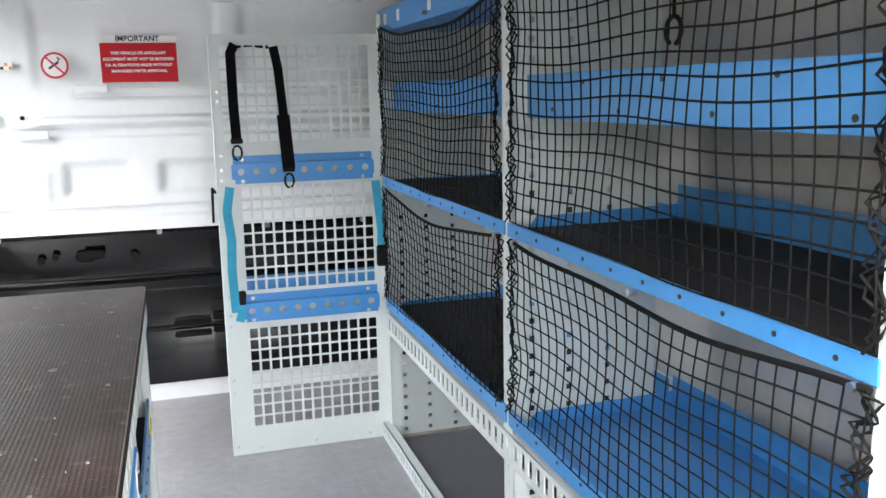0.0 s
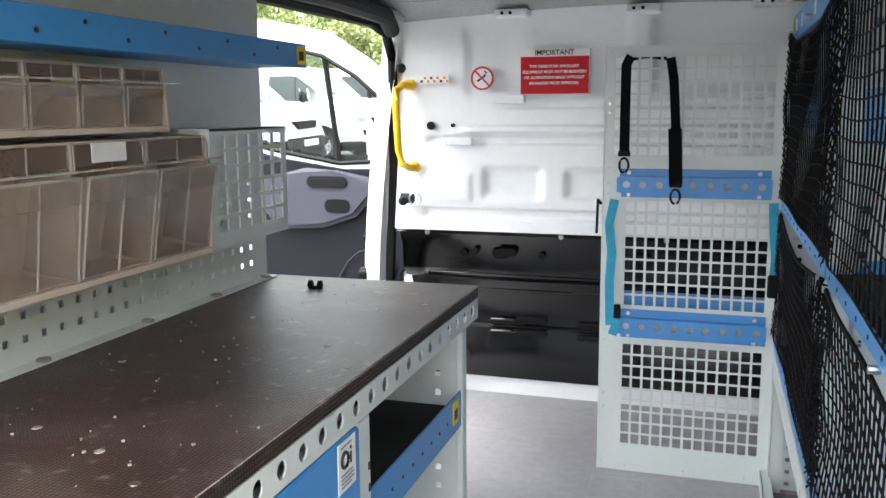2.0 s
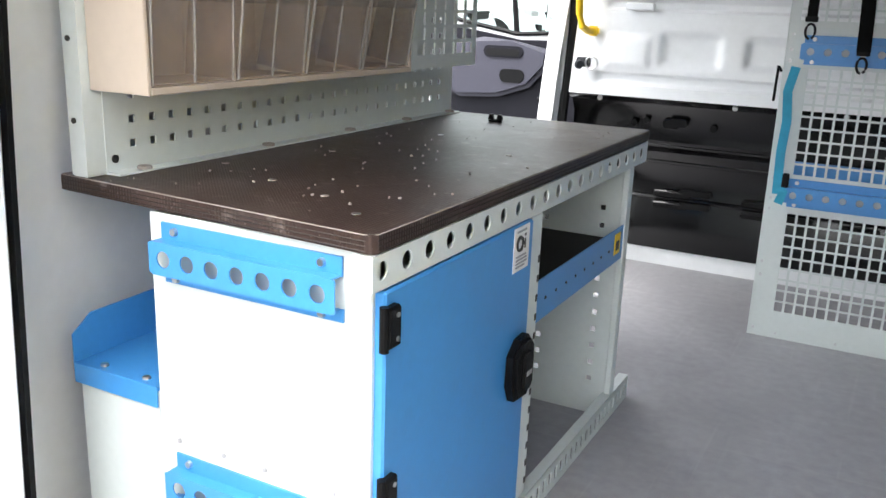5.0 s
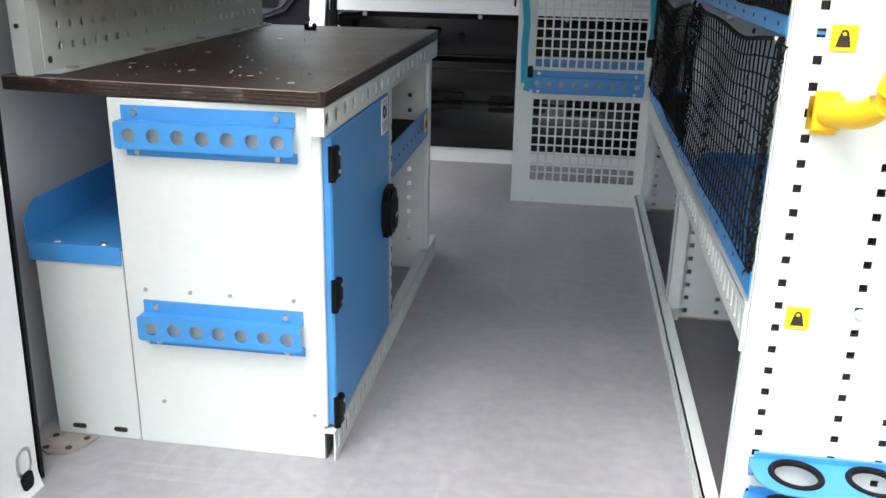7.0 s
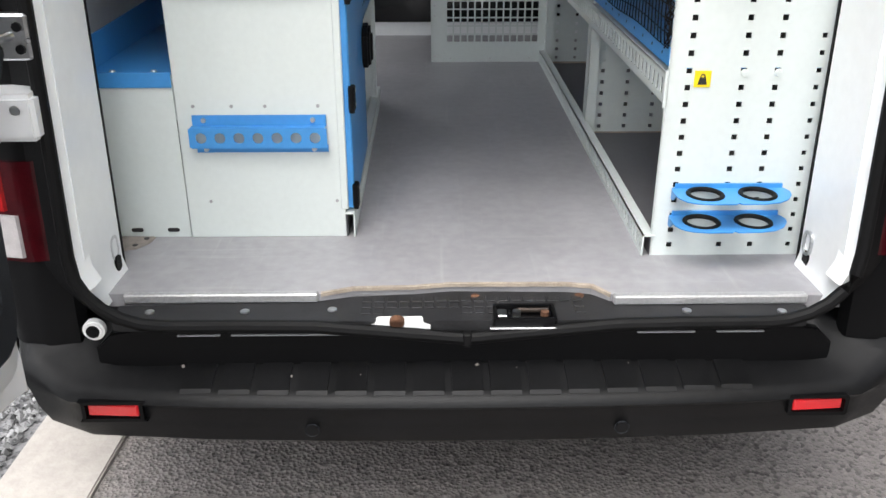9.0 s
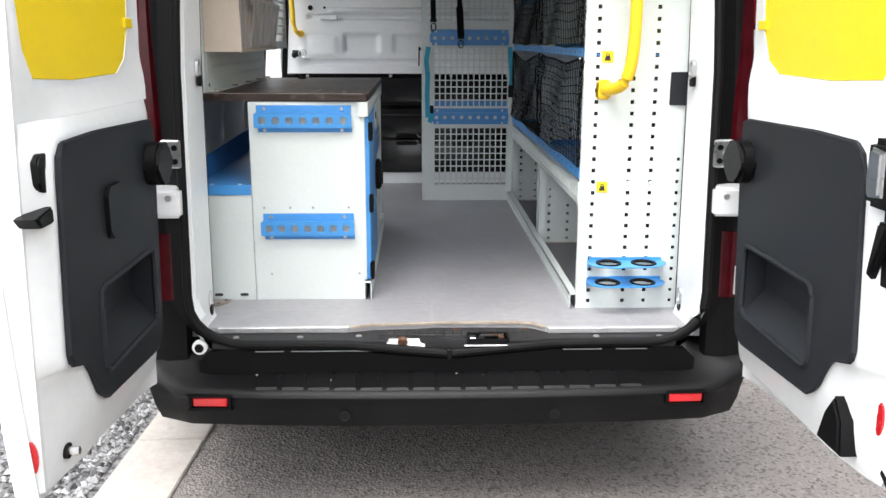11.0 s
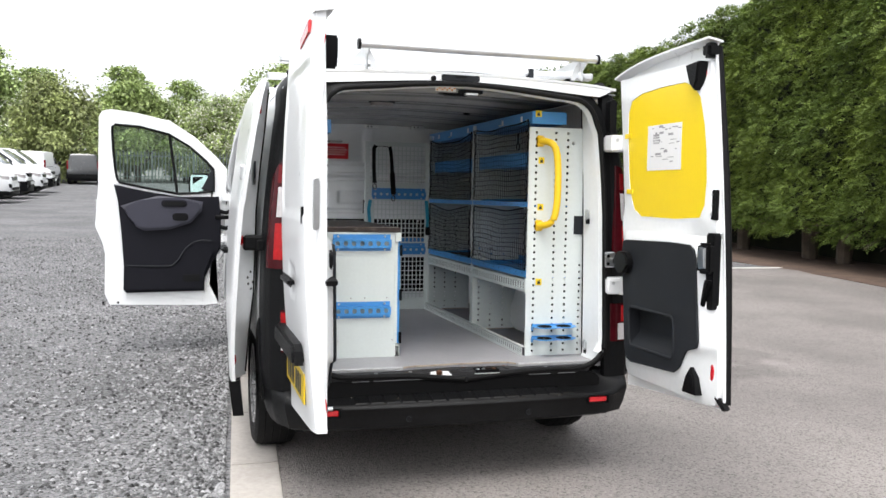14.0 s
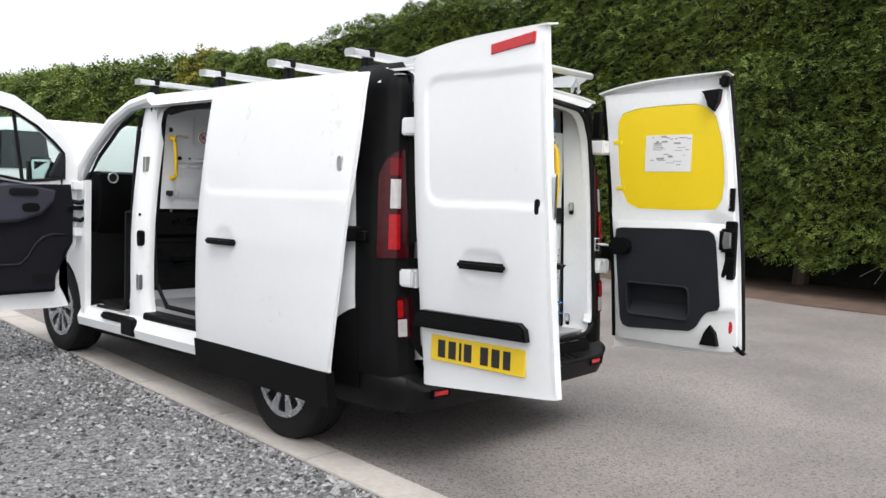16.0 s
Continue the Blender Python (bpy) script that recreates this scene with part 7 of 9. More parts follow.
for z in (0.953,):
    for x in (0.545, 0.611):
        screw(rk, (x, 0.188, z + 0.011), (0, -1, 0), 0.008, 0.005, POWDER)
for z in (1.66,):
    screw(rk, (0.640, 0.188, z), (0, -1, 0), 0.010, 0.008)
for z in (1.568, 1.333, 0.953, 1.80):
    y, x = (0.1885, 0.464) if z < 1.7 else (0.1755, 0.438)
    tg = part("load_tag", B((x - 0.016, y - 0.0012, z - 0.016), (x + 0.016, y, z + 0.016)), YELPAINT, rk, "yellow load-limit tag")
    prism(bm := bmesh.new(), [(x - 0.009, z - 0.011), (x + 0.009, z - 0.011), (x + 0.006, z + 0.003), (x - 0.006, z + 0.003)], "y", y - 0.002, y - 0.0012)
    part("weight_mark", bm, BLACKINK, tg)
    part("weight_ring", tube(bmesh.new(), arc((x, y - 0.0016, z + 0.005), 0.004, 0, 340, 12, (1, 0, 0), (0, 0, 1)), 0.0014, 4, closed=True), BLACKINK, tg)
part("black_hatch", prism(bmesh.new(), rounded(0.652, 1.195, 0.702, 1.290, 0.004), "y", 0.183, 0.190), TRIM, rk, "dark grey cover plate")
for y0, y1, nm in ((1.040, 1.085, "post"), (2.000, 2.050, "post")):
    bm = bmesh.new()
    perf(bm, "x", EX - 0.001, EX + 0.002, y0, FZ, y1, 1.80, [((y0 + y1) / 2 - 0.003, z, (y0 + y1) / 2 + 0.003, z + 0.008) for z in [0.62 + 0.0336 * k for k in range(35)]])
    box(bm, (EX, y0, FZ), (EX + 0.03, y0 + 0.002, 1.80))
    box(bm, (EX, y1 - 0.002, FZ), (EX + 0.03, y1, 1.80))
    part(nm, bm, POWDER, rk)
for y in (1.06, 2.02):
    bm = bmesh.new()
    perf(bm, "y", y, y + 0.003, EX + 0.02, FZ, 0.70, 1.78, square_holes((0.445, 0.52, 0.60), [z for z in zs if z < 1.76], 0.011))
    part("side_panel", bm, POWDER, rk)
    part("rust_edge", B((EX + 0.03, y - 0.004, FZ), (0.68, y, 0.582)), SCUFF, rk)
# lower beam, floor rail
bm = bmesh.new()
perf(bm, "x", EX - 0.003, EX, 0.200, 0.902, 2.03, 0.962, [(0.222 + 0.0345 * k, 0.916, 0.239 + 0.0345 * k, 0.948) for k in range(52)])
part("front_beam", bm, POWDER, rk, "pale grey beam with upright slots")
part("beam_return", B((EX - 0.003, 0.20, 0.959), (EX + 0.03, 2.03, 0.963)), POWDER, rk)
part("beam_return", B((EX - 0.003, 0.20, 0.900), (EX + 0.03, 2.03, 0.903)), POWDER, rk)
# Strip added behind the slots, coloured as the beam's shaded hollow.
part("beam_shade_strip", B((EX + 0.018, 0.20, 0.9035), (EX + 0.021, 2.03, 0.9585)), SLOTSHADE, rk, "dark strip standing for the shade inside the beam")
part("beam_end", B((EX - 0.006, 0.194, 0.893), (EX + 0.034, 0.199, 0.968), 0.001), POWDER, rk)
bm = bmesh.new()
perf(bm, "x", EX - 0.020, EX - 0.017, 0.186, FZ, 2.06, 0.622, [(0.203 + 0.030 * k, 0.587, 0.217 + 0.030 * k, 0.611) for k in range(61)])
box(bm, (EX - 0.020, 0.186, 0.619), (EX + 0.005, 2.06, 0.622))
part("floor_rail", bm, POWDER, rk, "pale grey floor rail with upright slots")
# Shade strip again, behind the floor rail's slots.
part("rail_shade_strip", B((EX - 0.003, 0.19, FZ + 0.001), (EX - 0.001, 2.05, 0.6185)), SLOTSHADE, rk)
# Thin sheet on the floor under the rack, darker than the load floor.
part("rack_floor", B((EX + 0.0, 0.24, FZ + 0.001), (0.76, 2.0, FZ + 0.004)), TRIM_FLOOR := mat("dark_grey_bay_floor", (0.16, 0.155, 0.165), 0.55, var=0.08, scale=4, bump=0.2, bscale=300), rk, "dark grey floor of the lower bay")


def shelf(z, y0, y1, mat_top, back, lo=-0.004, hi=0.021):
    s = part("shelf", B((EX + 0.004, y0, z), (0.742, y1, z + 0.004)), BLUE, rk, "blue steel shelf")
    part("shelf_lip", B((EX - 0.004, y0, z + lo), (EX, y1, z + hi), 0.001), BLUE, s)
    for k in range(int((y1 - y0) / 0.085)):
        part("lip_hole", cyl(bmesh.new(), (EX - 0.0042, y0 + 0.05 + 0.085 * k, z + (lo + hi) / 2), 0.0032, 0.002, (1, 0, 0), 8), BLACKINK, s)
    if mat_top:
        part("shelf_mat", B((EX + 0.008, y0 + 0.004, z + 0.004), (0.737, y1 - 0.004, z + 0.010), 0.002), MAT_RUB, s, "black rubber shelf mat")
    if back:
        part("shelf_back", B((0.739, y0, z), (0.742, y1, z + back), 0.001), BLUE, s)
        part("shelf_side", prism(bmesh.new(), [(0.43, z), (0.739, z), (0.739, z + back * 0.5), (0.45, z + back * 0.4)], "y", y1 - 0.004, y1 - 0.001), BLUE, s)
    return s


shelf(0.972, 0.194, 1.055, False, 0.062, 0.004, 0.040)
shelf(0.972, 1.070, 2.015, True, 0.05, 0.004, 0.040)
shelf(1.336, 0.194, 1.055, True, 0.072)
shelf(1.336, 1.070, 2.015, True, 0.03)
up = part("upper_shelf", B((0.432, 0.205, 1.548), (0.740, 2.015, 1.552)), BLUE, rk, "blue upper shelf set back")
for y0, y1 in ((0.205, 1.055), (1.070, 2.015)):
    part("upper_lip", B((0.428, y0, 1.540), (0.432, y1, 1.613), 0.001), BLUE, up)
    for k in range(8):
        part("lip_hole", cyl(bmesh.new(), (0.4278, y0 + 0.07 + 0.11 * k, 1.556 + 0.042 * (k % 2)), 0.004, 0.002, (1, 0, 0), 8), BLACKINK, up)
tt = part("top_tray", B((EX + 0.01, 0.178, 1.752), (0.592, 2.06, 1.756)), BLUE, rk, "blue top tray")
part("tray_lip", B((EX + 0.006, 0.178, 1.750), (EX + 0.010, 2.06, 1.812), 0.001), BLUE, tt)
part("tray_end", B((EX + 0.010, 0.177, 1.750), (0.592, 0.181, 1.812), 0.001), BLUE, tt)
part("tray_end", B((EX + 0.010, 2.056, 1.750), (0.592, 2.06, 1.812), 0.001), BLUE, tt)
for y in (0.32, 0.60, 1.20, 1.55, 1.83, 1.97):
    part("tray_label", B((EX + 0.0045, y - 0.012, 1.768), (EX + 0.0060, y + 0.012, 1.796)), WHITE, tt)
bm = bmesh.new()
prism(bm, [(0.28, FZ)] + [(0.72 - 0.40 * math.cos(radians(a)), FZ + 0.34 * math.sin(radians(a))) for a in range(10, 171, 10)] + [(1.02, FZ)], "x", 0.655, 0.80, 0.02)
part("wheel_arch", bm, PAINT_IN, van, "pale grey wheel arch inside the load bay", smooth=True)

# --- nets ---
NETR = random.Random(3)


def cargo_net(y0, y1, z0, z1, sag, label):
    t = thing("cargo_net", label, "net", (EX - 0.008, (y0 + y1) / 2, z0), group="nets on the racking")
    cell = 0.0305
    nu, nv = max(4, round((y1 - y0) * 1.06 / cell)), max(4, round((z1 - z0) * 1.12 / cell))
    V, F = [], []
    ph = [NETR.uniform(0, 6.28) for _ in range(6)]

    def P(u, v):
        e = u * (1 - u) * 4
        zz = z0 + (z1 - z0) * v - sag * e * (v ** 1.5) + 0.006 * math.sin(9 * u + ph[0] + 3 * v) * e
        yy = y0 + (y1 - y0) * u + 0.010 * math.sin(5 * v + ph[1] + 7 * u) * e - 0.02 * (u - 0.5) * math.sin(math.pi * v)
        xx = EX - 0.007 + 0.009 * e * math.sin(math.pi * min(1, v * 1.05)) * (0.6 + 0.4 * math.sin(4 * u + ph[2])) + 0.0015 * math.sin(11 * u + 8 * v + ph[3])
        xx += -0.003 * math.exp(-((u - 0.06) / 0.05) ** 2) * math.sin(10 * v) - 0.003 * math.exp(-((u - 0.95) / 0.05) ** 2) * math.sin(12 * v + 1)
        return np.array((xx, yy, zz))

    def cord(pts, r):
        base = len(V)
        for i, p in enumerate(pts):
            d = pts[min(i + 1, len(pts) - 1)] - pts[max(i - 1, 0)]
            d = d / (np.linalg.norm(d) + 1e-9)
            s = np.cross(d, (1.0, 0.13, 0.07))
            s /= np.linalg.norm(s)
            w = np.cross(s, d)
            for k in range(4):
                a = math.pi / 2 * k
                V.append(p + r * (s * math.cos(a) + w * math.sin(a)))
        for i in range(len(pts) - 1):
            for k in range(4):
                a, b = base + 4 * i, base + 4 * i + 4
                F.append((a + k, a + (k + 1) % 4, b + (k + 1) % 4, b + k))

    for i in range(nu + 1):
        cord([P(i / nu, j / nv) for j in range(nv + 1)], 0.0014)
    for j in range(nv + 1):
        cord([P(i / nu, j / nv) for i in range(nu + 1)], 0.0014)
    raw("net_mesh", V, F, NET, parent=t, label="black knotted net mesh")
    bm = bmesh.new()
    tube(bm, [P(i / 24, 1.0) for i in range(25)], 0.0036, 6)
    part("hem_rope", bm, NET, t)
    for u in (0.0, 1.0):
        bm = bmesh.new()
        for q in range(3):
            tube(bm, [P(u, k / 26) + np.array((0.006 * math.sin(k * 2.1 + q * 2), 0.012 * math.sin(k * 1.7 + q), 0.004 * math.cos(k * 3 + q))) for k in range(27)], 0.0019, 4)
        part("edge_lacing", bm, NET, t, "bunched lacing cord")
    for u in (0.02, 0.5, 0.98):
        p = P(u, 1.0)
        part("net_hook", cyl(bmesh.new(), (EX - 0.006, p[1], z1 - 0.002), 0.005, 0.012, (1, 0, 0), 8), STEEL, t)
    return t


cargo_net(0.194, 1.035, 1.362, 1.770, 0.020, "black net over the upper bay")
cargo_net(1.090, 1.995, 1.362, 1.765, 0.045, "black net over the upper bay")
cargo_net(0.200, 1.035, 1.010, 1.328, 0.018, "black sagging net over the lower bay")
cargo_net(1.090, 1.995, 1.010, 1.328, 0.035, "black net over the lower bay")
hook = thing("hanging_hook", "small black hook hanging on a cord behind the net", "hook", (0.60, 0.86, 1.66))
part("hook_cord", tube(bmesh.new(), [(0.60, 0.86, 1.752), (0.60, 0.86, 1.70)], 0.003, 6), NET, hook)
part("hook_loop", tube(bmesh.new(), arc((0.60, 0.86, 1.675), 0.022, -60, 250, 14, (0, 1, 0), (0, 0, 1)), 0.004, 6), BLACK, hook)

# --- grab handle, cup brackets on the end panel ---
def grab_handle(m, length, depth, r, label, axis_side):
    t = thing("grab_handle", label, "handle", m)
    x, y, z = m
    h = length / 2
    pts = [(x, y, z - h), (x + axis_side * depth * 0.45, y - depth, z - h + 0.004), (x + axis_side * depth * 0.75, y - depth * 1.15, z - h + 0.06), (x + axis_side * depth * 0.8, y - depth * 1.15, z), (x + axis_side * depth * 0.75, y - depth * 1.15, z + h - 0.06), (x + axis_side * depth * 0.45, y - depth, z + h - 0.004), (x, y, z + h)]
    dense = []
    for k in range(len(pts) - 1):
        a, b = Vector(pts[k]), Vector(pts[k + 1])
        dense += [a.lerp(b, q / 4) for q in range(4)]
    dense.append(Vector(pts[-1]))
    for _ in range(6):
        dense = [dense[0]] + [(dense[i - 1] + dense[i] * 2 + dense[i + 1]) / 4 for i in range(1, len(dense) - 1)] + [dense[-1]]
    part("grip", tube(bmesh.new(), dense, r, 12), YELLOW, t, "yellow plastic grip", smooth=True)
    for s in (-1, 1):
        part("fixing_foot", B((x - 0.022, y - 0.012, z + s * h - 0.028), (x + 0.022, y + 0.001, z + s * h + 0.028), 0.008, 2), YELLOW, t, smooth=True)
    return t


grab_handle((0.455, 0.189, 1.452), 0.425, 0.075, 0.0175, "bright yellow grab handle on the rack end", 1.1)
gh = thing("grab_handle", "yellow grab handle beside the side door", "handle", (-0.712, 2.28, 1.535))
part("grip", tube(bmesh.new(), [(-0.684, 2.295, 1.408), (-0.690, 2.250, 1.408), (-0.698, 2.218, 1.422), (-0.705, 2.208, 1.46), (-0.709, 2.206, 1.535), (-0.713, 2.208, 1.615), (-0.712, 2.218, 1.648), (-0.703, 2.250, 1.663), (-0.695, 2.295, 1.663)], 0.0115, 12), YELLOW, gh, "yellow plastic grip", smooth=True)
part("fixing_foot", B((-0.702, 2.278, 1.392), (-0.664, 2.30, 1.424), 0.006, 2), YELLOW, gh)
part("fixing_foot", B((-0.713, 2.278, 1.648), (-0.676, 2.30, 1.680), 0.006, 2), YELLOW, gh)
for z in (0.727, 0.667):
    cb = thing("cup_bracket", "blue steel bracket with two black-rimmed holes", "bracket", (0.545, 0.15, z), group="cup brackets on the rack end")
    halves = ([(0.539, 0.1895), (0.430, 0.1895), (0.425, 0.165), (0.427, 0.130), (0.438, 0.110), (0.458, 0.098), (0.49, 0.094), (0.539, 0.094)],
              [(0.539, 0.094), (0.59, 0.0955), (0.622, 0.103), (0.645, 0.120), (0.660, 0.145), (0.664, 0.165), (0.655, 0.1895), (0.539, 0.1895)])
    bm = bmesh.new()
    for cx, half in zip((0.486, 0.592), halves):
        hole, rim = [], []
        for k in range(48):
            c, s = math.cos(2 * math.pi * (k + 0.5) / 48), math.sin(2 * math.pi * (k + 0.5) / 48)
            hole.append((cx + 0.033 * c, 0.148 + 0.033 * s))
            best = 1.0
            for (xa, ya), (xb, yb) in zip(half, half[1:] + half[:1]):
                ex, ey = xb - xa, yb - ya
                det = ex * s - ey * c
                if abs(det) > 1e-9:
                    q = (ex * (ya - 0.148) - ey * (xa - cx)) / det
                    w = (c * (ya - 0.148) - s * (xa - cx)) / det
                    if q > 0 and -1e-6 <= w <= 1 + 1e-6:
                        best = min(best, q)
            rim.append((cx + c * best, 0.148 + s * best))
        ring(bm, rim, hole, "z", z - 0.0012, z + 0.0012)
    part("bracket_plate", bm, BLUE, cb)
    part("bracket_back", B((0.435, 0.184, z - 0.0012), (0.655, 0.1895, z + 0.010)), BLUE, cb)
    part("bracket_cheek", prism(bmesh.new(), [(0.150, z), (0.189, z), (0.189, z - 0.022), (0.175, z - 0.022)], "x", 0.429, 0.432), BLUE, cb)
    for x in (0.486, 0.592):
        part("rubber_rim", tube(bmesh.new(), arc((x, 0.148, z), 0.034, 0, 350, 28, (1, 0, 0), (0, 1, 0)), 0.0052, 8, closed=True), RUBBER, cb, "black rubber edging", smooth=True)

# --- mesh partition beside the bulkhead ---
mp = thing("mesh_partition", "pale grey steel mesh ladder panel", "mesh panel", (0.18, 2.04, FZ))
MY = 2.045
cells = []
nc, x0c, x1c = 13, 0.003, 0.372
px = (x1c - x0c) / nc
pz = 0.0325
rows_ = [(0.655, 9), (1.052, 9), (1.462, 8)]
for zst, nr in rows_:
    for r in range(nr):
        for c in range(nc):
            cells.append((x0c + px * c + 0.0032, zst + pz * r + 0.0028, x0c + px * (c + 1) - 0.0032, zst + pz * (r + 1) - 0.0028))
        if zst > 1.4:
            cells.append((-0.030, zst + pz * r + 0.0035, -0.010, zst + pz * (r + 1) - 0.0035))
bm = bmesh.new()
perf(bm, "y", MY - 0.0025, MY, -0.056, FZ + 0.001, 0.402, 1.748, cells)
part("mesh_sheet", bm, POWDER, mp, "pale grey punched steel sheet")
part("side_flange", B((-0.058, MY - 0.004, FZ), (-0.055, MY + 0.035, 1.748), 0.001), POWDER, mp)
part("edge_flange", B((0.399, MY - 0.004, FZ), (0.402, MY + 0.035, 1.748), 0.001), POWDER, mp)
hook_rail(mp, -0.018, 0.372, 1.352, 1.428, MY - 0.003, 9, 0.0095)
hook_rail(mp, -0.010, 0.376, 0.965, 1.044, MY - 0.003, 9, 0.0095)
part("rear_rail", B((-0.01, MY + 0.03, 1.045), (0.38, MY + 0.05, 1.085), 0.003), BLUE, mp, "blue rail behind the mesh")
for z in (1.735, 1.60, 1.575, 1.43, 1.39, 1.36, 1.04, 0.985, 0.955, 0.80, 0.76, 0.60):
    screw(mp, (-0.043, MY - 0.004, z), (0, -1, 0), 0.005, 0.005)
for x in (0.02, 0.18, 0.34):
    screw(mp, (x, MY - 0.004, 0.592), (0, -1, 0), 0.004, 0.004)
part("panel_hook", tube(bmesh.new(), [(-0.062, MY + 0.01, 1.33), (-0.070, MY, 1.345), (-0.072, MY, 1.25)], 0.004, 6), BLACK, mp)

# straps
st = thing("shoulder_strap", "black webbing shoulder strap hung on the mesh", "strap", (0.06, MY - 0.02, 1.38))
part("webbing", tube(bmesh.new(), [(0.000, MY - 0.030, 1.475), (-0.002, MY - 0.014, 1.56), (-0.002, MY - 0.010, 1.70), (0.010, MY - 0.012, 1.722)], 0, flat=(0.026, 0.003, (0, -1, 0))), WEB, st)
part("webbing", tube(bmesh.new(), [(0.004, MY + 0.004, 1.722), (0.05, MY + 0.004, 1.728), (0.10, MY + 0.004, 1.722)], 0, flat=(0.024, 0.003, (0, -1, 0))), WEB, st)
part("webbing", tube(bmesh.new(), [(0.110, MY - 0.010, 1.716), (0.120, MY - 0.012, 1.66), (0.128, MY - 0.014, 1.55), (0.134, MY - 0.034, 1.40)], 0, flat=(0.024, 0.003, (0, -1, 0))), WEB, st)
part("shoulder_pad", tube(bmesh.new(), [(0.127, MY - 0.022, 1.535), (0.131, MY - 0.026, 1.46), (0.134, MY - 0.036, 1.392)], 0, flat=(0.034, 0.006, (0, -1, 0))), WEB, st)
for x, z in ((0.000, 1.468), (0.134, 1.388)):
    part("strap_buckle", B((x - 0.016, MY - 0.036, z - 0.006), (x + 0.016, MY - 0.028, z + 0.008), 0.002), BLACK, st)
    part("snap_hook", tube(bmesh.new(), arc((x, MY - 0.032, z - 0.030), 0.012, -70, 270, 14, (1, 0, 0), (0, 0, 1.6)), 0.0035, 6), BLACK, st, "black snap hook")
for x, n, lab in ((-0.030, 0, "teal webbing strap hanging on the mesh"), (0.388, 1, "short teal webbing strap with black buckle")):
    ts = thing("tie_strap", lab, "strap", (x, MY - 0.02, 1.0))
    zb = 1.0 if not n else 1.13
    part("webbing", tube(bmesh.new(), [(x + (0.006 if not n else -0.01), MY - 0.012, 1.345), (x - 0.006, MY - 0.018, 1.28), (x + 0.002, MY - 0.016, 1.20), (x - 0.002, MY - 0.018, 1.12), (x + 0.002, MY - 0.022, zb)], 0, flat=(0.024, 0.0025, (0, -1, 0))), CYAN, ts)
    if not n:
        part("webbing_fold", tube(bmesh.new(), [(x + 0.002, MY - 0.024, 1.02), (x + 0.02, MY - 0.030, 1.01), (x + 0.010, MY - 0.03, 0.975)], 0, flat=(0.024, 0.0025, (0, -1, 0))), CYAN, ts)
        part("strap_hook", B((x + 0.012, MY - 0.03, 1.02), (x + 0.03, MY - 0.02, 1.06), 0.003), BLACK, ts)
    else:
        part("strap_buckle", B((x - 0.016, MY - 0.032, zb - 0.03), (x + 0.014, MY - 0.016, zb + 0.03), 0.004), BLACK, ts)

# --- notices on the bulkhead ---
by = 2.289
sg = thing("warning_sign", "red and white printed notice on the bulkhead", "sign", (-0.238, by, 1.69))
part("sign_plate", B((-0.341, by - 0.002, 1.630), (-0.133, by + 0.012, 1.762)), WHITE, sg)
part("red_field", B((-0.3395, by - 0.0035, 1.6315), (-0.1345, by - 0.002, 1.7405)), RED, sg)
words("IMPORTANT", 0.021, pose(-0.238, by - 0.004, 1.7515, 90, 0, 0), BLACKINK, sg, bold=0.0004)
for k, tx in enumerate(("THIS VEHICLE OR ANCILLARY", "EQUIPMENT MUST NOT BE MODIFIED", "OR ALTERATIONS MADE WITHOUT", "MANAGERS PRIOR APPROVAL")):
    words(tx, 0.0112, pose(-0.238, by - 0.0045, 1.712 - k * 0.0165, 90, 0, 0), WHITE, sg, bold=0.0003)
ns = thing("no_smoking_sticker", "round white no-smoking sticker with red ring", "sticker", (-0.459, by, 1.68))
part("sticker_disc", cyl(bmesh.new(), (-0.459, by + 0.004, 1.680), 0.036, 0.014, (0, 1, 0), 32), WHITE, ns)
part("red_ring", ring(bmesh.new(), [(-0.459 + 0.036 * math.cos(2 * math.pi * k / 36), 1.68 + 0.036 * math.sin(2 * math.pi * k / 36)) for k in range(36)], [(-0.459 + 0.030 * math.cos(2 * math.pi * k / 36), 1.68 + 0.030 * math.sin(2 * math.pi * k / 36)) for k in range(36)], "y", by - 0.0045, by - 0.003), REDINK, ns)
part("cigarette", B((-0.478, by - 0.004, 1.677), (-0.446, by - 0.003, 1.683), turn=Matrix.Translation((-0.462, 0, 1.68)) @ Matrix.Rotation(radians(-35), 4, "Y") @ Matrix.Translation((0.462, 0, -1.68))), BLACKINK, ns)
part("smoke_curl", tube(bmesh.new(), [(-0.452, by - 0.0035, 1.690), (-0.446, by - 0.0035, 1.697), (-0.452, by - 0.0035, 1.702)], 0.0022, 4), BLACKINK, ns)
part("red_slash", B((-0.491, by - 0.0055, 1.6775), (-0.427, by - 0.0042, 1.6825), turn=Matrix.Translation((-0.459, 0, 1.68)) @ Matrix.Rotation(radians(45), 4, "Y") @ Matrix.Translation((0.459, 0, -1.68))), REDINK, ns)
wl_ = thing("warning_label", "small orange and white warning label", "label", (-0.614, by, 1.68))
part("label_plate", B((-0.662, by + 0.002, 1.668), (-0.566, by + 0.012, 1.692)), WHITE, wl_)
for k in range(9):
    part("label_bar", B((-0.660 + k * 0.0105, by + 0.0008, 1.670 + 0.010 * (k % 2)), (-0.652 + k * 0.0105, by + 0.002, 1.678 + 0.010 * (k % 2))), ORANGEINK if k % 3 else BLACKINK, wl_)
dr = thing("lashing_ring", "steel lashing ring by the side door", "ring", (-0.69, 2.28, 1.308))
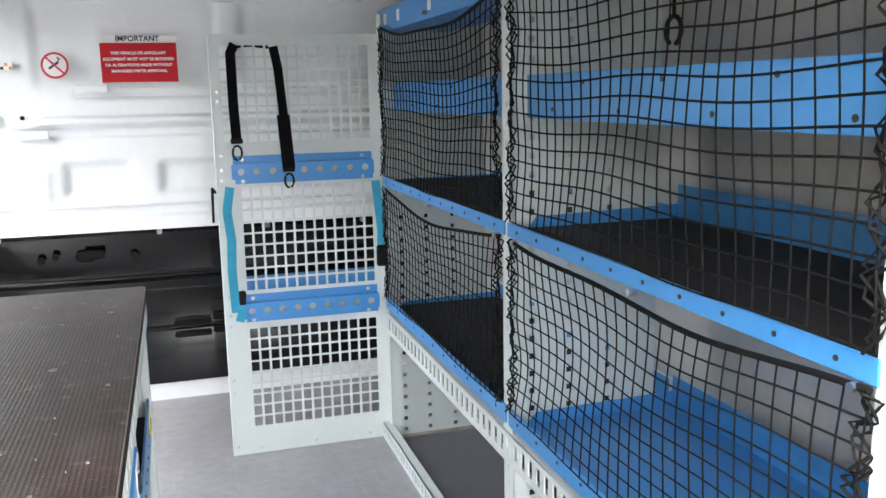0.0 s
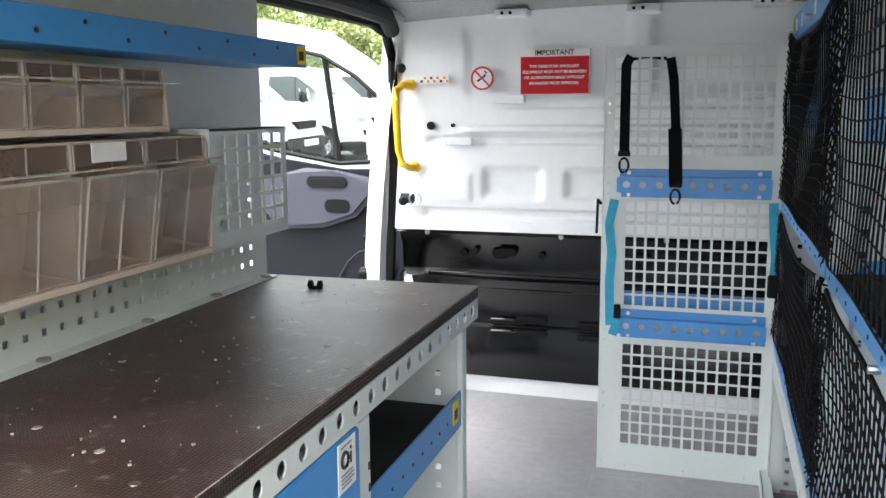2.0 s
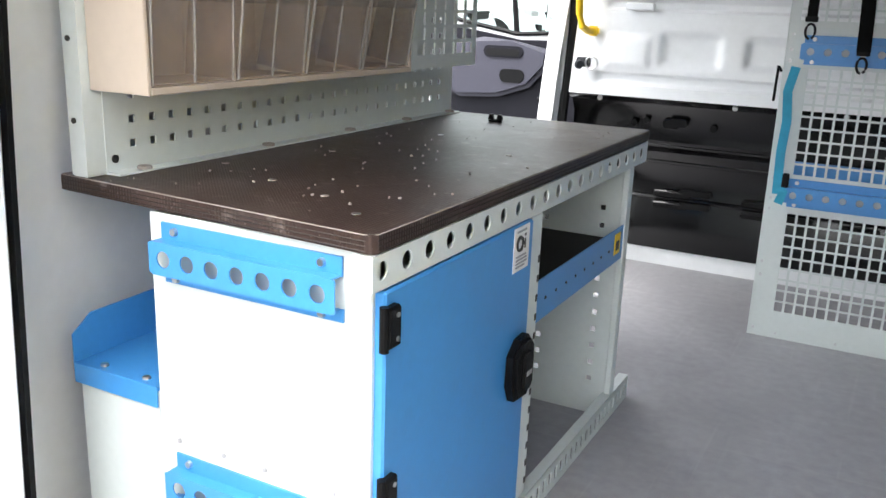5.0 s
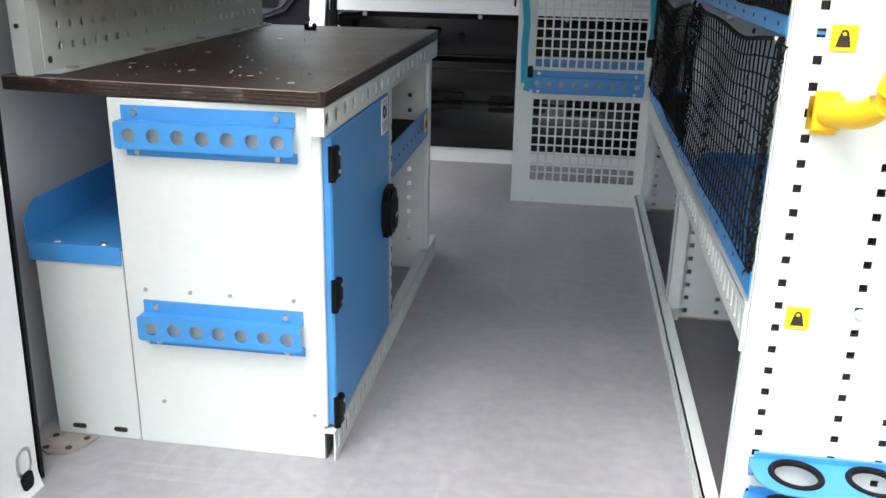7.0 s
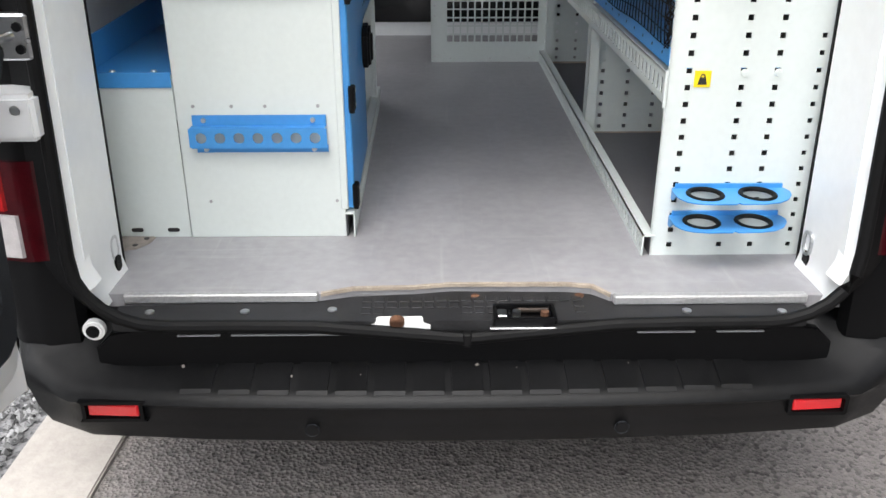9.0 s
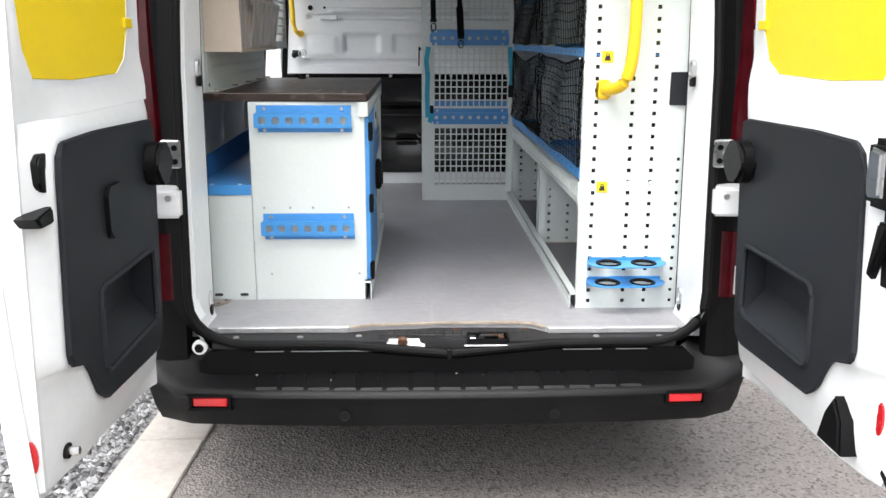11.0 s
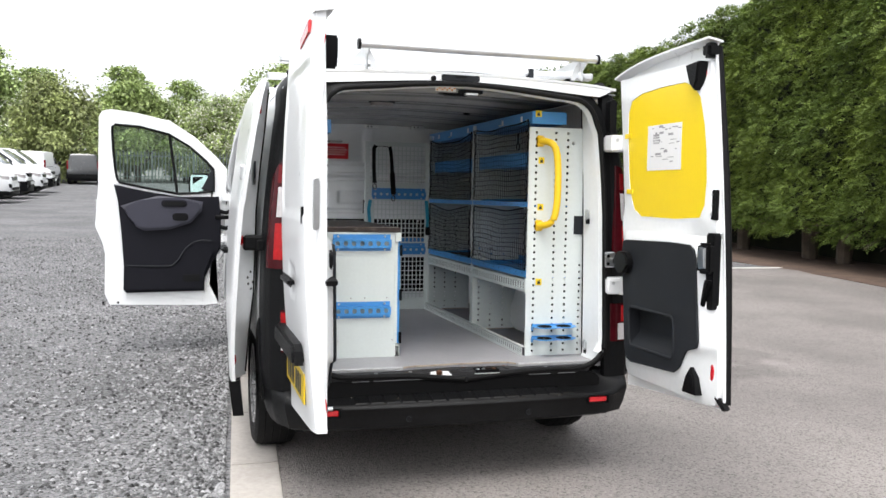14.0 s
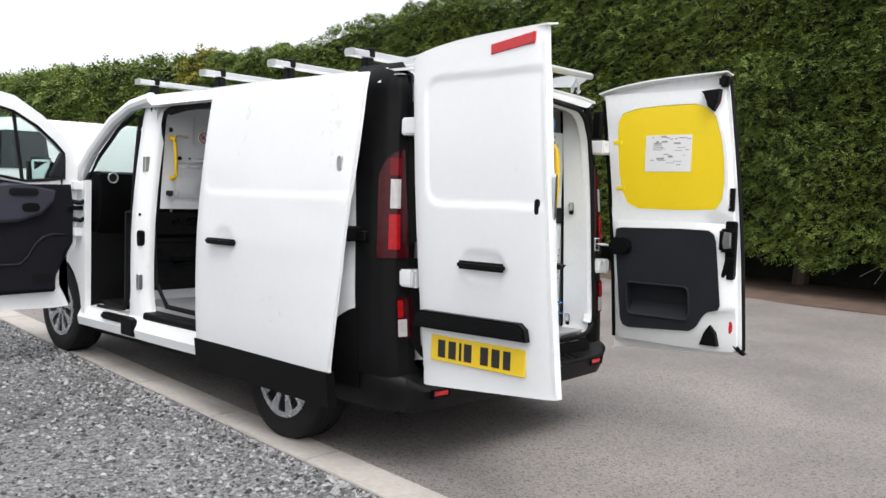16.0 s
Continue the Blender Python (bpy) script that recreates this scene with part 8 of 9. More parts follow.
part("ring_loop", tube(bmesh.new(), arc((-0.672, 2.262, 1.308), 0.020, 0, 345, 18, (1, 0, 0), (0, 0, 1)), 0.003, 6, closed=True), STEEL, dr)
part("ring_base", cyl(bmesh.new(), (-0.705, 2.28, 1.308), 0.016, 0.04, (1, 0, 0.0), 12), TRIM, dr)
for z in (1.715, 1.30):
    screw(dr, (-0.712, 2.262, z), (0.6, -1, 0), 0.016, 0.014, TRIM, "buffer")


# ======== outside ========
# The yard falls gently towards the van's tail; everything on it is laid by this pose.
YARD = pose(0, 0, 0.026, math.degrees(math.atan(0.03)), 0, 0)


def yard(ob):
    ob.matrix_basis = YARD @ ob.matrix_basis
    return ob


V, F = [], []
ticks = [-900, -300, -100, -40, -20, -10, -5, 0, 5, 10, 20, 40, 100, 300, 900]
for a in ticks:
    for b in ticks:
        V.append((a, b, 0.0))
n = len(ticks)
for i in range(n - 1):
    for j in range(n - 1):
        F.append((i * n + j, (i + 1) * n + j, (i + 1) * n + j + 1, i * n + j + 1))
yard(raw("ground", V, F, ASPHALT, kind="structure", label="worn brown-grey asphalt yard with a puddle", category="ground"))


def kx(y):
    return -0.955 + 0.058 * y


bm = bmesh.new()
prism(bm, [(-60, -40), (kx(-40) - 0.115, -40), (kx(14) - 0.115, 14), (kx(14) - 0.115, 75), (-60, 75)], "z", -0.02, 0.005)
yard(part("gravel_area", bm, GRAVEL, None, "loose grey gravel parking area", kind="structure", category="ground"))
bm = bmesh.new()
prism(bm, [(0.5, 8.45), (8.4, 8.45), (8.4, 60), (0.5, 60)], "z", -0.02, 0.005)
yard(part("gravel_area", bm, GRAVEL, None, "grey gravel strip beyond the white line", kind="structure", category="ground"))
kerb = tagged(new("kerb"), label="flush pale concrete edging under the van", category="kerb", kind="structure")
for k in range(22):
    y0, y1 = -6 + 0.915 * k, -6 + 0.915 * (k + 1) - 0.006
    part("kerb_stone", prism(bmesh.new(), [(kx(y0) - 0.115, y0), (kx(y0) + 0.115, y0), (kx(y1) + 0.115, y1), (kx(y1) - 0.115, y1)], "z", -0.05, 0.012, 0.004), CONCRETE, kerb)
yard(kerb)
bm = bmesh.new()
box(bm, (1.0, 8.33, -0.01), (9.0, 8.43, 0.009))
yard(part("parking_line", bm, LINEP, None, "white painted parking line", kind="structure", category="road marking"))
bm = bmesh.new()
shell(bm, 60, 8, lambda u, v: Vector((8.0 + 0.25 * math.sin(u * 40) + 3.6 * v, -14 + 60 * u, 0.004 + 0.10 * v ** 0.5 + 0.02 * math.sin(u * 133 + v * 9))), (0, 0, -0.1))
yard(part("hedge_bed", bm, SOIL, None, "brown soil and leaf litter under the hedge", kind="structure", category="ground", smooth=True))

# loose stones
rs = np.random.RandomState(4)
N = 100000
r = rs.rand(N)
px_ = -1.10 - 9.0 * r ** 1.9
py_ = -2.8 + 17.0 * rs.rand(N) ** 2.1
px_ += 0.058 * py_
pr = 0.005 + 0.012 * rs.rand(N) ** 1.6
oct_v = np.array([(1, 0, 0), (-1, 0, 0), (0, 1, 0), (0, -1, 0), (0, 0, 1), (0, 0, -1)], float)
oct_f = np.array([(0, 2, 4), (2, 1, 4), (1, 3, 4), (3, 0, 4), (2, 0, 5), (1, 2, 5), (3, 1, 5), (0, 3, 5)])
sv = oct_v[None] * (pr[:, None, None] * rs.uniform(0.6, 1.4, (N, 6, 1)))
ang = rs.uniform(0, 6.28, N)
ca, sa = np.cos(ang), np.sin(ang)
vx, vy = sv[..., 0] * ca[:, None] - sv[..., 1] * sa[:, None], sv[..., 0] * sa[:, None] + sv[..., 1] * ca[:, None]
SVt = np.stack([vx + px_[:, None], vy + py_[:, None], sv[..., 2] * 0.7 + 0.005 + 0.3 * pr[:, None]], -1).reshape(-1, 3)
SF = (oct_f[None] + 6 * np.arange(N)[:, None, None]).reshape(-1, 3)
yard(raw("loose_gravel", SVt.tolist(), SF.tolist(), STONE, kind="stuff", label="loose grey gravel stones", category="gravel"))


def leaf_cards(P, D, L, Wd, seed, droop=0.0):
    """Leaves: a bent blade of two quads at each place P, along D, L long and Wd wide."""
    g = np.random.RandomState(seed)
    n = len(P)
    D = D / (np.linalg.norm(D, axis=1, keepdims=True) + 1e-9)
    up = g.normal(size=(n, 3))
    S = np.cross(D, up)
    S /= np.linalg.norm(S, axis=1, keepdims=True) + 1e-9
    L, Wd = L[:, None], Wd[:, None]
    tip = P + D * L + np.array((0, 0, -1.0)) * L * droop
    mid = P + D * L * 0.5
    q = np.stack([P, mid - S * Wd, tip, mid + S * Wd], 1).reshape(-1, 3)
    f = (np.array([(0, 1, 2, 3)])[None] + 4 * np.arange(n)[:, None, None]).reshape(-1, 4)
    return q, f


def blades(P, D, S, L, Wd):
    """Leaflets whose flat side is given: a diamond at each place P, along D, across S."""
    D = D / (np.linalg.norm(D, axis=1, keepdims=True) + 1e-9)
    S = S / (np.linalg.norm(S, axis=1, keepdims=True) + 1e-9)
    mid = P + D * (L * 0.45)[:, None]
    q = np.stack([P, mid - S * Wd[:, None], P + D * L[:, None], mid + S * Wd[:, None]], 1).reshape(-1, 3)
    return q, np.arange(4 * len(P)).reshape(-1, 4)


# --- conifer hedge ---
hedge = thing("conifer_hedge", "tall clipped green conifer hedge with bare lower trunks", "hedge", (9.5, 10, 0))


def hedge_face(y, z):
    return 8.70 + 0.10 * np.sin(y * 1.9 + np.sin(z * 1.3)) + 0.06 * np.sin(y * 4.7 + z * 2.1) + 0.05 * np.sin(z * 5.1 + y * 0.7) - 0.22 * np.sin(np.clip((z - 0.7) / 4.4, 0, 1) * math.pi)


def hedge_top(y):
    return 4.30 + 0.55 * np.clip((13.2 - y) / 3.0, 0, 1) + 0.08 * np.sin(y * 2.3) + 0.05 * np.sin(y * 5.9)


# Dark shell added inside the foliage, closed to the ground, for depth shade.
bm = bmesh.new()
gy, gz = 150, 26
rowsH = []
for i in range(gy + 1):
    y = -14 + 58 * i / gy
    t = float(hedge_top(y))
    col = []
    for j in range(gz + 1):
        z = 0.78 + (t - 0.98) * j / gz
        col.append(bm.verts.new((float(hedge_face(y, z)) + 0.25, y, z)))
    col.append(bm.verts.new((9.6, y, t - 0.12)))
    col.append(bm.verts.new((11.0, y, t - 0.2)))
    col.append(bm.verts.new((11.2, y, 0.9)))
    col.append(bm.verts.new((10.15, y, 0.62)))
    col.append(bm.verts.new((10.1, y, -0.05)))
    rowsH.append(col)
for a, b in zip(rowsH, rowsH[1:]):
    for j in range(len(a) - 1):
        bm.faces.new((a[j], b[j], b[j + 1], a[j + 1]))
part("hedge_shade_core", bm, HEDGESHADE, hedge, smooth=True)
g = np.random.RandomState(8)


def hedge_sprays(n, y0, y1, L0, L1, m, seed, name, material):
    """Flat drooping sprays, each a stem with m leaflets on both sides, set in ragged tiers over the clipped face."""
    q = np.random.RandomState(seed)
    y = q.uniform(y0, y1, n)
    t = hedge_top(y)
    z = 0.50 + (t - 0.50) * q.rand(n) ** 0.97
    z = np.where(z < 0.90, z + 0.07 * np.sin(y * 3.1) + 0.06 * np.sin(y * 7.7) + 0.04, z)
    tier = 0.036 * np.sin(z * 17 + 2.2 * np.sin(y * 1.7) + 1.3 * np.sin(y * 4.9)) + 0.026 * np.sin(y * 6.3 + 1.9 * np.sin(z * 2.7)) + 0.03 * np.sin(y * 13.7 + z * 9.1)
    x = hedge_face(y, z) + 0.04 + tier + 0.26 * q.rand(n) ** 2 - 0.04 * q.rand(n)
    top = q.rand(n) < 0.10
    x = np.where(top, q.uniform(8.55, 10.2, n), x)
    z = np.where(top, t - 0.20 + 0.12 * q.rand(n) ** 2, z)
    yaw, pitch = q.normal(0, 0.75, n), q.normal(-0.12, 0.32, n)
    pitch = np.where(top, q.uniform(0.6, 1.4, n), pitch)
    D = np.stack([-np.cos(yaw) * np.cos(pitch), np.sin(yaw) * np.cos(pitch), np.sin(pitch)], 1)
    roll = q.normal(0, 0.55, n)
    S = np.stack([np.sin(yaw), np.cos(yaw), np.zeros(n)], 1)
    U = np.cross(S, D)
    S = S * np.cos(roll)[:, None] + U * np.sin(roll)[:, None]
    L = q.uniform(L0, L1, n)
    P = np.stack([x, y, z], 1)
    pts, dirs, lens = [], [], []
    for k in range(m):
        f = (k + 0.4) / m
        side = 1.0 if k % 2 else -1.0
        if k == m - 1:
            side = 0.0
        base = P + D * (L * f)[:, None] + np.array((0, 0, -0.25)) * (L * f * f)[:, None]
        d = D * 0.62 + S * side * 0.85 + q.normal(0, 0.14, (n, 3)) + np.array((0, 0, -0.25 * f))
        pts.append(base)
        dirs.append(d)
        lens.append(L * (0.46 - 0.20 * f) * q.uniform(0.75, 1.25, n))
    P2, D2, L2 = np.concatenate(pts), np.concatenate(dirs), np.concatenate(lens)
    Sx = np.cross(D2, np.tile(np.cross(D, S), (m, 1)) + q.normal(0, 0.25, P2.shape))
    Vh, Fh = blades(P2, D2, Sx, L2, L2 * 0.20)
    raw(name, Vh.tolist(), Fh.tolist(), material, kind="stuff", label="feathery green conifer sprays", parent=hedge)


hedge_sprays(70000, -5, 11, 0.075, 0.165, 8, 21, "hedge_foliage", HEDGE)
hedge_sprays(16000, 11, 18, 0.10, 0.21, 7, 23, "hedge_foliage", HEDGE)
hedge_sprays(13000, 18, 44, 0.22, 0.42, 6, 31, "hedge_foliage", HEDGE)
hedge_sprays(700, 17.0, 18.4, 0.20, 0.36, 8, 41, "golden_foliage", HEDGEYE)
for k in range(30):
    y = -8 + 1.25 * k + g.uniform(-0.25, 0.25)
    x = 9.45 + g.uniform(-0.15, 0.25)
    bm = bmesh.new()
    pts = [(x, y, 0.0), (x + g.uniform(-0.05, 0.05), y + g.uniform(-0.05, 0.05), 0.6), (x + g.uniform(-0.1, 0.1), y + g.uniform(-0.1, 0.1), 1.4)]
    tube(bm, pts, 0.10 + 0.05 * g.rand(), 8)
    part("hedge_trunk", bm, BARK, hedge, smooth=True)
bm = bmesh.new()
for k in range(420):
    y, x, z = g.uniform(-5, 17), g.uniform(8.75, 9.5), g.uniform(0.55, 0.95)
    a, b = g.normal(0, 0.16), g.uniform(-0.28, 0.05)
    tube(bm, [(x + 0.25, y, z + 0.12), (x, y + a * 0.5, z + b * 0.3), (x - 0.22, y + a, z + b)], 0.006, 4)
part("dead_twig", bm, BARK, hedge, "bare dead brushwood under the hedge", kind="stuff")
yard(hedge)

# --- trees ---
def tree(name, seed, height, spread, leafmat, label, n=5200, leaf=0.20, blossom=0.0):
    q = np.random.RandomState(seed)
    t = thing(name, label, "tree", (0, 0, 0), group="trees round the yard")
    bm = bmesh.new()
    tube(bm, [(0, 0, -0.1), (0.05, 0.03, height * 0.25), (-0.05, 0.08, height * 0.55), (0.05, 0, height * 0.85)], 0.12, 8)
    for v in bm.verts:
        k = 1.6 - 1.35 * v.co.z / (height * 0.85)
        v.co.x, v.co.y = v.co.x * k, v.co.y * k
    part("trunk", bm, BARK, t, smooth=True)
    cents = []
    for k in range(46):
        a, h = q.uniform(0, 6.28), q.uniform(0.14, 1.0)
        rr = spread * (1.0 - 0.78 * abs(h - 0.40) / 0.60) * q.uniform(0.30, 1.0)
        c = np.array((rr * math.cos(a), rr * math.sin(a), height * h))
        cents.append((c, q.uniform(0.22, 0.62) * spread * 0.50))
        bm = bmesh.new()
        z0 = max(height * 0.15, c[2] - rr * 0.8)
        tube(bm, [(0, 0, z0), tuple(c * np.array((0.5, 0.5, 1)) - np.array((0, 0, 0.25 * (c[2] - z0)))), tuple(c)], 0.035, 5)
        part("limb", bm, BARK, t)
    cents.append((np.array((0, 0, height * 0.86)), spread * 0.42))
    pts, outs = [], []
    for c, rad in cents:
        m = n // len(cents)
        d = q.normal(size=(m, 3))
        d /= np.linalg.norm(d, axis=1, keepdims=True)
        rr = rad * q.uniform(0.25, 1.35, (m, 1)) ** 0.8
        pts.append(c + d * rr * np.array((1.1, 1.1, 0.85)))
        outs.append(d + 0.6 * q.normal(size=(m, 3)))
    P, D = np.concatenate(pts), np.concatenate(outs)
    L = q.uniform(0.6, 1.5, len(P)) * leaf
    Vt, Ft = leaf_cards(P, D, L, L * 0.34, seed + 3, 0.25)
    raw("crown", Vt.tolist(), Ft.tolist(), leafmat, label="leafy crown with gaps", parent=t)
    if blossom:
        sel = q.rand(len(P)) < blossom
        Vb, Fb = leaf_cards(P[sel] + 0.05, D[sel], L[sel] * 0.7, L[sel] * 0.3, seed + 5, 0.0)
        raw("blossom", Vb.tolist(), Fb.tolist(), BLOSSOM, label="white may blossom", parent=t)
    return t


kinds = [tree("broadleaf_tree", 51, 7.0, 3.1, LEAF, "tall green broadleaf tree in full leaf", 17000, 0.19), tree("broadleaf_tree", 63, 5.6, 3.0, LEAFLT, "light green bushy tree", 15000, 0.18), tree("hawthorn_tree", 77, 5.2, 2.8, LEAF, "hawthorn with white blossom", 14000, 0.17, 0.55), tree("broadleaf_tree", 91, 6.2, 2.4, LEAF, "dark green upright tree", 14000, 0.19)]
spots = [(-46, 30, 0, 1.25), (-41, 36, 1, 1.2), (-36.5, 38, 0, 1.15), (-31, 40, 3, 1.2), (-27, 44, 1, 1.1), (-23.5, 42, 0, 1.0), (-19.5, 46, 1, 1.0), (-16, 44, 3, 0.95), (-14, 52, 1, 1.0), (-28, 52, 0, 1.3), (-38, 48, 0, 1.4), (-18, 58, 0, 1.15), (-9.5, 60, 1, 1.35), (-4.5, 67, 3, 1.4), (1.0, 66, 2, 1.35), (6.5, 68, 2, 1.3), (11, 66, 0, 1.25), (16, 70, 2, 1.3), (20, 66, 1, 1.2), (-1, 74, 0, 1.3), (9, 76, 0, 1.3), (26, 70, 0, 1.2), (24, 58, 1, 1.15), (31, 62, 3, 1.3), (33, 52, 0, 1.1), (-12, 70, 0, 1.3), (21, 78, 0, 1.5), (30, 75, 0, 1.5), (38, 66, 0, 1.4), (18, 50, 1, 0.9), (-6, 78, 0, 1.5), (16, 82, 0, 1.5), (-24, 60, 3, 1.4), (-33, 58, 0, 1.5), (-50, 40, 0, 1.5), (-48, 22, 3, 1.2), (3.8, 71, 2, 1.5), (13.5, 68, 2, 1.4), (-2.0, 70, 2, 1.3), (18.5, 72, 2, 1.55), (23, 73, 1, 1.4), (27.5, 66, 2, 1.3), (-21.5, 50, 0, 1.2), (-26, 48, 1, 1.3), (-34, 44, 1, 1.3), (-11.5, 64, 2, 1.3), (-43.5, 42, 0, 1.4), (35, 70, 0, 1.5), (7.5, 80, 0, 1.7), (-15, 66, 0, 1.5)]
used = set()
for k, (x, y, kind, s) in enumerate(spots):
    src = kinds[kind]
    m = YARD @ pose(x, y, 0, 0, 0, 67 * k) @ Matrix.Scale(0.9 * s, 4)
    if kind in used:
        t = copy_thing(src, m)
        t.matrix_basis = m
    else:
        used.add(kind)
        src.matrix_basis = m

# --- palisade fence ---
fence = thing("palisade_fence", "grey-green steel palisade fence at the yard's end", "fence", (-5, 63, 0))
Vp, Fp = [], []


def slab(a, b):
    k = len(Vp)
    for x in (a[0], b[0]):
        for y in (a[1], b[1]):
            for z in (a[2], b[2]):
                Vp.append((x, y, z))
    Fp.extend([(k, k + 1, k + 3, k + 2), (k + 4, k + 6, k + 7, k + 5), (k, k + 4, k + 5, k + 1), (k + 2, k + 3, k + 7, k + 6), (k + 1, k + 5, k + 7, k + 3), (k, k + 2, k + 6, k + 4)])


for k in range(330):
    x = -44 + 0.24 * k
    slab((x, 63.0, 0.08), (x + 0.07, 63.02, 2.3 + 0.05 * (k % 2)))
raw("pale", Vp, Fp, FENCE, kind="stuff", parent=fence, label="steel pales")
for k in range(28):
    part("fence_post", B((-44 + 2.9 * k, 63.03, 0), (-43.9 + 2.9 * k, 63.13, 2.35)), FENCE, fence)
for z in (0.45, 1.95):
    part("fence_rail", B((-44, 63.02, z), (35.2, 63.06, z + 0.06)), FENCE, fence)
yard(fence)


# --- parked vans ---
STATIONS = [(-2.50, 0.40, 1.80, 0.93, 0.76), (-2.42, 0.40, 1.92, 0.95, 0.79), (-1.0, 0.40, 1.965, 0.955, 0.82), (0.65, 0.40, 1.95, 0.955, 0.81), (0.95, 0.40, 1.885, 0.955, 0.77), (1.35, 0.40, 1.60, 0.955, 0.75), (1.72, 0.40, 1.27, 0.955, 0.80), (1.95, 0.40, 1.17, 0.945, 0.80), (2.20, 0.40, 1.08, 0.91, 0.76), (2.36, 0.40, 0.98, 0.85, 0.70), (2.46, 0.40, 0.84, 0.76, 0.62), (2.51, 0.42, 0.66, 0.66, 0.54)]


def station(x):
    for p, q in zip(STATIONS, STATIONS[1:]):
        if x <= q[0]:
            f = (x - p[0]) / (q[0] - p[0])
            return [u + (v - u) * f for u, v in zip(p, q)]
    return list(STATIONS[-1])


def body_side(x, z):
    """Half-width of the body at a station and height."""
    _, zb, zt, wb, wt = station(x)
    belt = min(1.14, zt - 0.16)
    return wb if z < belt else wb + (wt - wb) * (z - belt) / max(zt - 0.09 - belt, 0.05)


def parked_van(label, dark_bumper, paint=None, longer=0.0):
    t = thing("parked_van", label, "van", (0, 0, 0), group="parked vans")
    bm = bmesh.new()
    rows = []
    xs = [-2.50, -2.46, -2.42, -2.2, -1.6, -1.0, -0.4, 0.2, 0.65, 0.8, 0.95, 1.15, 1.35, 1.55, 1.72, 1.83, 1.95, 2.08, 2.20, 2.28, 2.36, 2.41, 2.46, 2.51]
    for x in xs:
        _, zb, zt, wb, wt = station(x)
        belt = min(1.14, zt - 0.16)
        half = [(wb * 0.96, zb), (wb, zb + 0.12), (wb + 0.006, min(0.8, belt - 0.05)), (wb, belt), (wt, zt - 0.09), (wt - 0.035, zt - 0.03), (wt - 0.11, zt), (wt * 0.4, zt + 0.018)]
        rows.append([bm.verts.new((x, y, z)) for y, z in half] + [bm.verts.new((x, -y, z)) for y, z in reversed(half)])
    for p, q in zip(rows, rows[1:]):
        for i in range(len(p) - 1):
            bm.faces.new((p[i], q[i], q[i + 1], p[i + 1]))
    bm.faces.new(rows[0])
    bm.faces.new(rows[-1])
    part("body", bm, paint or PAINT, t, smooth=True)
    part("underbody", B((-2.40, -0.86, 0.22), (2.30, 0.86, 0.42)), RUBBER, t)
    bm = bmesh.new()
    shell(bm, 8, 8, lambda u, v: Vector((0.99 + 0.71 * u, (2 * v - 1) * (station(0.99 + 0.71 * u)[4] - 0.06), station(0.99 + 0.71 * u)[2] + 0.012 + 0.014 * (1 - (2 * v - 1) ** 2))), (0.01, 0, 0.008))
    part("windscreen", bm, SCREEN, t, "windscreen coloured pale for the sky's sheen", smooth=True)
    for k in (-1, 1):
        part("wiper", tube(bmesh.new(), [(1.71, k * 0.1, 1.315), (1.60, k * 0.45 - 0.05, 1.42)], 0.010, 5), BLACK, t)
    for s in (-1, 1):
        bm = bmesh.new()

        def pane(u, v):
            x = 0.30 + 1.16 * u
            top = min(1.77, station(x)[2] - 0.12)
            lo = 1.235 + 0.03 * (1 - u)
            z = lo + (top - lo) * v
            return Vector((x + (0.05 * v if u < 0.01 else 0), s * (body_side(x, z) + 0.014), z))

        shell(bm, 12, 5, pane, (0, -s * 0.01, 0))
        win = part("side_window", bm, DARKGL, t, smooth=True)
        part("window_bar", tube(bmesh.new(), [(0.98, s * (body_side(0.98, 1.25) + 0.008), 1.25), (0.93, s * (body_side(0.93, 1.74) + 0.008), 1.74)], 0.014, 5), BLACK, win)
        part("wing_mirror", B((1.16, s * 0.96, 1.22), (1.28, s * 1.15, 1.44), 0.04, 3), BLACK, t, smooth=True)
        part("side_moulding", B((-1.2, s * 0.95, 0.56), (1.1, s * 0.972, 0.64), 0.01), BLACK if dark_bumper else PAINT, t)
        part("slide_track", B((-2.25, s * 0.93, 1.115), (-0.55, s * 0.962, 1.14)), BLACK, t)
        part("door_handle", B((0.18, s * 0.95, 1.06), (0.36, s * 0.985, 1.09), 0.008), BLACK, t)
        bm = bmesh.new()
        shell(bm, 8, 4, lambda u, v: Vector((1.93 + 0.50 * u, s * (body_side(1.93 + 0.50 * u, 0.8) + 0.004), 0.80 + 0.05 * (1 - u) + (0.16 - 0.05 * u) * v)), (-0.02, -s * 0.02, 0))
        part("headlamp", bm, LAMPWH, t, smooth=True)
        part("fog_lamp", prism(bmesh.new(), [(s * 0.60, 0.64), (s * 0.82, 0.66), (s * 0.76, 0.54), (s * 0.62, 0.50)], "x", 2.44 if s > 0 else 2.44, 2.515, 0.01), BLACK, t)
        part("tail_lamp", B((-2.515, s * 0.84, 0.95), (-2.45, s * 0.952, 1.50), 0.02), LAMPMID, t)
        for xc in (1.58, -1.68):
            arch_ = [(xc + 0.40 * math.cos(radians(a)), 0.36 + 0.40 * math.sin(radians(a))) for a in range(0, 181, 12)]
            part("wheel_arch", prism(bmesh.new(), [(xc + 0.40, 0.30)] + arch_ + [(xc - 0.40, 0.30)], "y", s * 0.93, s * 0.964, 0.004), BLACK if dark_bumper else RUBBER, t)
            wh = part("wheel", cyl(bmesh.new(), (xc, s * 0.87, 0.335), 0.335, 0.21, (0, 1, 0), 32, bev=0.03), TYRE, t, smooth=True)
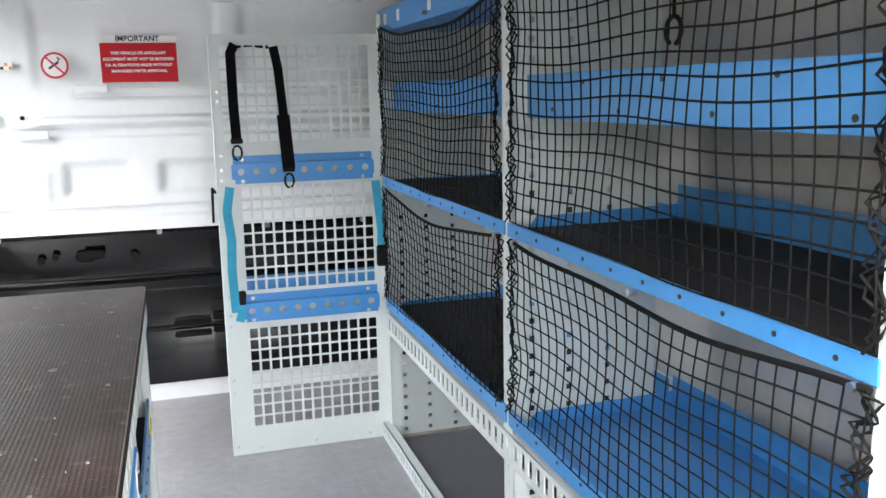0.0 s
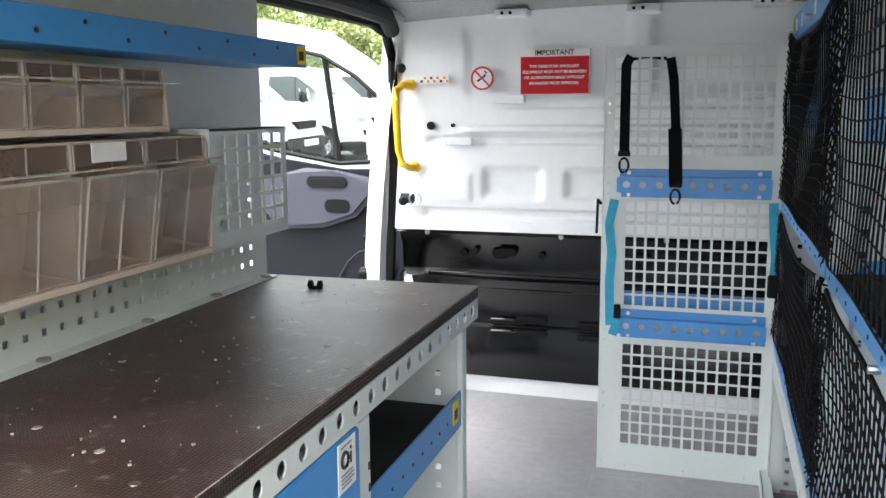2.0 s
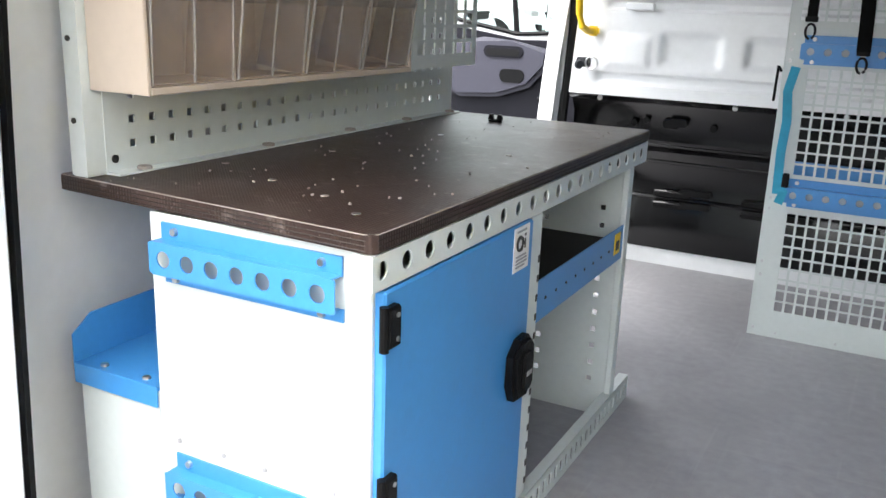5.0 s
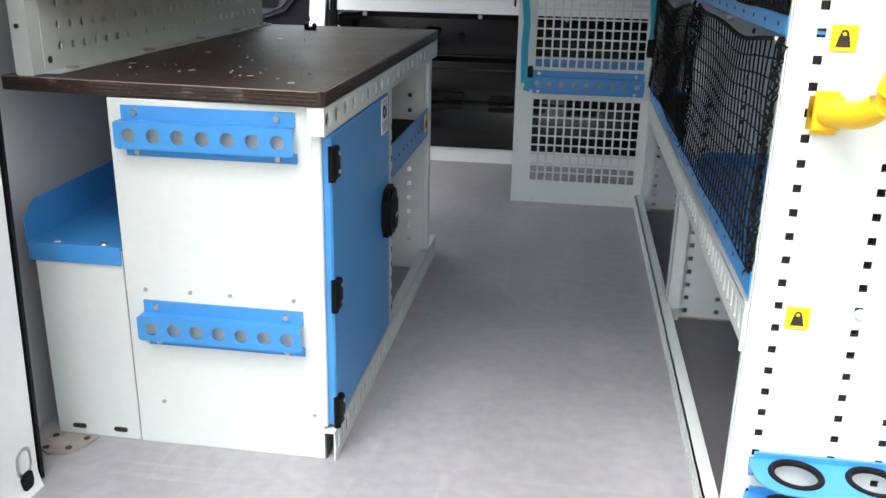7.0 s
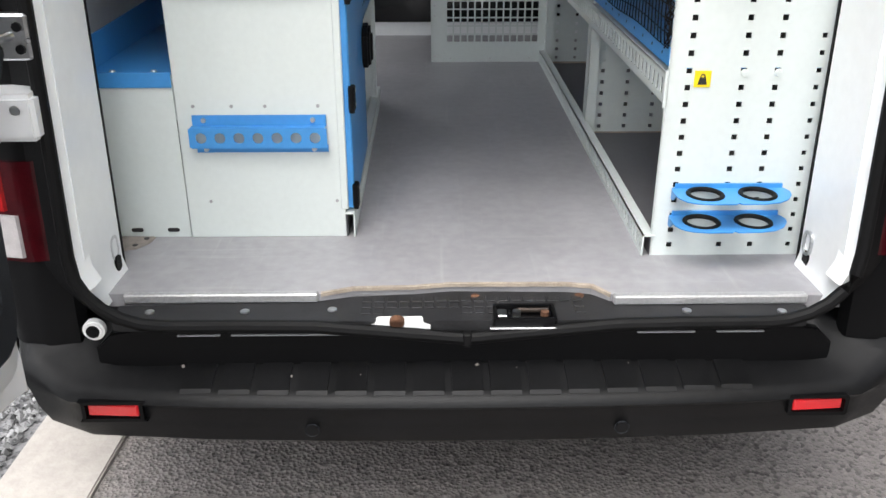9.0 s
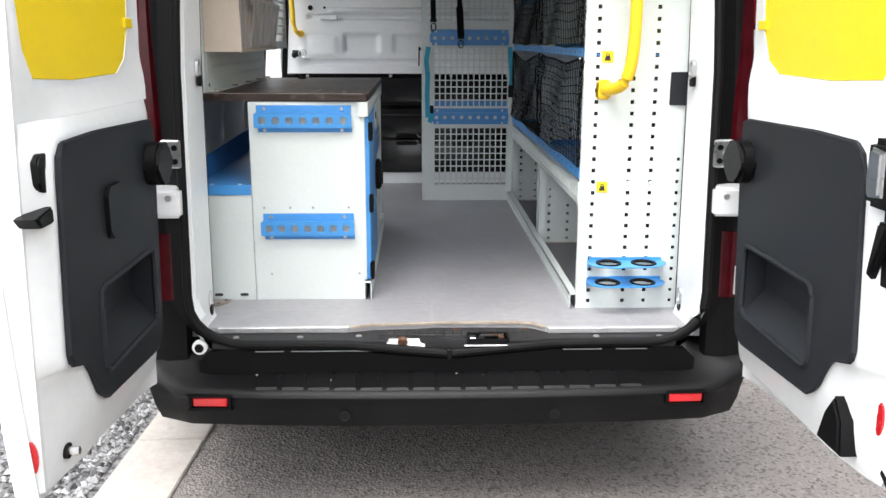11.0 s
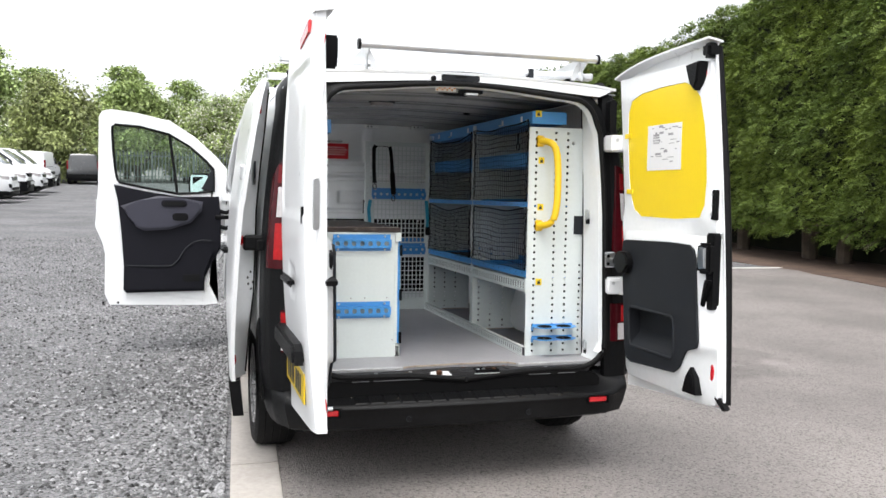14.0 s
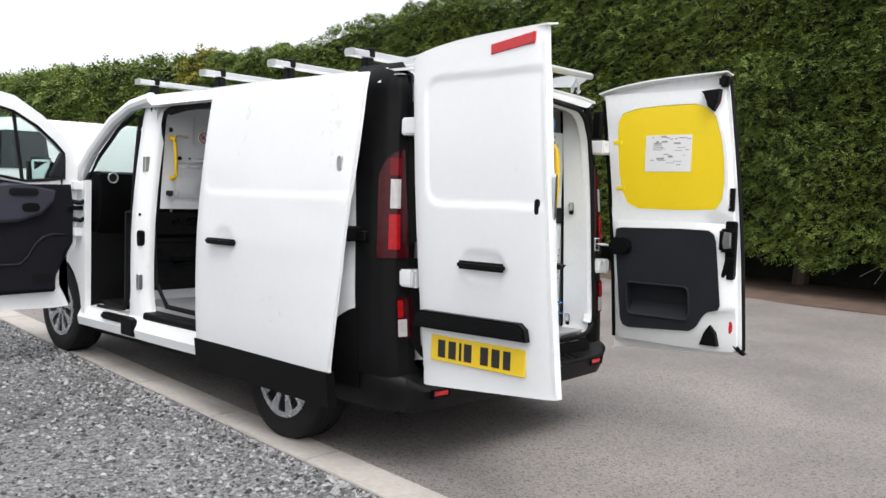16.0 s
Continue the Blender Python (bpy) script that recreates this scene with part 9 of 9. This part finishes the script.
            cyl(bm := bmesh.new(), (xc, s * 0.972, 0.335), 0.215, 0.014, (0, 1, 0), 28, bev=0.004)
            rim = part("rim", bm, SILVER, wh, smooth=True)
            part("hub", cyl(bmesh.new(), (xc, s * 0.980, 0.335), 0.085, 0.014, (0, 1, 0), 20, bev=0.004), BLACK, rim)
            for k in range(12):
                a = 2 * math.pi * k / 12
                part("rim_hole", cyl(bmesh.new(), (xc + 0.155 * math.cos(a), s * 0.980, 0.335 + 0.155 * math.sin(a)), 0.020, 0.004, (0, 1, 0), 8), BLACK, rim)
        part("rear_corner", prism(bmesh.new(), [(-2.53, 0.34), (-2.54, 0.78), (-2.30, 0.70), (-2.02, 0.66), (-2.06, 0.34)], "y", s * 0.93, s * 0.972, 0.01), BLACK, t)
    nose = [(1.98, 0.962), (2.12, 0.948), (2.30, 0.905), (2.42, 0.83), (2.50, 0.70), (2.545, 0.40), (2.555, 0.0)]
    plan = [(x, -y) for x, y in nose] + [(x, y) for x, y in reversed(nose[:-1])]
    top = 0.70 if dark_bumper else 0.42
    part("front_bumper", prism(bmesh.new(), plan, "z", 0.30, top, 0.03), BLACK, t, "black plastic front bumper" if dark_bumper else "", smooth=True)
    gz = 0.84 if dark_bumper else 0.76
    grille = part("grille", prism(bmesh.new(), [(-0.40, gz + 0.13), (0.40, gz + 0.13), (0.33, gz), (-0.33, gz)], "x", 2.36, 2.50, 0.015), BLACK, t)
    for k in range(3):
        part("grille_bar", B((2.47, -0.34, gz + 0.02 + k * 0.042), (2.508, 0.34, gz + 0.036 + k * 0.042), 0.006), BLACK if dark_bumper else CHROME, grille)
    part("air_intake", prism(bmesh.new(), rounded(-0.48, 0.44, 0.48, 0.53, 0.03), "x", 2.45, 2.565 if dark_bumper else 2.53, 0.01), BLACK, t)
    part("number_plate", B((2.55, -0.26, 0.55), (2.572, 0.26, 0.66)), WHITE, t)
    part("rear_bumper", B((-2.57, -0.93, 0.36), (-2.44, 0.93, 0.66), 0.04, 2), BLACK, t, smooth=True)
    if longer:
        # a longer wheelbase: everything ahead of the middle moves forward
        for ob in t.children_recursive:
            for v in ob.data.vertices:
                if v.co.x > -0.6:
                    v.co.x += longer
    return t


va = parked_van("white parked van with black plastic bumper", True)
vb = parked_van("white parked van with chrome grille bars", False)
vc = parked_van("dark parked van at the end of the row", False, mat("dark_van_paint", (0.03, 0.032, 0.035), 0.25, coat=0.6))
vl = parked_van("white long-wheelbase parked van beside the hedge", True, longer=1.5)
vl.matrix_basis = YARD @ pose(3.38, 10.55, 0, 0, 0, 180)
va.matrix_basis = YARD @ pose(-9.0, 13.45, 0, 0, 0, 0)
vb.matrix_basis = YARD @ pose(-9.1, 17.25, 0, 0, 0, -2)
vc.matrix_basis = YARD @ pose(-9.2, 24.9, 0, 0, 0, -1)
for src, x, y, rz in ((vb, -9.15, 21.05, -2), (vb, -9.2, 28.7, -1), (va, -9.3, 32.4, 0), (vb, -9.3, 36.0, 0), (va, -9.4, 39.6, 1),  (va, -9.2, 50.0, 88), (vb, 5.5, 31.0, 175), (vc, -7.3, 58.0, 90)):
    copy_thing(src, YARD @ pose(x, y, 0, 0, 0, rz))

lp = thing("yard_pole", "thin grey steel pole beyond the parked vans", "pole", (-10.8, 40.0, 1.50))
part("pole_shaft", cyl(bmesh.new(), (-10.8, 40.0, 3.42), 0.06, 3.84, n=12, bev=0.01), ALU, lp)
part("pole_base", cyl(bmesh.new(), (-10.8, 40.0, 1.65), 0.11, 0.5, n=12, bev=0.02), ALU, lp)
